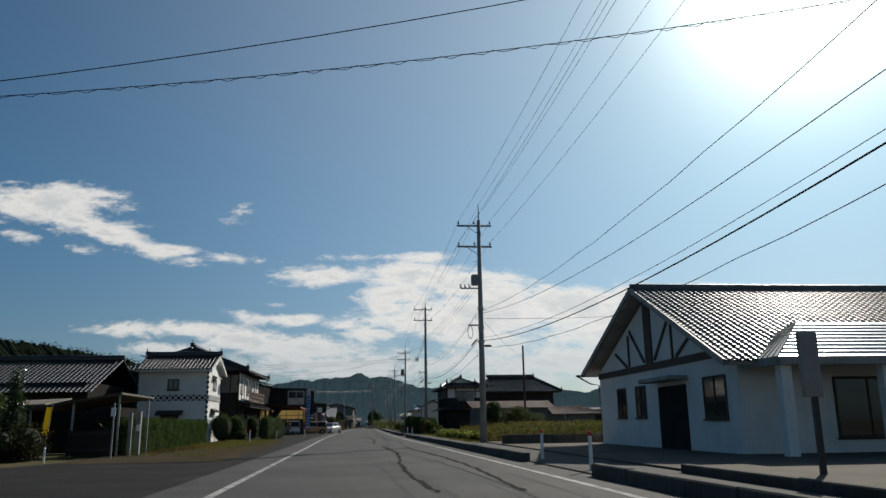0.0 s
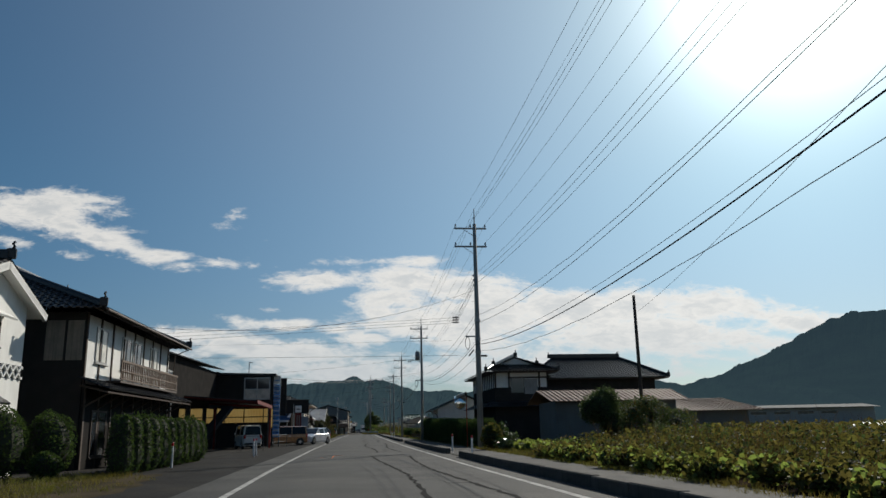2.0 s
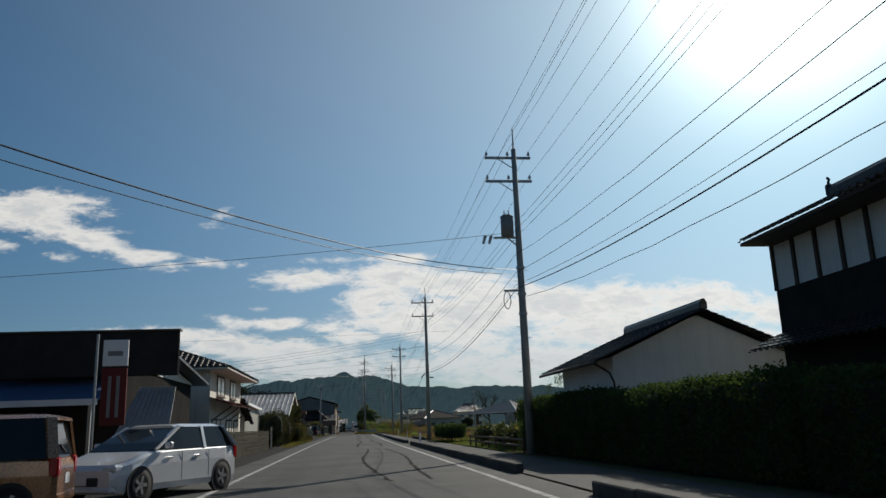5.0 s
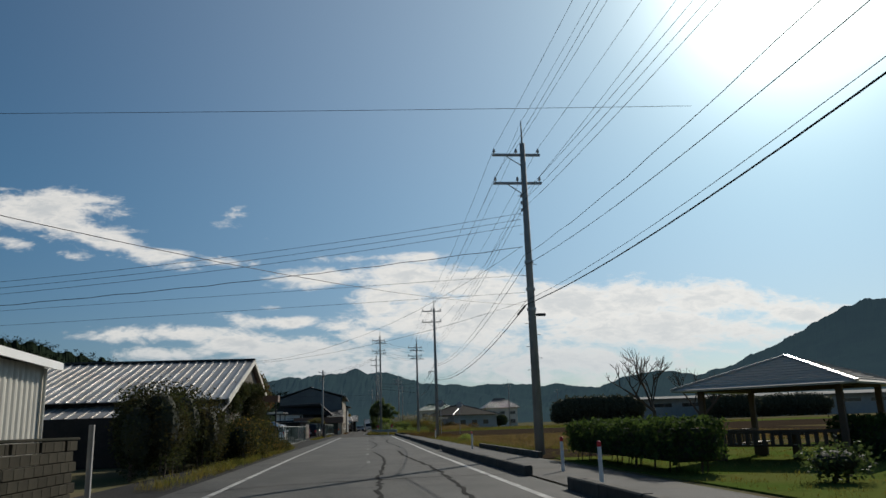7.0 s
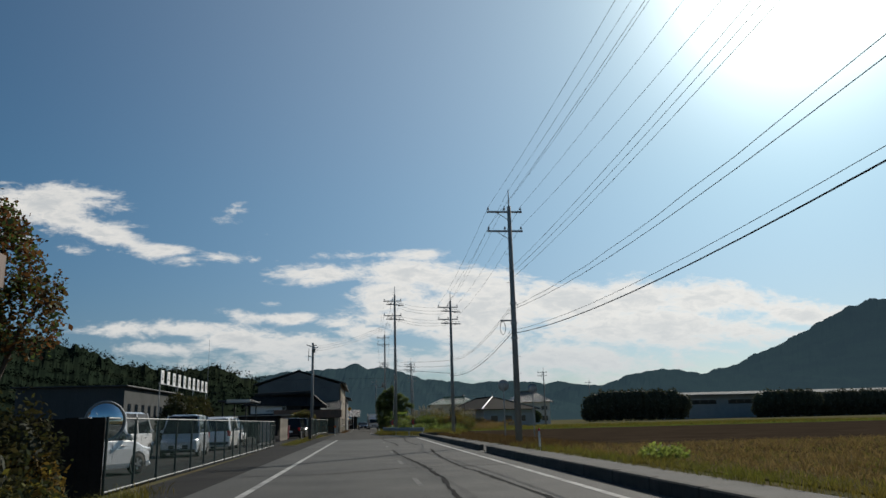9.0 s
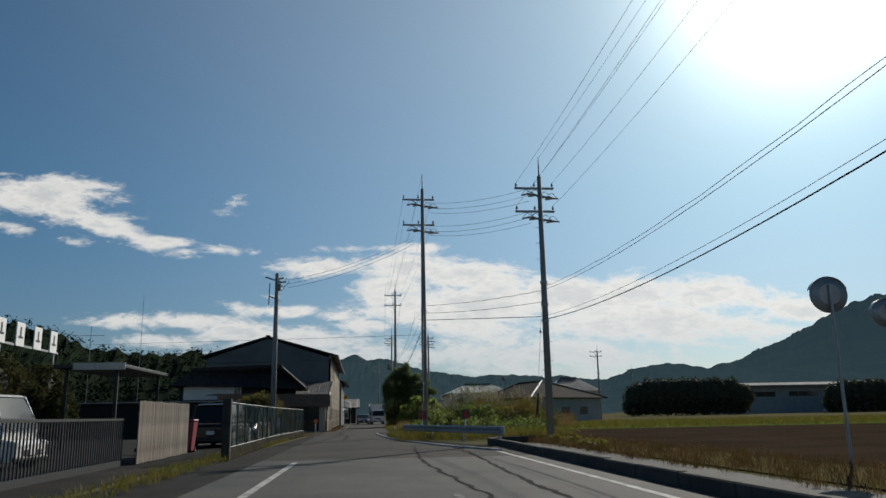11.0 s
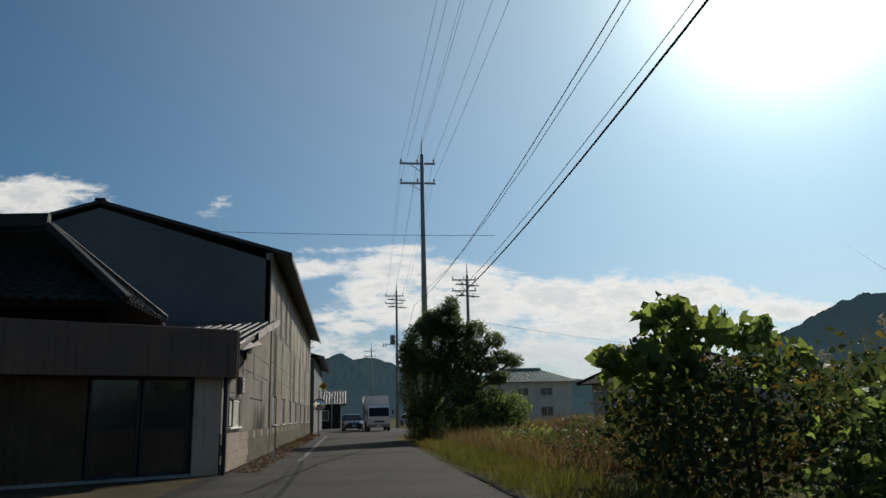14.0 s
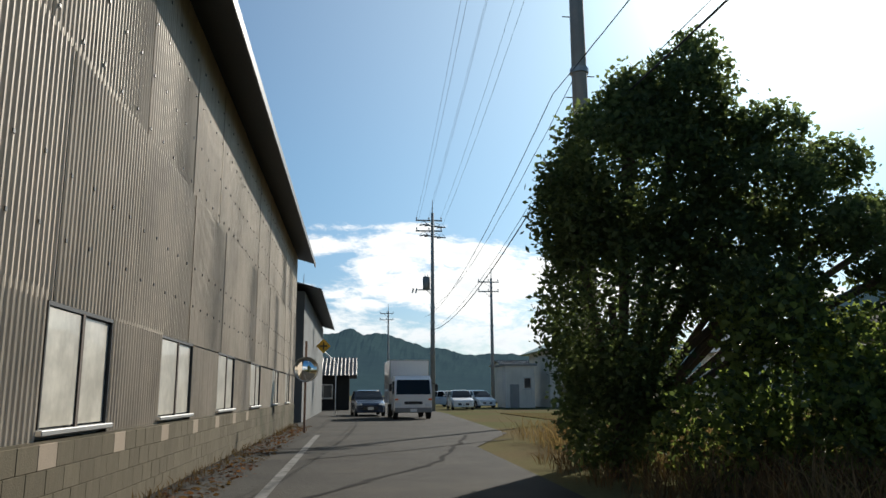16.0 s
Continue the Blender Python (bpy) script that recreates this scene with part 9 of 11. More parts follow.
# ---------------------------------------------------------------- fences, rails, signs
def mesh_fence(pts, h, label, spacing=2.0, base=0.0, wall=0.0, cell=0.075):
    """A chain-link fence: posts, rails and diagonal wires panel by panel."""
    f = thing("mesh_fence", (0, 0, 0), label, "fence")
    for (xa, ya), (xb, yb) in zip(pts, pts[1:]):
        d = math.hypot(xb - xa, yb - ya)
        n = max(1, round(d / spacing))
        for i in range(n + 1):
            t = i / n
            x, y = xa + (xb - xa) * t, ya + (yb - ya) * t
            part("post", Shape().cyl((x, y, 0), (x, y, h + 0.03), 0.03, n=8), GREENMESH_POST, f)
            if i == n:
                break
            x2, y2 = xa + (xb - xa) * (i + 1) / n, ya + (yb - ya) * (i + 1) / n
            p = part("panel", Shape().cyl((x, y, h), (x2, y2, h), 0.02, n=6).cyl((x, y, base + 0.06), (x2, y2, base + 0.06), 0.02, n=6), FENCERAIL, f)
            L, H = math.hypot(x2 - x, y2 - y), h - base - 0.06
            s = Shape()
            ux, uy = (x2 - x) / L, (y2 - y) / L
            for sg in (1, -1):
                k = -H
                while k < L:
                    a0, a1 = k, k + H
                    c0, c1 = max(a0, 0), min(a1, L)
                    if c1 > c0:
                        z0, z1 = (c0 - a0), (c1 - a0)
                        if sg < 0:
                            z0, z1 = H - z0, H - z1
                        p0 = Vector((x + ux * c0, y + uy * c0, base + 0.06 + z0))
                        p1 = Vector((x + ux * c1, y + uy * c1, base + 0.06 + z1))
                        nv = Vector((-uy, ux, 0)) * 0.0022
                        tv = Vector((ux, uy, 0)) * 0.0032
                        m = len(s.v)
                        s.v += [tuple(p0 - tv), tuple(p0 + tv), tuple(p1 + tv), tuple(p1 - tv)]
                        s.f.append((m, m + 1, m + 2, m + 3))
                    k += cell
            part("chain_link", s, GREENMESH, p)
        if wall:
            part("plinth", Shape().bar((xa, ya, wall / 2), (xb, yb, wall / 2), 0.14, wall, 0.015), MOSSPLINTH, f, "dark mossy concrete plinth")
    return f


GREENMESH_POST = mat("dark_green_post", (0.025, 0.045, 0.04), 0.5, 0.2, grain=20)
MOSSPLINTH = mat("mossy_dark_concrete", (0.04, 0.036, 0.026), 0.95, spec=0.02, col2=(0.022, 0.023, 0.015), scale=1.2, amount=0.9, grain=14, grain_amt=0.5, bump=0.4, bump_scale=40)
mesh_fence([(-5.68, 184.6), (-5.95, 216.4)], 1.45, "green chain-link fence along the parking yard")
mesh_fence([(-4.75, 231.0), (-4.95, 246), (-4.55, 258.6)], 1.68, "green chain-link fence on a low concrete plinth", 2.0, 0.3, 0.32)
solo("gate_post", Shape().box(-4.86, -4.62, 230.55, 230.8, 0, 1.78, 0.02), KERB, "square grey concrete post at the end of the mesh fence", "post")
mesh_fence([(-5.95, 216.4), (-9.5, 217.0)], 1.45, "short return of the yard fence", 1.8)

wf = thing("board_fence", (0, 0, 0), "sun-bleached vertical board screen beside the sliding gate", "fence")
part("rail", Shape().box(-7.02, -6.98, 229.6, 236.0, 0.35, 0.45).box(-7.02, -6.98, 229.6, 236.0, 1.35, 1.45), TIMBER, wf)
bd = Shape().box(-6.97, -6.945, 0.003, 0.147, 0.03, 1.74, 0.004).mesh("board", WOODFENCE)
for k in range(42):
    o = new("board", bd)
    o.parent, o.location = wf, (random.uniform(-0.004, 0.004), 229.6 + 0.15 * k, random.uniform(-0.015, 0.015))
rb = thing("wheelie_bin", (-7.25, 237.0, 0), "tall dark red plastic bin beside the board screen", "bin")
part("tub", loft([[(-0.26, -0.28, 0.08), (0.26, -0.28, 0.08), (0.26, 0.28, 0.08), (-0.26, 0.28, 0.08)], [(-0.34, -0.36, 1.1), (0.34, -0.36, 1.1), (0.34, 0.36, 1.1), (-0.34, 0.36, 1.1)]]), BINRED, rb)
part("lid", Shape().box(-0.37, 0.37, -0.39, 0.39, 1.1, 1.2, 0.04), BINRED, rb)
part("wheel", Shape().cyl((-0.3, 0.3, 0.1), (0.3, 0.3, 0.1), 0.1, n=12), TYRE, rb)
sg_ = thing("sliding_gate", (0, 0, 0), "low dark steel sliding gate across the yard entrance", "gate")
part("frame", Shape().box(-7.3, -7.24, 218.6, 229.4, 0.0, 0.16).box(-7.3, -7.24, 218.6, 229.4, 1.2, 1.26), DARKSTEEL, sg_)
br = Shape().box(-7.285, -7.255, 0, 0.03, 0.16, 1.2).mesh("bar", DARKSTEEL)
for y in np.arange(218.7, 229.4, 0.16):
    o = new("bar", br)
    o.parent, o.location = sg_, (0, y, 0)
pk = thing("upright_panel", (-6.6, 217.6, 0), "faded pinkish notice board at the yard entrance", "board")
part("board", Shape().box(-0.3, 0.3, -0.03, 0.03, 0.25, 1.45, 0.01), PINKPANEL, pk)
part("post", Shape().box(-0.33, -0.28, -0.03, 0.03, 0, 1.5).box(0.28, 0.33, -0.03, 0.03, 0, 1.5), STEEL, pk)


def traffic_mirror(x, y, z, r, label, face, pole_mat=None, pole_z=None, orange=True, arm=0.0, hood=True):
    """Convex mirror in a rimmed hood on a pole; face: the yaw it looks towards."""
    m = thing("traffic_mirror", (x, y, 0), label, "traffic mirror", "traffic mirrors", turn=face)
    part("pole", Shape().cyl((arm, 0.08, 0), (arm, 0.08, pole_z or z + 0.2), 0.038, n=10), pole_mat or STEEL, m)
    if arm:
        part("bracket", Shape().bar((arm, 0.08, z), (0, 0.06, z), 0.04, 0.04), STEEL, m)
    n, vs, fs = 24, [], []
    rings = [(0.0, -0.09), (0.35, -0.08), (0.7, -0.055), (0.95, -0.01)]
    for rr, d in rings[1:]:
        vs += [(r * rr * math.cos(2 * math.pi * i / n), d, z + r * rr * math.sin(2 * math.pi * i / n)) for i in range(n)]
    vs.append((0, rings[0][1], z))
    fs = [(i, (i + 1) % n, 3 * n) for i in range(n)]
    for j in range(2):
        fs += [(j * n + i, (j + 1) * n + i, (j + 1) * n + (i + 1) % n, j * n + (i + 1) % n) for i in range(n)]
    part("mirror_face", Shape().add(vs, fs), MIRRORGLASS, m, "convex mirror glass", True)
    part("rim", Shape().tube([(r * math.cos(a), -0.02, z + r * math.sin(a)) for a in np.linspace(0, 2 * math.pi, 33)], 0.022, 6), ORANGE if orange else STEEL, m)
    part("back", Shape().cyl((0, -0.005, z), (0, 0.05, z), r * 0.97, r * 0.6, 24), ORANGE if orange else STEEL, m)
    if hood:
        part("hood", Shape().add([(r * 1.03 * math.cos(a), dy, z + r * 1.03 * math.sin(a)) for a in np.linspace(0.3, math.pi - 0.3, 13) for dy in (-0.2, 0.03)], [(2 * i, 2 * i + 1, 2 * i + 3, 2 * i + 2) for i in range(12)]), ORANGE if orange else STEEL, m)
    return m


traffic_mirror(6.26, 86.0, 2.72, 0.4, "convex mirror hung from a faded orange pole", 12, DULLORANGE, 3.1, False, 0.46)
mb2 = thing("traffic_mirror", (5.98, 86.25, 0), "orange-backed convex mirror turned to the side lane", "traffic mirror", "traffic mirrors", turn=75)
part("back", Shape().cyl((0, 0, 2.85), (0, 0.07, 2.85), 0.36, 0.2, 24), DULLORANGE, mb2)
part("mirror_face", Shape().cyl((0, -0.03, 2.85), (0, 0, 2.85), 0.3, 0.36, 24), MIRRORGLASS, mb2, "convex mirror glass")
part("bracket", Shape().bar((0.0, 0.06, 2.85), (-0.05, -0.75, 2.85), 0.04, 0.04), STEEL, mb2)
traffic_mirror(-5.95, 185.3, 1.40, 0.39, "large convex mirror standing by the fence corner", 34, STEEL, None, False, 0.0, False)
traffic_mirror(-2.78, 307.9, 2.05, 0.4, "convex mirror on a rusty pole by the warehouse wall", 8, RUSTROOF, 3.0, False)
traffic_mirror(9.2, 222.5, 3.6, 0.38, "traffic mirror seen from behind beside the field", 170, STEEL, None, False)
traffic_mirror(11.6, 224.0, 3.4, 0.33, "traffic mirror seen from behind beside the field", 170, STEEL, None, False)

gr = thing("guardrail", (0, 0, 0), "grey corrugated steel guardrail closing the wide road", "guardrail")
ga, gb = Vector((1.55, 249.4, 0)), Vector((4.75, 237.3, 0))
gd = (gb - ga).normalized()
gn = Vector((-gd.y, gd.x, 0))
if gn.y > 0:
    gn = -gn
prof = [(0.0, 0.40), (0.05, 0.44), (0.05, 0.50), (0.0, 0.54), (0.0, 0.58), (0.05, 0.62), (0.05, 0.69), (0.0, 0.73)]
vs = []
for e in (ga, gb):
    vs += [tuple(e + gn * (0.08 + d) + Vector((0, 0, z))) for d, z in prof] + [tuple(e + gn * (0.075 + d) + Vector((0, 0, z))) for d, z in prof[::-1]]
k = len(vs) // 2
part("beam", Shape().add(vs, [(i, (i + 1) % k, k + (i + 1) % k, k + i) for i in range(k)]), RAIL, gr)
for t in (0.04, 0.34, 0.66, 0.96):
    p = ga.lerp(gb, t)
    part("post", Shape().cyl((p.x, p.y, 0), (p.x, p.y, 0.72), 0.057, n=12), RAIL, gr)
part("end_cap", Shape().cyl(gb + gn * 0.1 + Vector((0, 0, 0.40)), gb + gn * 0.1 + Vector((0, 0, 0.73)), 0.1, n=12), RAIL, gr)


def chevron(x, y, turn, w=0.4, h=0.46, z=0.98, label="dark curve board with a red chevron on a white post"):
    s = thing("curve_sign", (x, y, 0), label, "road sign", "curve boards", turn=turn)
    part("post", Shape().cyl((0, 0.03, 0), (0, 0.03, z + h * 0.7), 0.03, n=10), SIGNWHITE, s)
    part("board", Shape().box(-w / 2, w / 2, -0.012, 0.012, z, z + h, 0.004), BOARDGREY, s)
    a = Shape()
    a.add([(0.04, -0.016, z + h - 0.01), (-0.12, -0.016, z + h / 2), (0.05, -0.016, z + 0.01), (0.17, -0.016, z + 0.01), (0.0, -0.016, z + h / 2), (0.16, -0.016, z + h - 0.01)], [(0, 1, 4, 5), (1, 2, 3, 4)])
    part("chevron", a, REDPAINT, s)
    return s


BOARDGREY = mat("dulled_board", (0.07, 0.065, 0.055), 0.7, grain=20)
chevron(2.32, 246.9, 10)
chevron(4.25, 244.7, 10)


def delineator(x, y, h=0.85, label="white roadside marker post with a red top"):
    d = thing("marker_post", (x, y, 0), label, "marker post", "marker posts")
    part("post", Shape().cyl((0, 0, 0), (0, 0, h), 0.045, 0.04, 10), SIGNWHITE, d)
    part("cap", Shape().cyl((0, 0, h - 0.09), (0, 0, h), 0.047, 0.042, 10).ball((0, 0, h), 0.042, 0.042, 0.02, 10, 4), REDPAINT, d)
    return d


for x, y in ((5.65, 23.0), (5.45, 17.4), (4.75, 70.8), (4.7, 77.5), (4.55, 146.6), (5.0, 151.2), (5.4, 170.2), (6.4, 200.0), (-6.9, 52.0), (-6.8, 66.5), (-5.3, 77.0), (-5.5, 79.5)):
    delineator(x, y)
rd = thing("reflector_post", (-3.72, 258.4, 0), "round orange reflector on a thin white post", "marker post")
part("post", Shape().cyl((0, 0, 0), (0, 0, 1.05), 0.022, n=8), SIGNWHITE, rd)
part("disc", Shape().cyl((0, -0.02, 0.92), (0, -0.04, 0.92), 0.13, n=20), ORANGE, rd)
rd2 = thing("reflector_post", (1.15, 252.6, 0), "short white post in the grass", "marker post")
part("post", Shape().cyl((0, 0, 0), (0, 0, 0.62), 0.045, n=8), SIGNWHITE, rd2)
dm = thing("warning_sign", (-2.35, 329.0, 0), "yellow diamond junction warning sign on a bent white post", "road sign")
part("post", Shape().tube([(0.05, 0, 0), (0.05, 0, 3.0), (0.0, 0, 3.2), (-0.6, 0, 3.7), (-0.74, 0, 3.9), (-0.74, 0, 4.3)], 0.035, 8), SIGNWHITE, dm)
part("plate", Shape().prism([(-0.74, 3.68), (-0.3, 4.12), (-0.74, 4.56), (-1.18, 4.12)], "y", -0.06, -0.04), YELLOW, dm)
part("symbol", Shape().box(-0.78, -0.70, -0.066, -0.06, 3.9, 4.34).box(-0.96, -0.52, -0.066, -0.06, 4.08, 4.16), BLACKPLASTIC, dm)
rw = thing("yard_sign", (0, 0, 0), "row of ten white letter plates on a tall steel frame", "sign")
part("rail", Shape().box(-15.98, -15.92, 229.0, 247.4, 4.5, 4.6), STEEL, rw)
for y in (229.4, 235.2, 241.2, 247.0):
    part("post", Shape().box(-16.02, -15.96, y - 0.04, y + 0.04, 0, 4.6), STEEL, rw)
for k in range(10):
    y = 229.7 + 1.88 * k
    pl = part("letter_plate", Shape().box(-15.93, -15.88, y - 0.42, y + 0.42, 4.5, 5.55, 0.01), SIGNWHITE, rw)
    part("lettering", Shape().box(-15.882, -15.872, y - 0.22, y + 0.22, 4.85, 4.95), DARKSTEEL, pl)
    part("lettering", Shape().box(-15.882, -15.872, y - 0.07, y + 0.07, 4.95, 5.35), DARKSTEEL, pl)
yo = thing("yard_office", (0, 0, 0), "low dark yard building with a flat roof", "building")
part("body", Shape().box(-26, -18.3, 228.6, 246, 0, 4.3), SLATEDARK, yo)
part("roof", Shape().box(-26.3, -18.0, 228.3, 246.3, 4.3, 4.42, 0.03), DARKSTEEL, yo)
window(yo, "-y", -21.5, -19.6, 0.9, 2.1, 228.6, ALU, GLASS, 2)
yc = thing("yard_canopy", (0, 0, 0), "flat yard canopy with a cream fascia on steel posts", "canopy")
part("roof", Shape().box(-13.8, -10.9, 241.4, 249, 3.42, 3.58, 0.02), DARKSTEEL, yc)
part("fascia", Shape().box(-13.0, -10.86, 241.34, 241.38, 3.34, 3.64), CREAM_METAL, yc)
for x in (-13.4, -11.3):
    for y in (241.8, 248.6):
        part("post", Shape().box(x - 0.06, x + 0.06, y - 0.06, y + 0.06, 0, 3.42), DARKSTEEL, yc)
an = thing("aerial", (0, 0, 0), "tall thin whip aerial on a stayed mast", "aerial")
part("mast", Shape().cyl((-25, 294.6, -0.1), (-25, 294.6, 14.9), 0.035, 0.018, 6), STEEL, an)
an2 = thing("aerial", (0, 0, 0), "television aerial on a thin mast", "aerial")
part("mast", Shape().cyl((-28.8, 290, -0.1), (-28.8, 290, 10.9), 0.03, n=6), STEEL, an2)
part("boom", Shape().bar((-30.2, 290, 9.9), (-27.4, 290, 9.9), 0.05, 0.05).bar((-29.8, 289.2, 9.9), (-29.8, 290.8, 9.9), 0.04, 0.04).bar((-28.0, 289.2, 9.9), (-28.0, 290.8, 9.9), 0.04, 0.04), STEEL, an2)
bf = thing("barrier", (0, 0, 0), "low tubular barrier at the workshop yard", "barrier")
for (xa, ya), (xb, yb) in (((-7.3, 86.6), (-6.1, 87.6)), ((-6.25, 94.0), (-5.9, 101.5))):
    part("hoop", Shape().tube([(xa, ya, 0), (xa, ya, 0.95), (xb, yb, 0.95), (xb, yb, 0)], 0.02, 8), DARKSTEEL, bf)
    part("mid_rail", Shape().cyl((xa, ya, 0.45), (xb, yb, 0.45), 0.014, n=8), DARKSTEEL, bf)
sl = thing("information_post", (8.15, 133.5, 0), "rounded grey information plate on a timber post", "sign")
part("post", Shape().box(-0.09, 0.09, -0.06, 0.06, 0, 1.3), WOODBROWN, sl)
part("plate", Shape().prism([(-0.26, 1.05), (0.26, 1.05), (0.26, 1.5), (0.2, 1.66), (0.1, 1.75), (-0.1, 1.75), (-0.2, 1.66), (-0.26, 1.5)], "y", -0.1, -0.04), CONCRETE, sl)
part("emblem", Shape().cyl((0, -0.1, 1.48), (0, -0.115, 1.48), 0.11, n=16), SIGNGREY, sl)
pf = thing("park_rail", (0, 0, 0), "low brown timber rail fence along the park", "fence")
for k, y in enumerate(np.arange(124.5, 140, 2.0)):
    part("post", Shape().box(6.745, 6.835, y - 0.045, y + 0.045, 0, 0.6, 0.012), WOODBROWN, pf)
part("rail", Shape().box(6.76, 6.82, 124.5, 139.0, 0.5, 0.58).box(6.76, 6.82, 124.5, 139.0, 0.25, 0.33), WOODBROWN, pf)
lw2 = thing("low_wall", (0, 0, 0), "low dark kerb wall beside the field path", "wall", kind="structure")
part("wall_run", Shape().box(6.02, 6.2, 158.5, 172.0, 0, 0.24, 0.02), KERB, lw2)

for k, pts in enumerate((((-0.87, 75.3), (-1.28, 75.27), (-1.29, 72.0)), ((-1.62, 73.0), (-1.92, 72.96)))):
    s = Shape()
    for (xa, ya), (xb, yb) in zip(pts, pts[1:]):
        s.bar((xa, ya, 0.006 + 0.002 * (ya == yb)), (xb, yb, 0.006), 0.05, 0.006)
    solo("survey_mark", s, SURVEYPAINT, "orange survey line sprayed on the asphalt", "road marking", group="survey marks", kind="structure")

# ---------------------------------------------------------------- plants
def tuft(name, x0, x1, y0, y1, n, height, width, material, label, z=0.0, lean=0.35, edge=None, category="grass"):
    """A stand of grass blades over a rectangle; edge(y) shifts it sideways."""
    k = n // 9
    cx, cy = rng.uniform(x0, x1, k), rng.uniform(y0, y1, k)
    r = np.stack([np.repeat(cx, 9) + rng.normal(size=9 * k) * 0.07, np.repeat(cy, 9) + rng.normal(size=9 * k) * 0.07, np.full(9 * k, z)], 1)
    if edge is not None:
        r[:, 0] += np.array([edge(y) for y in r[:, 1]])
    return tagged(new(name, blade_mesh(name, r, height, width, material, lean)), label, category, kind="stuff")


def limb_tree(name, base, height, spread, label, depth=4, twig=0.5, seed=1):
    """A leafless tree: forked, tapering limbs down to twigs."""
    ob = thing(name, base, label, "tree")
    rnd = random.Random(seed)
    trunk, limbs, twigs = Shape(), Shape(), Shape()

    def grow(p, d, length, r, lvl):
        q = p + d * length
        (trunk if lvl == 0 else limbs if lvl < 3 else twigs).cyl(p, q, r, r * 0.68, 7 if lvl < 2 else 4, False)
        if lvl >= depth:
            return
        for k in range(3 if lvl < 2 else 2 + (rnd.random() < 0.5)):
            e = Vector((rnd.gauss(0, spread), rnd.gauss(0, spread), 0.35 + rnd.random() * 0.6))
            grow(q if k else p.lerp(q, 0.75), (d * 0.8 + e).normalized(), length * rnd.uniform(0.6, 0.85), r * 0.62, lvl + 1)

    grow(Vector((0, 0, -0.05)), Vector((0, 0, 1)), height * 0.28, height * 0.02, 0)
    part("trunk", trunk, BARK, ob)
    part("branchwork", limbs, BARK, ob)["kind"] = "stuff"
    part("twig_spray", twigs, BARK, ob)["kind"] = "stuff"
    return ob


def leafy_tree(name, base, lumps, n, size, material, label, trunk=0.12, mat2=None, share2=0.0, core=0.55, long=1.7, ragged=0.06):
    """A tree: tapered trunk, a limb into every lump of the crown, and single leaves."""
    ob = thing(name, (0, 0, 0), label, "tree")
    b = Vector(base)
    zc = min(c[2] - r[2] * 0.4 for c, r in lumps)
    fork = b + Vector((0.05, 0.03, max(0.6, zc)))
    part("trunk", Shape().cyl(b - Vector((0, 0, 0.05)), fork, trunk * 1.3, trunk, 10), BARK, ob)
    for c, r in lumps:
        part("limb", Shape().tube([fork - Vector((0, 0, 0.1)), fork.lerp(Vector(c), 0.5) + Vector((0, 0, 0.15)), Vector(c)], trunk * 0.4, 6), BARK, ob)
    # Dark balls in the crown stand in for its inner shade.
    if core:
        for c, r in lumps:
            part("heart", Shape().ball(c, r[0] * core, r[1] * core, r[2] * core), LEAF_SHADE_CORE, ob)
    pts = clumps(n, lumps)
    pts = pts + rng.normal(size=pts.shape) * ragged
    pts = pts[pts[:, 2] > 0.05]
    rng.shuffle(pts)
    k = int(len(pts) * share2)
    for chunk, m in ((pts[:k], mat2), (pts[k:], material)):
        if len(chunk):
            o = new("crown", leaf_mesh("crown", chunk, size, m, long))
            o.parent = ob
            o["kind"] = "stuff"
    return ob


def lump_row(x0, x1, y0, y1, z, n, r, seed):
    rnd = random.Random(seed)
    return [((rnd.uniform(x0, x1), y0 + (y1 - y0) * (k + 0.5) / n + rnd.gauss(0, 0.2), z * rnd.uniform(0.42, 0.6)),
             (r * rnd.uniform(0.8, 1.2), r * rnd.uniform(0.9, 1.3), z * rnd.uniform(0.38, 0.5))) for k in range(n)]


AUTUMN = mat("orange_green_leaf", (0.11, 0.075, 0.028), 0.75, spec=0.08, col2=(0.09, 0.10, 0.03), scale=0.8, amount=0.9, grain=9, grain_amt=0.4, translucent=0.45, vary=0.3)
GLOSSLEAF = mat("glossy_camellia_leaf", (0.03, 0.06, 0.02), 0.28, col2=(0.022, 0.045, 0.016), scale=0.7, amount=0.7, grain=9, grain_amt=0.3, translucent=0.25, vary=0.3, spec=0.6)

# --- beside the old houses
ch = hedge("clipped_hedge", -0.5, 0.5, 0.0, 21.0, 1.38, "long clipped evergreen hedge in front of the storehouse", per=850, leaf=0.042)
ch.matrix_world = pose(-9.35, 33.0, 0, 0, 0, 3.2)
for x, y, h, r in [(-10.2, 60.5, 1.95, 0.8), (-9.3, 61.8, 1.85, 0.7), (-8.8, 60.4, 0.75, 0.4), (-9.1, 68.8, 1.85, 0.55)]:
    bush("clipped_shrub", [((x, y, h * 0.5), (r, r, h * 0.52)), ((x - 0.1, y + 0.1, h * 0.7), (r * 0.85, r * 0.85, h * 0.33))], int(8000 * r), 0.045, HEDGELEAF,
         "dark evergreen shrub clipped to a rounded block", "shrub", core=0.86)
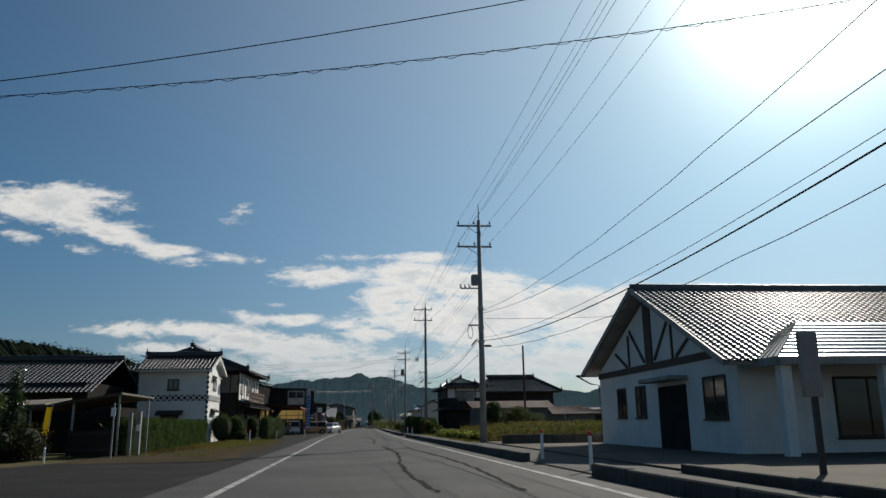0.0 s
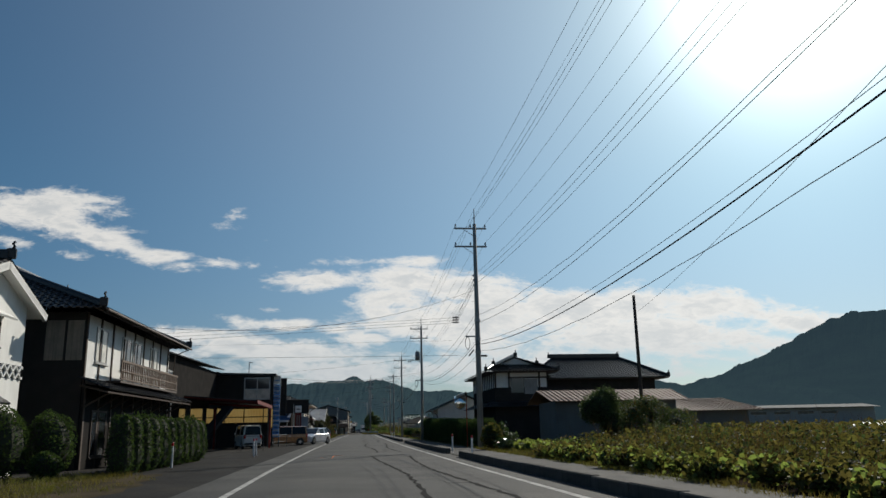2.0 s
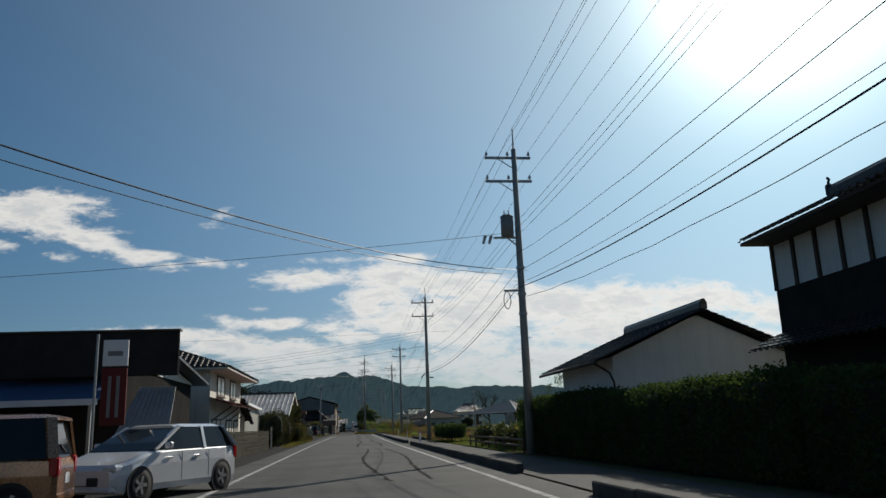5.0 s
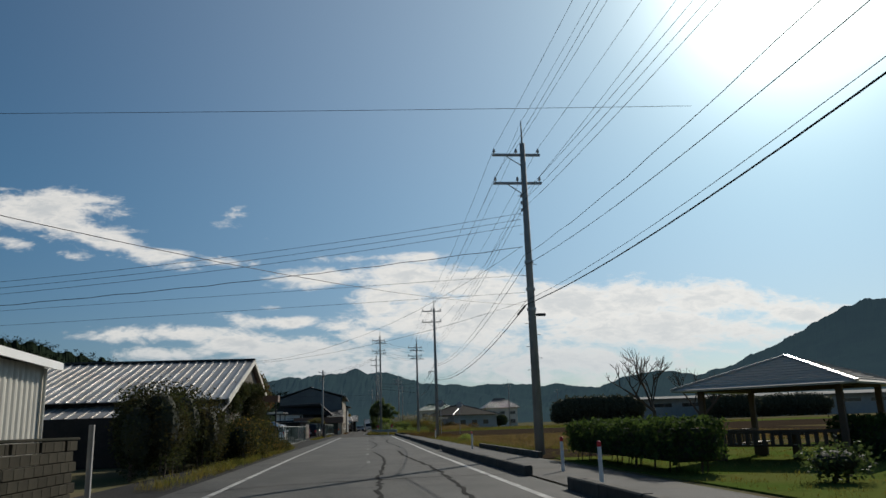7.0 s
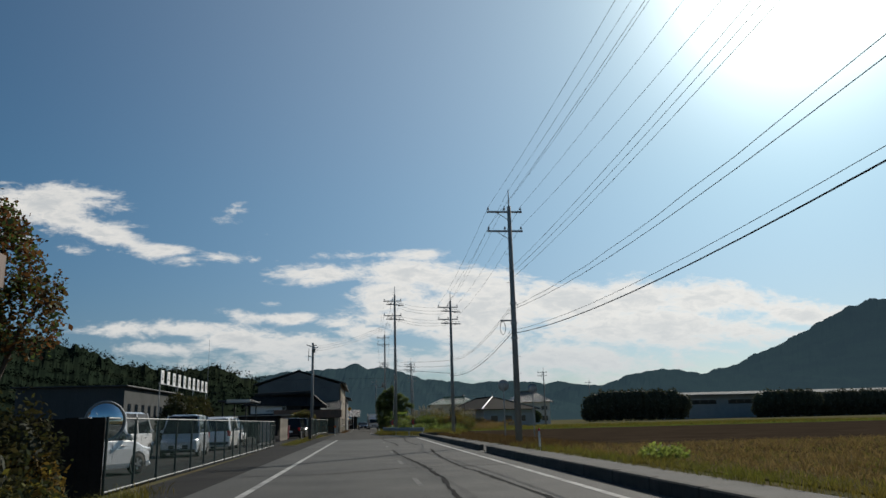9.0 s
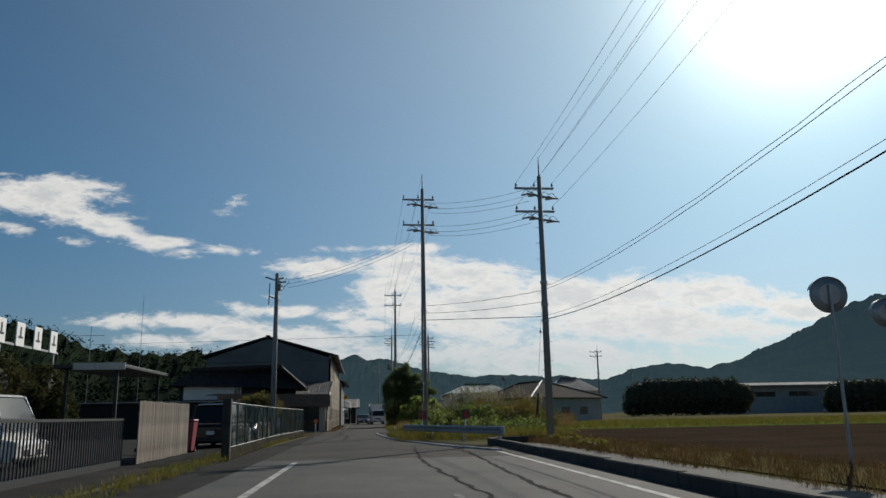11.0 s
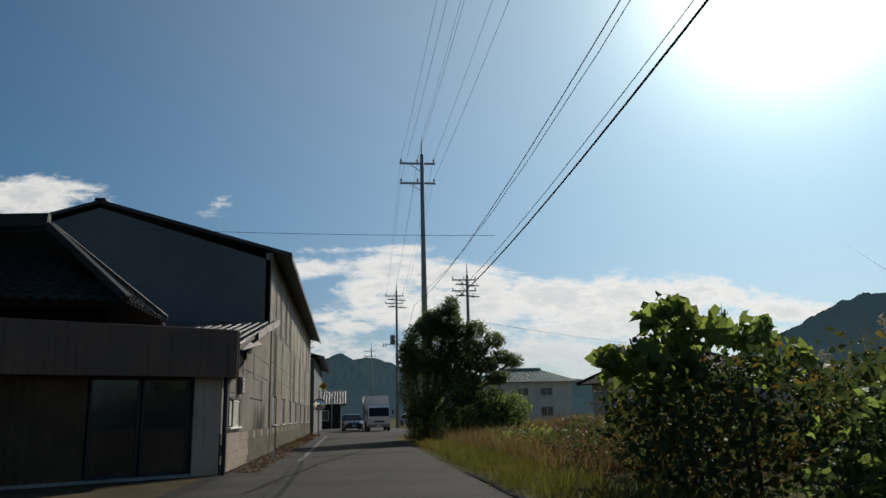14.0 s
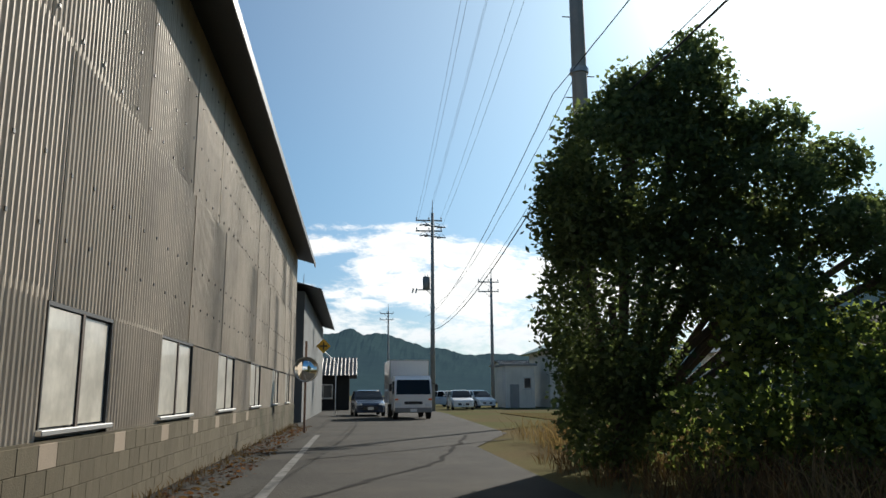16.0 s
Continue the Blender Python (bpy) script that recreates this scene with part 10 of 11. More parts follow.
for k in range(11):
    y = 61.6 + 1.12 * k
    h = 1.85 + 0.1 * math.sin(3.1 * k)
    bush("columnar_topiary", [((-7.2, y, h * 0.5), (0.38, 0.42, h * 0.5)), ((-7.2, y, h * 0.33), (0.42, 0.45, h * 0.36)), ((-7.2, y, h * 0.7), (0.36, 0.4, h * 0.28))], 4500, 0.04, HEDGELEAF,
         "dark clipped conifer column in a row", "topiary", core=0.88)["group"] = "row of topiary columns"
for x, y, h in [(-14.5, 29, 4.0), (-18, 31, 4.6), (-22, 33, 5.0), (-16, 34, 3.5)]:
    leafy_tree("garden_tree", (x, y, 0), [((x, y, h * 0.62), (1.5, 1.5, h * 0.33)), ((x + 0.8, y + 0.5, h * 0.5), (1.2, 1.2, h * 0.25)), ((x - 0.8, y - 0.3, h * 0.55), (1.2, 1.2, h * 0.28))], 3500, 0.14, LEAF,
               "dark evergreen garden tree behind the wall")
bush("glossy_shrub", [((-11.7, 29.0, 1.2), (0.38, 0.4, 1.1)), ((-11.75, 29.0, 2.4), (0.22, 0.25, 0.8)), ((-12.2, 29.2, 0.8), (0.6, 0.6, 0.7))], 5200, 0.05, GLOSSLEAF, "tall narrow glossy evergreen catching the light", core=0.6)
bush("dark_shrub", lump_row(-14.2, -11.2, 27.6, 30.2, 1.25, 7, 0.75, 81), 9000, 0.06, SHADELEAF, "low dark shrubs along the garden edge", core=0.7)
tuft("verge_grass", -9.2, -6.4, 40, 62, 9000, 0.14, 0.012, GRASS, "short patchy grass along the hedge foot")
tuft("verge_tufts", -8.6, -5.4, 30, 60, 3500, 0.10, 0.014, GRASS, "scattered grass tufts on the trodden earth")
tuft("hedge_foot_weeds", -8.4, -7.9, 33, 51, 1500, 0.16, 0.014, DRYGRASS, "dry weeds along the hedge foot")

# --- crop field and shrubs before the mansion
def crop():
    n = 0
    rows, leaves = [], []
    for y in np.arange(45.0, 70.5, 0.85):
        for x in np.arange(8.0 + max(0, (y - 60) * 0.12), 27.0, 0.34):
            if rng.random() < 0.1:
                continue
            h = (0.62 + 0.42 * min(1, max(0, (x - 8) / 4))) * rng.uniform(0.7, 1.15)
            px, py = x + rng.normal() * 0.1, y + rng.normal() * 0.12
            rows.append((px, py, 0.0))
            m = 26
            z = h * rng.random(m) ** 0.7
            a = rng.uniform(0, 6.28, m)
            rr = 0.2 * rng.random(m) ** 0.5 + 0.03
            leaves.append(np.stack([px + rr * np.cos(a), py + rr * np.sin(a), z + 0.04], 1))
    pts = np.concatenate(leaves)
    rng.shuffle(pts)
    k = int(len(pts) * 0.72)
    ob = tagged(new("bean_crop", leaf_mesh("bean_crop", pts[:k], 0.085, CROPLEAF, 1.25, flat=0.4)), "dense yellowing bean plants in a field", "crop", kind="stuff")
    tagged(new("bean_crop", leaf_mesh("bean_crop", pts[k:], 0.085, LEAF, 1.25, flat=0.4)), "still green leaves among the bean plants", "crop", kind="stuff")
    tagged(new("bean_stalks", blade_mesh("bean_stalks", np.repeat(np.array(rows), 3, 0) + rng.normal(size=(len(rows) * 3, 3)) * (0.07, 0.07, 0), 0.95, 0.014, DRYGRASS, 0.15)), "thin dry stalks of the bean plants", "crop", kind="stuff")


crop()
bush("low_leafy_shrub", lump_row(6.9, 7.8, 47, 69, 0.5, 18, 0.45, 3), 8000, 0.10, CROPLEAF, "low yellow-green leafy plants along the footway edge", "shrub", core=0.5, stems=False, mat2=VINELEAF, share2=0.35, long=1.2)
pf = thing("pipe_frame", (0, 0, 0), "thin steel pipe frame at the field edge", "frame")
for x in (14.0, 17.3, 20.6):
    part("post", Shape().cyl((x, 52.1, 0), (x, 52.1, 1.7), 0.03, n=8), STEEL, pf)
part("rail", Shape().cyl((14.0, 52.1, 1.68), (20.6, 52.1, 1.68), 0.02, n=8), STEEL, pf)
part("rail", Shape().cyl((14.0, 52.1, 0.9), (20.6, 52.1, 0.9), 0.015, n=8), STEEL, pf)
tuft("footway_weeds", 6.35, 7.0, 44, 84, 5000, 0.12, 0.012, GRASS, "short weeds along the footway edge")
bush("round_shrub", [((6.95, 78.6, 0.72), (0.55, 0.55, 0.66)), ((7.05, 78.8, 0.95), (0.45, 0.45, 0.45))], 4200, 0.06, AUTUMN, "rounded shrub turning orange at the top", core=0.8, mat2=HEDGELEAF, share2=0.4)
bush("young_shrub", [((7.7, 79.6, 0.7), (0.35, 0.4, 0.7)), ((7.9, 77.8, 0.45), (0.35, 0.4, 0.4)), ((7.4, 77.0, 0.3), (0.4, 0.5, 0.28))], 2600, 0.07, LEAF, "loose green shrub with pale leaf edges", core=0.4, mat2=GLOSSLEAF, share2=0.5)
bush("leafy_vegetables", lump_row(8.0, 10.8, 73.5, 76.5, 0.36, 9, 0.4, 8), 1900, 0.16, VINELEAF, "low broad-leaved vegetables in a garden bed", "plant", core=0, stems=False, long=1.2)
bush("dark_bed_plants", lump_row(8.6, 13.0, 70.5, 77.5, 0.55, 9, 0.6, 44), 5200, 0.06, LEAF, "low dark garden plants in a bed", "plant", core=0.5, stems=False, mat2=AUTUMN, share2=0.2)
tuft("bed_weeds", 7.0, 13, 69, 84, 5000, 0.16, 0.014, GRASS, "low weeds in the garden bed")
leafy_tree("dark_round_tree", (13.6, 79.8, 0), [((13.4, 79.7, 2.1), (1.0, 1.1, 0.95)), ((13.8, 79.9, 2.7), (0.7, 0.8, 0.6)), ((12.8, 79.6, 2.0), (0.6, 0.8, 0.6)), ((13.9, 79.5, 1.3), (0.6, 0.7, 0.9))], 16000, 0.05, LEAF,
           "dense dark evergreen tree beside the shed", core=0.7)
leafy_tree("persimmon_tree", (16.8, 81.0, 0), [((15.6, 80.8, 1.9), (0.9, 1.1, 0.7)), ((16.9, 81.0, 1.7), (1.0, 1.1, 0.9)), ((16.4, 80.6, 2.4), (0.6, 0.8, 0.4)), ((15.2, 80.4, 1.0), (0.8, 1.0, 0.9)), ((18.2, 80.8, 1.2), (1.1, 1.2, 0.9))], 12000, 0.055, LEAF,
           "loose-branched garden tree with thin dark foliage", core=0.35, mat2=AUTUMN, share2=0.15)
bush("dark_garden_shrub", lump_row(13.5, 20, 77.8, 79.2, 1.1, 6, 0.7, 41), 6000, 0.07, LEAF, "low dark garden shrubs under the trees", core=0.65)
for k in range(4):
    hedge("tall_hedge", 7.1, 8.2, 85.0 + 10.4 * k, 95.3 + 10.4 * k, 1.6 + 0.16 * k, "tall dark clipped hedge along the footway", per=520, leaf=0.05)["group"] = "hedge along the footway"

# --- roadside park
hedge("park_hedge", 6.75, 8.0, 148.4, 157.2, 1.12, "low clipped park hedge on bare stems", per=420, leaf=0.06, z0=0.28)
s = Shape()
for k in range(26):
    x, y = rng.uniform(6.95, 7.8), 148.7 + 0.33 * k
    s.cyl((x, y, 0), (x + 0.05, y, 0.45), 0.018, 0.012, 5)
solo("hedge_stems", s, BARK, "bare woody stems under the park hedge", "stems", kind="stuff")
hedge("park_hedge", 12.5, 20.5, 150.5, 151.6, 1.05, "low clipped hedge behind the shelter", per=300, leaf=0.07)
bush("camellia_bush", [((10.6, 138.9, 0.85), (0.95, 0.95, 0.85)), ((10.6, 138.9, 1.55), (0.6, 0.6, 0.65)), ((10.0, 138.6, 0.6), (0.7, 0.8, 0.6))], 7000, 0.085, GLOSSLEAF, "glossy dark camellia bush catching the light", core=0.6)
bush("red_tinged_shrub", [((8.2, 139.6, 0.45), (0.7, 0.8, 0.45)), ((8.9, 139.0, 0.5), (0.6, 0.6, 0.45))], 2600, 0.06, AUTUMN, "low shrub with reddish autumn leaves", core=0.6, mat2=DRYLEAF, share2=0.6)
bush("flowering_shrub", lump_row(7.3, 8.6, 128.5, 137.5, 1.15, 7, 0.65, 5), 9500, 0.075, LEAF, "loose garden shrubs beside the footway", core=0.55, mat2=AUTUMN, share2=0.25)
bush("rose_bush", lump_row(9.0, 12.5, 129.5, 134.0, 1.3, 5, 0.7, 6), 5200, 0.08, GLOSSLEAF, "tall shiny-leaved garden shrubs", core=0.45, mat2=LEAF, share2=0.4)
bush("azalea_bush", lump_row(8.4, 10.6, 141.2, 146.0, 0.7, 5, 0.6, 9), 4200, 0.055, LEAF, "low rounded azalea shrubs on the lawn", core=0.7)
limb_tree("bare_tree", (12.7, 164.6, 0), 5.6, 0.75, "bare autumn tree with a fan of twigs", 5, seed=4)
limb_tree("bare_tree", (15.6, 166.0, 0), 4.8, 0.75, "small bare autumn tree with thin twigs", 5, seed=9)
leafy_tree("thin_leafed_tree", (15.0, 145.4, 0), [((14.3, 145, 4.25), (0.38, 0.5, 0.22)), ((14.9, 145.1, 4.5), (0.4, 0.5, 0.2)), ((15.5, 145.2, 4.3), (0.38, 0.5, 0.2)), ((14.0, 144.9, 3.85), (0.25, 0.4, 0.2)), ((13.3, 144.8, 3.45), (0.2, 0.3, 0.25)), ((15.1, 145.3, 4.05), (0.4, 0.5, 0.2))], 900, 0.06, LEAF, "thin-leafed tree at the edge of the park", core=0, trunk=0.035, ragged=0.14)
tuft("park_grass", 6.6, 20, 138, 163, 14000, 0.07, 0.012, GRASS, "short park grass")

# --- before the barn
bush("dark_shrub", lump_row(-7.0, -5.6, 154.5, 163.5, 2.8, 13, 0.75, 12), 40000, 0.05, SHADELEAF, "mass of dark overgrown shrubs before the shed", core=0.72)
bush("overgrown_shrub", lump_row(-6.1, -4.8, 161.5, 172.0, 1.75, 15, 0.6, 13), 34000, 0.045, SHADELEAF, "overgrown roadside shrubs with mixed leaves", core=0.55, mat2=AUTUMN, share2=0.22)
leafy_tree("tangled_tree", (-6.2, 170.5, 0), [((-6.2, 170.0, 3.1), (0.8, 1.2, 0.45)), ((-5.8, 172.0, 3.2), (0.8, 1.3, 0.4)), ((-6.3, 168.2, 2.5), (0.8, 1.2, 0.6)), ((-5.8, 172.6, 2.2), (0.8, 1.2, 0.8)), ((-5.7, 175.0, 1.6), (0.7, 1.2, 0.7))], 26000, 0.05, SHADELEAF, "tangled small tree against the shed wall", core=0.4, trunk=0.07)
bush("roadside_plant", lump_row(-5.2, -4.6, 166.0, 179.0, 0.75, 9, 0.5, 14), 14000, 0.045, SHADELEAF, "leafy roadside plants turning brown", core=0.5, mat2=AUTUMN, share2=0.4)
bush("dark_shrub", lump_row(-6.4, -5.5, 172.0, 181.0, 1.6, 13, 0.55, 15), 22000, 0.05, SHADELEAF, "dark shrubs along the shed wall", core=0.65)
leafy_tree("red_leafed_tree", (-6.5, 181.4, 0), [((-6.5, 181.2, 3.9), (0.7, 0.9, 0.6)), ((-6.1, 181.6, 3.0), (0.55, 0.7, 0.6)), ((-6.9, 181.0, 3.1), (0.7, 0.9, 0.7)), ((-6.8, 180.6, 2.2), (0.6, 0.8, 0.8)), ((-6.4, 180.6, 4.2), (0.5, 0.7, 0.5)), ((-6.6, 181.4, 4.5), (0.35, 0.45, 0.35)), ((-6.0, 182.0, 3.5), (0.3, 0.4, 0.3))], 9500, 0.05, DRYLEAF,
           "thin small tree with red autumn leaves", core=0, trunk=0.06, mat2=LEAF, share2=0.35)
bush("corner_shrub", [((-5.6, 180.6, 0.5), (0.5, 0.6, 0.45)), ((-5.8, 181.6, 0.4), (0.4, 0.5, 0.4))], 2600, 0.06, AUTUMN, "small rusty shrub at the foot of the boards", core=0.6)
bw_ = thing("dark_board_fence", (0, 0, 0), "black boarded fence closing the corner of the yard", "fence")
for k in range(16):
    part("board", Shape().box(-9.2 + 0.235 * k, -8.97 + 0.235 * k, 183.7, 183.73, 0.03, 1.45 + 0.01 * math.sin(3 * k)), DARKWALL, bw_)
part("rail", Shape().box(-9.2, -6.0, 183.73, 183.78, 1.0, 1.08), TIMBER, bw_)
tuft("roadside_weeds", -5.0, -4.3, 150, 184, 5000, 0.22, 0.014, GRASS, "weeds along the foot of the shrubs")
tuft("fence_foot_grass", -5.5, -4.7, 216, 262, 7000, 0.16, 0.014, GRASS, "grass along the fence plinth")
bush("autumn_shrub", [((-7.9, 258.0, 2.0), (0.7, 0.8, 0.6)), ((-7.1, 258.2, 2.2), (0.7, 0.8, 0.55)), ((-6.4, 258.0, 1.9), (0.5, 0.7, 0.5)), ((-7.3, 258.2, 1.2), (0.9, 0.9, 0.9))], 8500, 0.06, AUTUMN, "orange and green shrub behind the pole", core=0.5, mat2=LEAF, share2=0.4)

# --- trees in the yard, below the sign plates
for x, y, h in ((-15.0, 231.5, 4.0), (-14.6, 235.0, 3.6), (-15.2, 239.0, 4.1), (-16.2, 243.0, 3.9), (-16.4, 247.0, 4.2)):
    leafy_tree("garden_tree", (x, y, 0), [((x, y, h * 0.66), (1.1, 1.5, h * 0.3)), ((x + 0.4, y + 1.0, h * 0.42), (1.0, 1.3, h * 0.3)), ((x - 0.3, y - 1.0, h * 0.4), (1.0, 1.3, h * 0.3))], 5000, 0.11, SHADELEAF, "dark evergreen tree below the sign plates")

# --- field verge and guardrail
tuft("field_verge_grass", 6.1, 7.4, 163, 205, 8000, 0.17, 0.016, GRASS, "tufted grass between footway and field")
tuft("dry_verge_grass", 6.0, 9.6, 200, 249, 16000, 0.2, 0.016, DRYGRASS, "dry grass along the field edge")
tuft("stubble_tufts", 8.8, 16, 163, 187, 7000, 0.08, 0.018, DRYGRASS, "rows of dry cut stubble")
tuft("green_regrowth", 8.8, 16, 163, 186, 9000, 0.07, 0.018, GRASS, "green regrowth in the stubble")
tuft("dry_field_weeds", 7.4, 30, 168, 202, 60000, 0.17, 0.02, RUSSET, "rough dry golden weeds over the stubble", lean=0.5)
tuft("field_regrowth", 7.4, 30, 166, 202, 16000, 0.13, 0.02, GRASS, "patchy green regrowth among the dry weeds", lean=0.5)
bush("verge_weed_clump", lump_row(7.5, 8.3, 189.5, 192.5, 0.34, 4, 0.36, 71), 900, 0.07, VINELEAF, "low leafy weed clumps along the footway", "plant", core=0, stems=False, long=1.3)
tuft("young_crop", 10, 70, 262, 298, 26000, 0.32, 0.035, GRASS, "strip of green young crop")
tuft("verge_weeds", 1.0, 9.5, 243.5, 252, 15000, 0.38, 0.016, GRASS, "long grass behind the guardrail")
tuft("verge_weeds", 0.7, 3.0, 250, 266, 9000, 0.2, 0.016, GRASS, "long grass on the lane edge", edge=lambda y: (y - 250) * 0.05)
bush("silver_grass_clump", lump_row(6.8, 7.6, 232, 240, 0.3, 4, 0.3, 16), 700, 0.05, GRASS, "small green clump beside the footway", "plant", core=0, stems=False, long=3.5)
bush("vine_thicket", lump_row(3.6, 4.8, 256, 262, 1.5, 5, 0.8, 21) + lump_row(5.4, 7.2, 256, 263, 1.7, 6, 0.9, 22), 15000, 0.085, VINELEAF, "tangled thicket of broad-leaved vine", core=0, mat2=LEAF, share2=0.55, long=1.15)
bush("vine_thicket", lump_row(3.6, 5.0, 262, 268, 2.0, 5, 0.8, 23) + lump_row(5.8, 8.5, 261, 269, 1.8, 6, 1.0, 24), 15000, 0.08, LEAF, "tall tangled vine over dead stems", core=0, mat2=AUTUMN, share2=0.25, long=1.15)
bush("bramble_thicket", lump_row(8.2, 11.5, 256, 266, 1.7, 9, 1.0, 25), 16000, 0.06, LEAF, "tangled bramble thicket with rusty leaves", core=0, mat2=AUTUMN, share2=0.4)
bush("leafy_undergrowth", lump_row(2.6, 4.2, 254.5, 262, 0.7, 7, 0.7, 51) + lump_row(4.5, 9.5, 252.5, 256.5, 0.9, 8, 0.8, 52), 14000, 0.07, VINELEAF, "leafy undergrowth along the thicket edge", core=0, stems=False, mat2=LEAF, share2=0.5, long=1.2)
bush("brown_thicket", lump_row(6.5, 11.5, 257, 264, 2.0, 9, 0.9, 53), 14000, 0.05, AUTUMN, "brown tangled weeds behind the vine", core=0, mat2=DRYLEAF, share2=0.5)
leafy_tree("mulberry_sapling", (3.5, 265.0, 0), [((3.3, 265.0, 2.35), (0.4, 0.5, 0.26)), ((3.75, 265.1, 2.2), (0.35, 0.5, 0.25)), ((4.45, 265.2, 2.2), (0.4, 0.5, 0.24)), ((2.7, 264.8, 1.8), (0.42, 0.5, 0.2)), ((2.35, 264.7, 1.75), (0.2, 0.3, 0.14)), ((4.8, 265.0, 1.8), (0.4, 0.5, 0.25)), ((3.2, 265.0, 1.7), (0.6, 0.5, 0.4))], 520, 0.19, VINELEAF, "big-leaved sapling standing over the thicket", core=0, trunk=0.03, long=1.1, ragged=0.03)
tuft("thicket_stems", 5.2, 10.5, 256, 269, 2200, 1.15, 0.016, DRYGRASS, "dead upright stems in the thicket", lean=0.12)
tuft("thicket_reeds", 6.5, 11.5, 256, 270, 900, 1.8, 0.02, GRASS, "tall silver grass stems", lean=0.14)
tuft("lane_grass", 1.4, 2.8, 266, 286, 9000, 0.22, 0.014, GRASS, "short green grass on the lane edge", edge=lambda y: (y - 266) * 0.02)
tuft("russet_grass", 2.8, 17, 268, 302, 52000, 0.5, 0.014, RUSSET, "waist-high dry russet grass", lean=0.4)
tuft("russet_weeds", 3.5, 17, 269, 302, 26000, 0.42, 0.018, DRYLEAF, "rust-brown dead weeds in the grass", lean=0.35)
bush("bramble_patch", lump_row(3.8, 8.0, 268.5, 275, 0.6, 9, 0.9, 31), 16000, 0.045, LEAF, "low bramble patch in the dry grass", core=0, mat2=DRYLEAF, share2=0.45, stems=False)
bush("bramble_patch", lump_row(7, 15, 278, 286, 0.8, 9, 1.0, 32), 14000, 0.05, AUTUMN, "rusty bramble patch in the dry grass", core=0, stems=False, mat2=LEAF, share2=0.4)
bush("bramble_patch", lump_row(3.4, 6.2, 277.5, 282.5, 0.5, 8, 0.7, 34), 9000, 0.055, VINELEAF, "low green bramble patch by the lane", core=0, stems=False, mat2=LEAF, share2=0.5)
bush("bramble_patch", lump_row(5.8, 9.0, 274.5, 279.5, 0.85, 8, 0.8, 35), 12000, 0.05, LEAF, "dark bramble patch in the dry grass", core=0.3, stems=False, mat2=DRYLEAF, share2=0.3)
bush("garden_bush", lump_row(13, 24, 296.5, 300, 1.5, 11, 1.0, 36), 14000, 0.06, AUTUMN, "ragged bushes before the low house", core=0.2, stems=False, mat2=DRYLEAF, share2=0.5)
tuft("field_weeds", 9, 22, 288, 300, 16000, 0.75, 0.016, RUSSET, "tall dead weeds before the low house", lean=0.3)
tuft("green_undergrass", 2.8, 14, 270, 296, 14000, 0.3, 0.016, GRASS, "green grass among the dead weeds", lean=0.4)


def silver_grass(x, y, h, seed):
    """A pampas-like clump: arching blades and pale plumes on stalks."""
    ob = thing("silver_grass", (x, y, 0), "clump of silver grass with pale feathery plumes", "grass", "silver grass clumps")
    rnd = random.Random(seed)
    r = rng.normal(size=(260, 3)) * (0.25, 0.25, 0)
    b = new("blades", blade_mesh("blades", r, h * 0.75, 0.022, GRASS, 0.3))
    b.parent = ob
    for k in range(11):
        a, q = rnd.uniform(0, 6.28), rnd.uniform(0.1, 0.5)
        top = Vector((q * math.cos(a) * 1.4, q * math.sin(a) * 1.4, h * rnd.uniform(0.8, 1.05)))
        part("stalk", Shape().tube([(0.3 * q * math.cos(a), 0.3 * q * math.sin(a), 0), top * 0.6 + Vector((0, 0, 0.1 * h)), top], 0.006, 4), DRYGRASS, ob)
        m = 90
        d = np.array([0.35 * math.cos(a), 0.35 * math.sin(a), 0.9])
        pts = np.array(top) + np.outer(rng.random(m) * 0.42, d) + rng.normal(size=(m, 3)) * 0.03
        o = new("plume", leaf_mesh("plume", pts, 0.022, PLUME, 4.0, flat=0.0))
        o.parent = ob


for k, (x, y, h) in enumerate([(10.8, 262.5, 2.7), (9.2, 264, 2.6), (12.2, 265.5, 2.4), (6.2, 271, 1.9), (10.5, 272, 2.0), (13.5, 270.5, 2.2), (8.8, 267, 2.5), (6.4, 259.5, 2.5), (7.3, 261, 2.7), (5.6, 261.5, 2.3), (7.9, 258.6, 2.4)]):
    silver_grass(x, y, h, k)

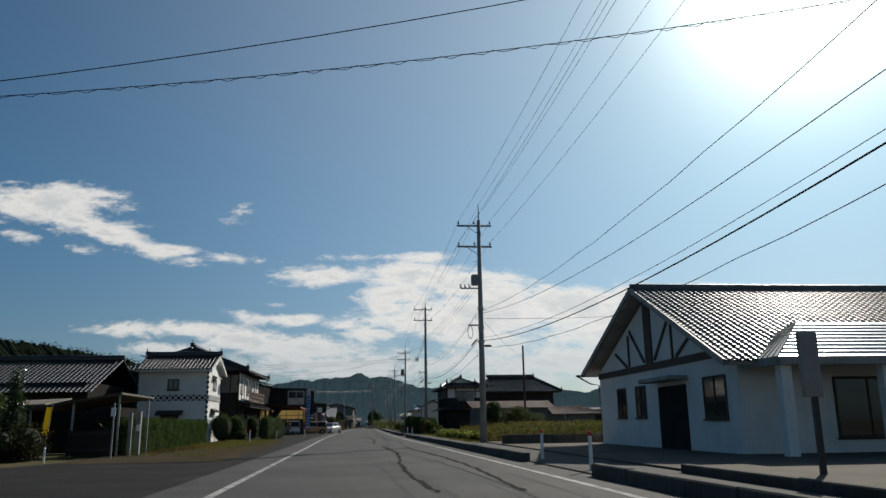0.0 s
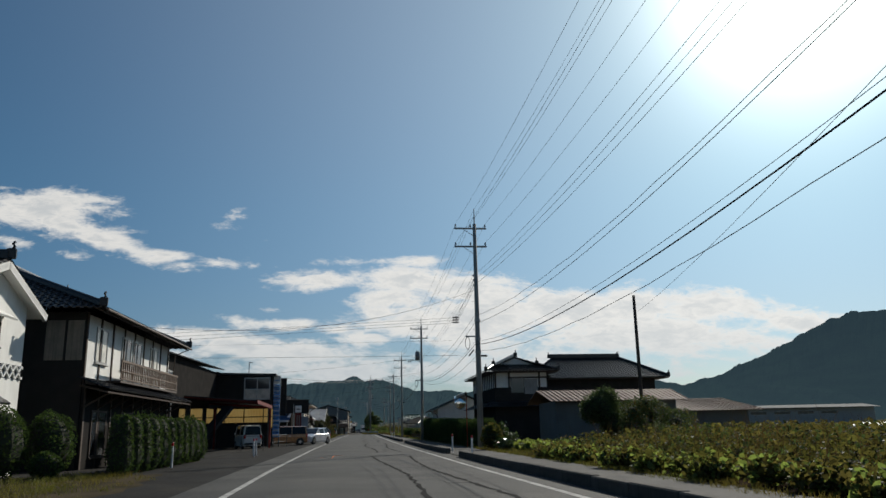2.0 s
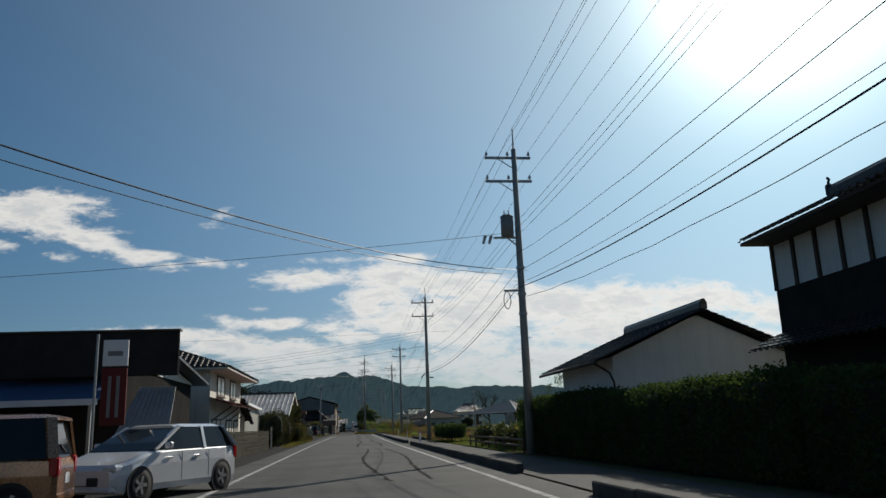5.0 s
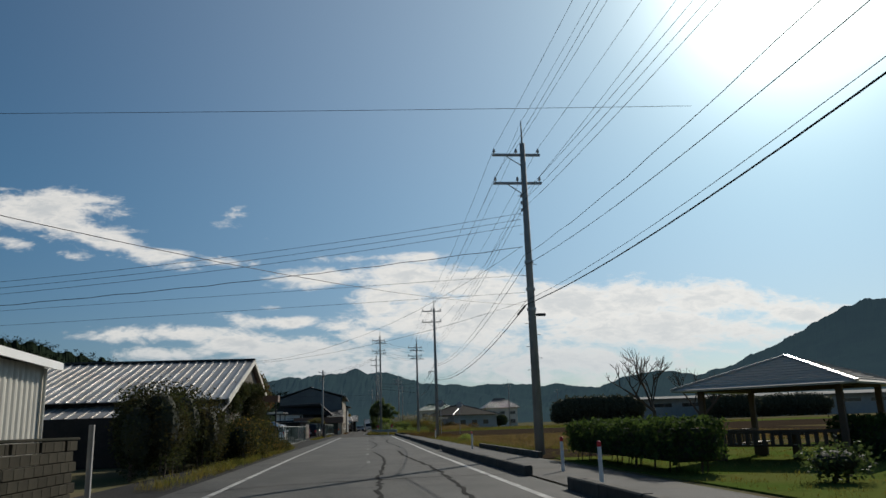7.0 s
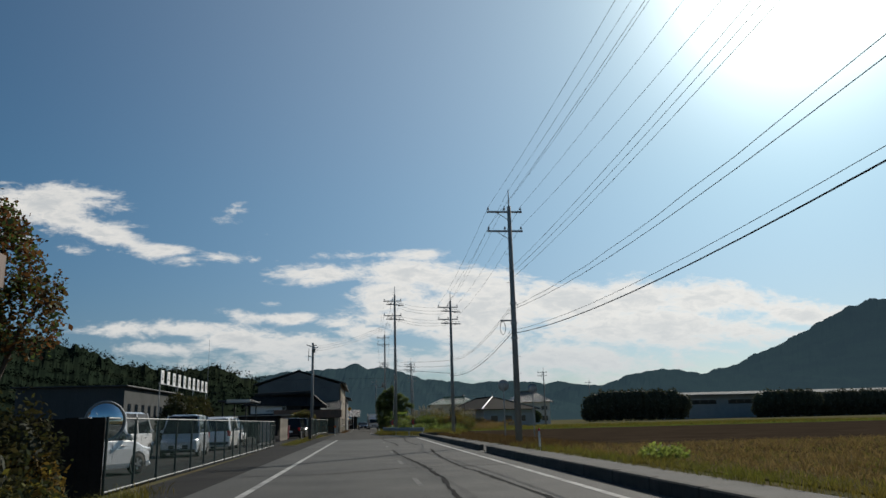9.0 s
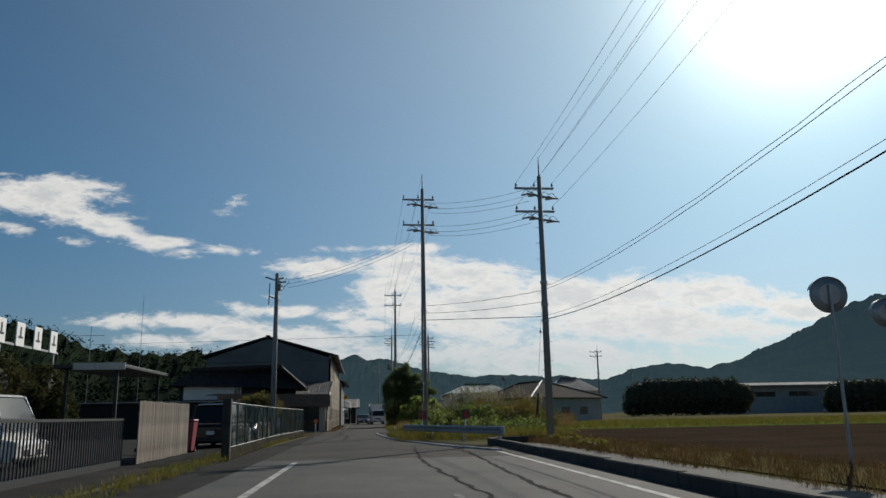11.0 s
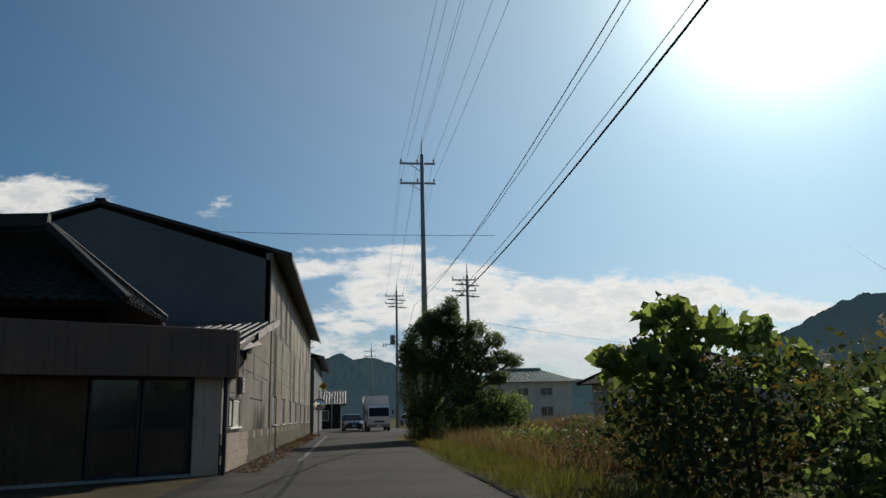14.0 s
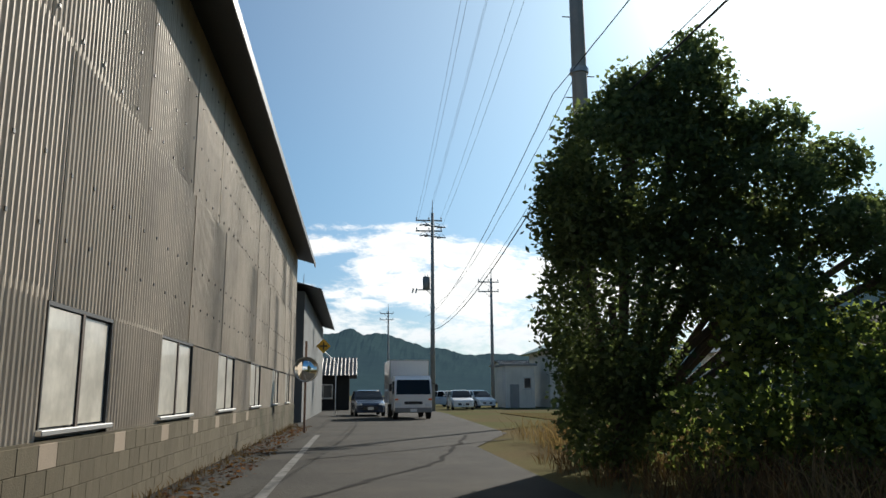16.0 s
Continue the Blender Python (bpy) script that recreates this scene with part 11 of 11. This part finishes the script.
# --- big tree by the lane
leafy_tree("lane_tree", (2.9, 293.4, 0), [((3.1, 292.9, 4.5), (1.3, 1.4, 1.35)), ((3.9, 292.6, 5.7), (0.75, 0.9, 0.8)), ((2.8, 293.1, 2.6), (1.05, 1.3, 1.8)), ((2.8, 293.3, 1.0), (0.8, 0.9, 1.0)),
                                         ((4.3, 292.5, 3.5), (0.8, 0.9, 0.55)), ((5.0, 292.4, 4.3), (0.9, 1.1, 0.5)), ((5.6, 291.8, 3.5), (0.7, 0.9, 0.35)), ((6.1, 291.0, 2.85), (0.5, 0.7, 0.28)), ((4.6, 292.2, 2.7), (1.0, 1.1, 0.5)),
                                         ((2.1, 292.8, 3.9), (0.5, 0.8, 0.8)), ((4.6, 292.8, 5.2), (0.7, 0.8, 0.4)), ((3.2, 292.8, 5.5), (0.7, 0.8, 0.55)), ((4.2, 292.7, 6.45), (0.38, 0.4, 0.5)), ((3.1, 292.8, 6.0), (0.3, 0.35, 0.32)), ((5.4, 292.6, 5.3), (0.5, 0.5, 0.4)), ((6.3, 292.5, 4.75), (0.5, 0.55, 0.35)), ((7.2, 292.5, 3.7), (0.42, 0.5, 0.3)), ((6.6, 292.4, 3.9), (0.5, 0.5, 0.3))], 85000, 0.052, TREELEAF, "tall dark evergreen tree standing at the lane edge", trunk=0.15, core=0, long=1.8, ragged=0.085)
bush("vine_cover", [((4.8, 291.6, 1.2), (1.0, 1.0, 1.0)), ((6.8, 291.0, 1.3), (0.7, 0.8, 0.8)), ((5.4, 290.8, 0.8), (0.9, 0.8, 0.8)), ((5.7, 291.4, 1.8), (0.7, 0.8, 0.6)), ((3.8, 291.8, 0.7), (0.8, 0.9, 0.7)), ((6.1, 291.2, 0.9), (0.7, 0.8, 0.7)), ((4.4, 291.4, 2.2), (0.7, 0.7, 0.5))], 16000, 0.075, VINELEAF, "bright vine climbing over the tree foot", "vine", core=0, mat2=LEAF, share2=0.35, long=1.2)
tuft("tree_foot_grass", 1.9, 6, 289, 295, 2500, 0.3, 0.016, DRYGRASS, "dry grass round the tree foot")

# --- fallen leaves along the warehouse foot
litter = np.stack([rng.uniform(-3.62, -2.9, 2600) + 0.25 * rng.random(2600) ** 3, rng.uniform(272.8, 313, 2600), np.full(2600, 0.012)], 1)
tagged(new("leaf_litter", leaf_mesh("leaf_litter", litter, 0.05, DRYLEAF, 1.5, flat=0.95)), "dead leaves and grit gathered along the wall foot", "litter", kind="stuff")
tuft("wall_foot_weeds", -3.6, -3.35, 284, 313, 900, 0.14, 0.012, DRYGRASS, "thin weeds along the wall foot")

# --- far hedges and tree clumps
def grove(x0, x1, y0, z, n, leaves, seed, label):
    """A dense windbreak of trees grown together, with a rounded shoulder at each end."""
    rnd = random.Random(seed)
    lumps = []
    w = (x1 - x0) / n
    for k in range(n):
        q = (k + 0.5) / n
        top = z * (0.8 + 0.2 * min(1, 6 * min(q, 1 - q))) * rnd.uniform(0.985, 1.015)
        for row in range(2):
            lumps.append(((x0 + (x1 - x0) * q + rnd.uniform(-0.2, 0.2) * w, y0 + 2.5 * row, top * (0.62 - 0.3 * row)), (w * 1.15, 2.6, top * (0.38 - 0.05 * row))))
    return bush("windbreak_grove", lumps, leaves, 0.34, GROVELEAF, label, "grove", core=0.88)


grove(66.5, 98.0, 396, 9.3, 15, 22000, 61, "dense dark windbreak grove beyond the ploughed field")
grove(122, 142, 398, 8.6, 9, 14000, 62, "rounded dark grove in front of the factory")
grove(145, 172, 402, 8.2, 12, 14000, 63, "long dull-green grove beside the factory")
rnd_far = random.Random(77)
for x, y, h, w in [(36, 336, 3.2, 3)]:
    leafy_tree("field_tree", (x, y, 0), [((x + rnd_far.uniform(-0.6, 0.6) * w, y + rnd_far.uniform(-1, 1), h * rnd_far.uniform(0.45, 0.65)), (w * 0.4, w * 0.35, h * 0.36)) for _ in range(6)], 6000, 0.2, HAZELEAF, "dark tree clump beyond the fields", core=0.75)


def canopy(hill, n, crown, leaf):
    """Tree crowns over a wooded slope: many ragged clumps of broad leaves."""
    co = np.array([v.co for v in hill.data.vertices])
    a = co[rng.integers(0, len(co), n)] + rng.normal(size=(n, 3)) * (2.5, 2.5, 0)
    a[:, 2] += crown * rng.uniform(-0.3, 0.35, n)
    m = 11
    r = crown * rng.uniform(0.5, 1.0, n)
    pts = np.repeat(a, m, 0) + rng.normal(size=(n * m, 3)) * np.repeat(r, m)[:, None] * (0.42, 0.42, 0.38)
    pts = pts[(pts[:, 2] > 3.0) & (np.hypot(pts[:, 0], pts[:, 1] - 270) > 90)]
    return tagged(new("forest_canopy", leaf_mesh("forest_canopy", pts, leaf, FOREST, 1.3)), "dark mixed forest covering the hill", "forest", kind="stuff")


canopy(bpy.data.objects["wooded_hill"], 17000, 2.1, 0.45)
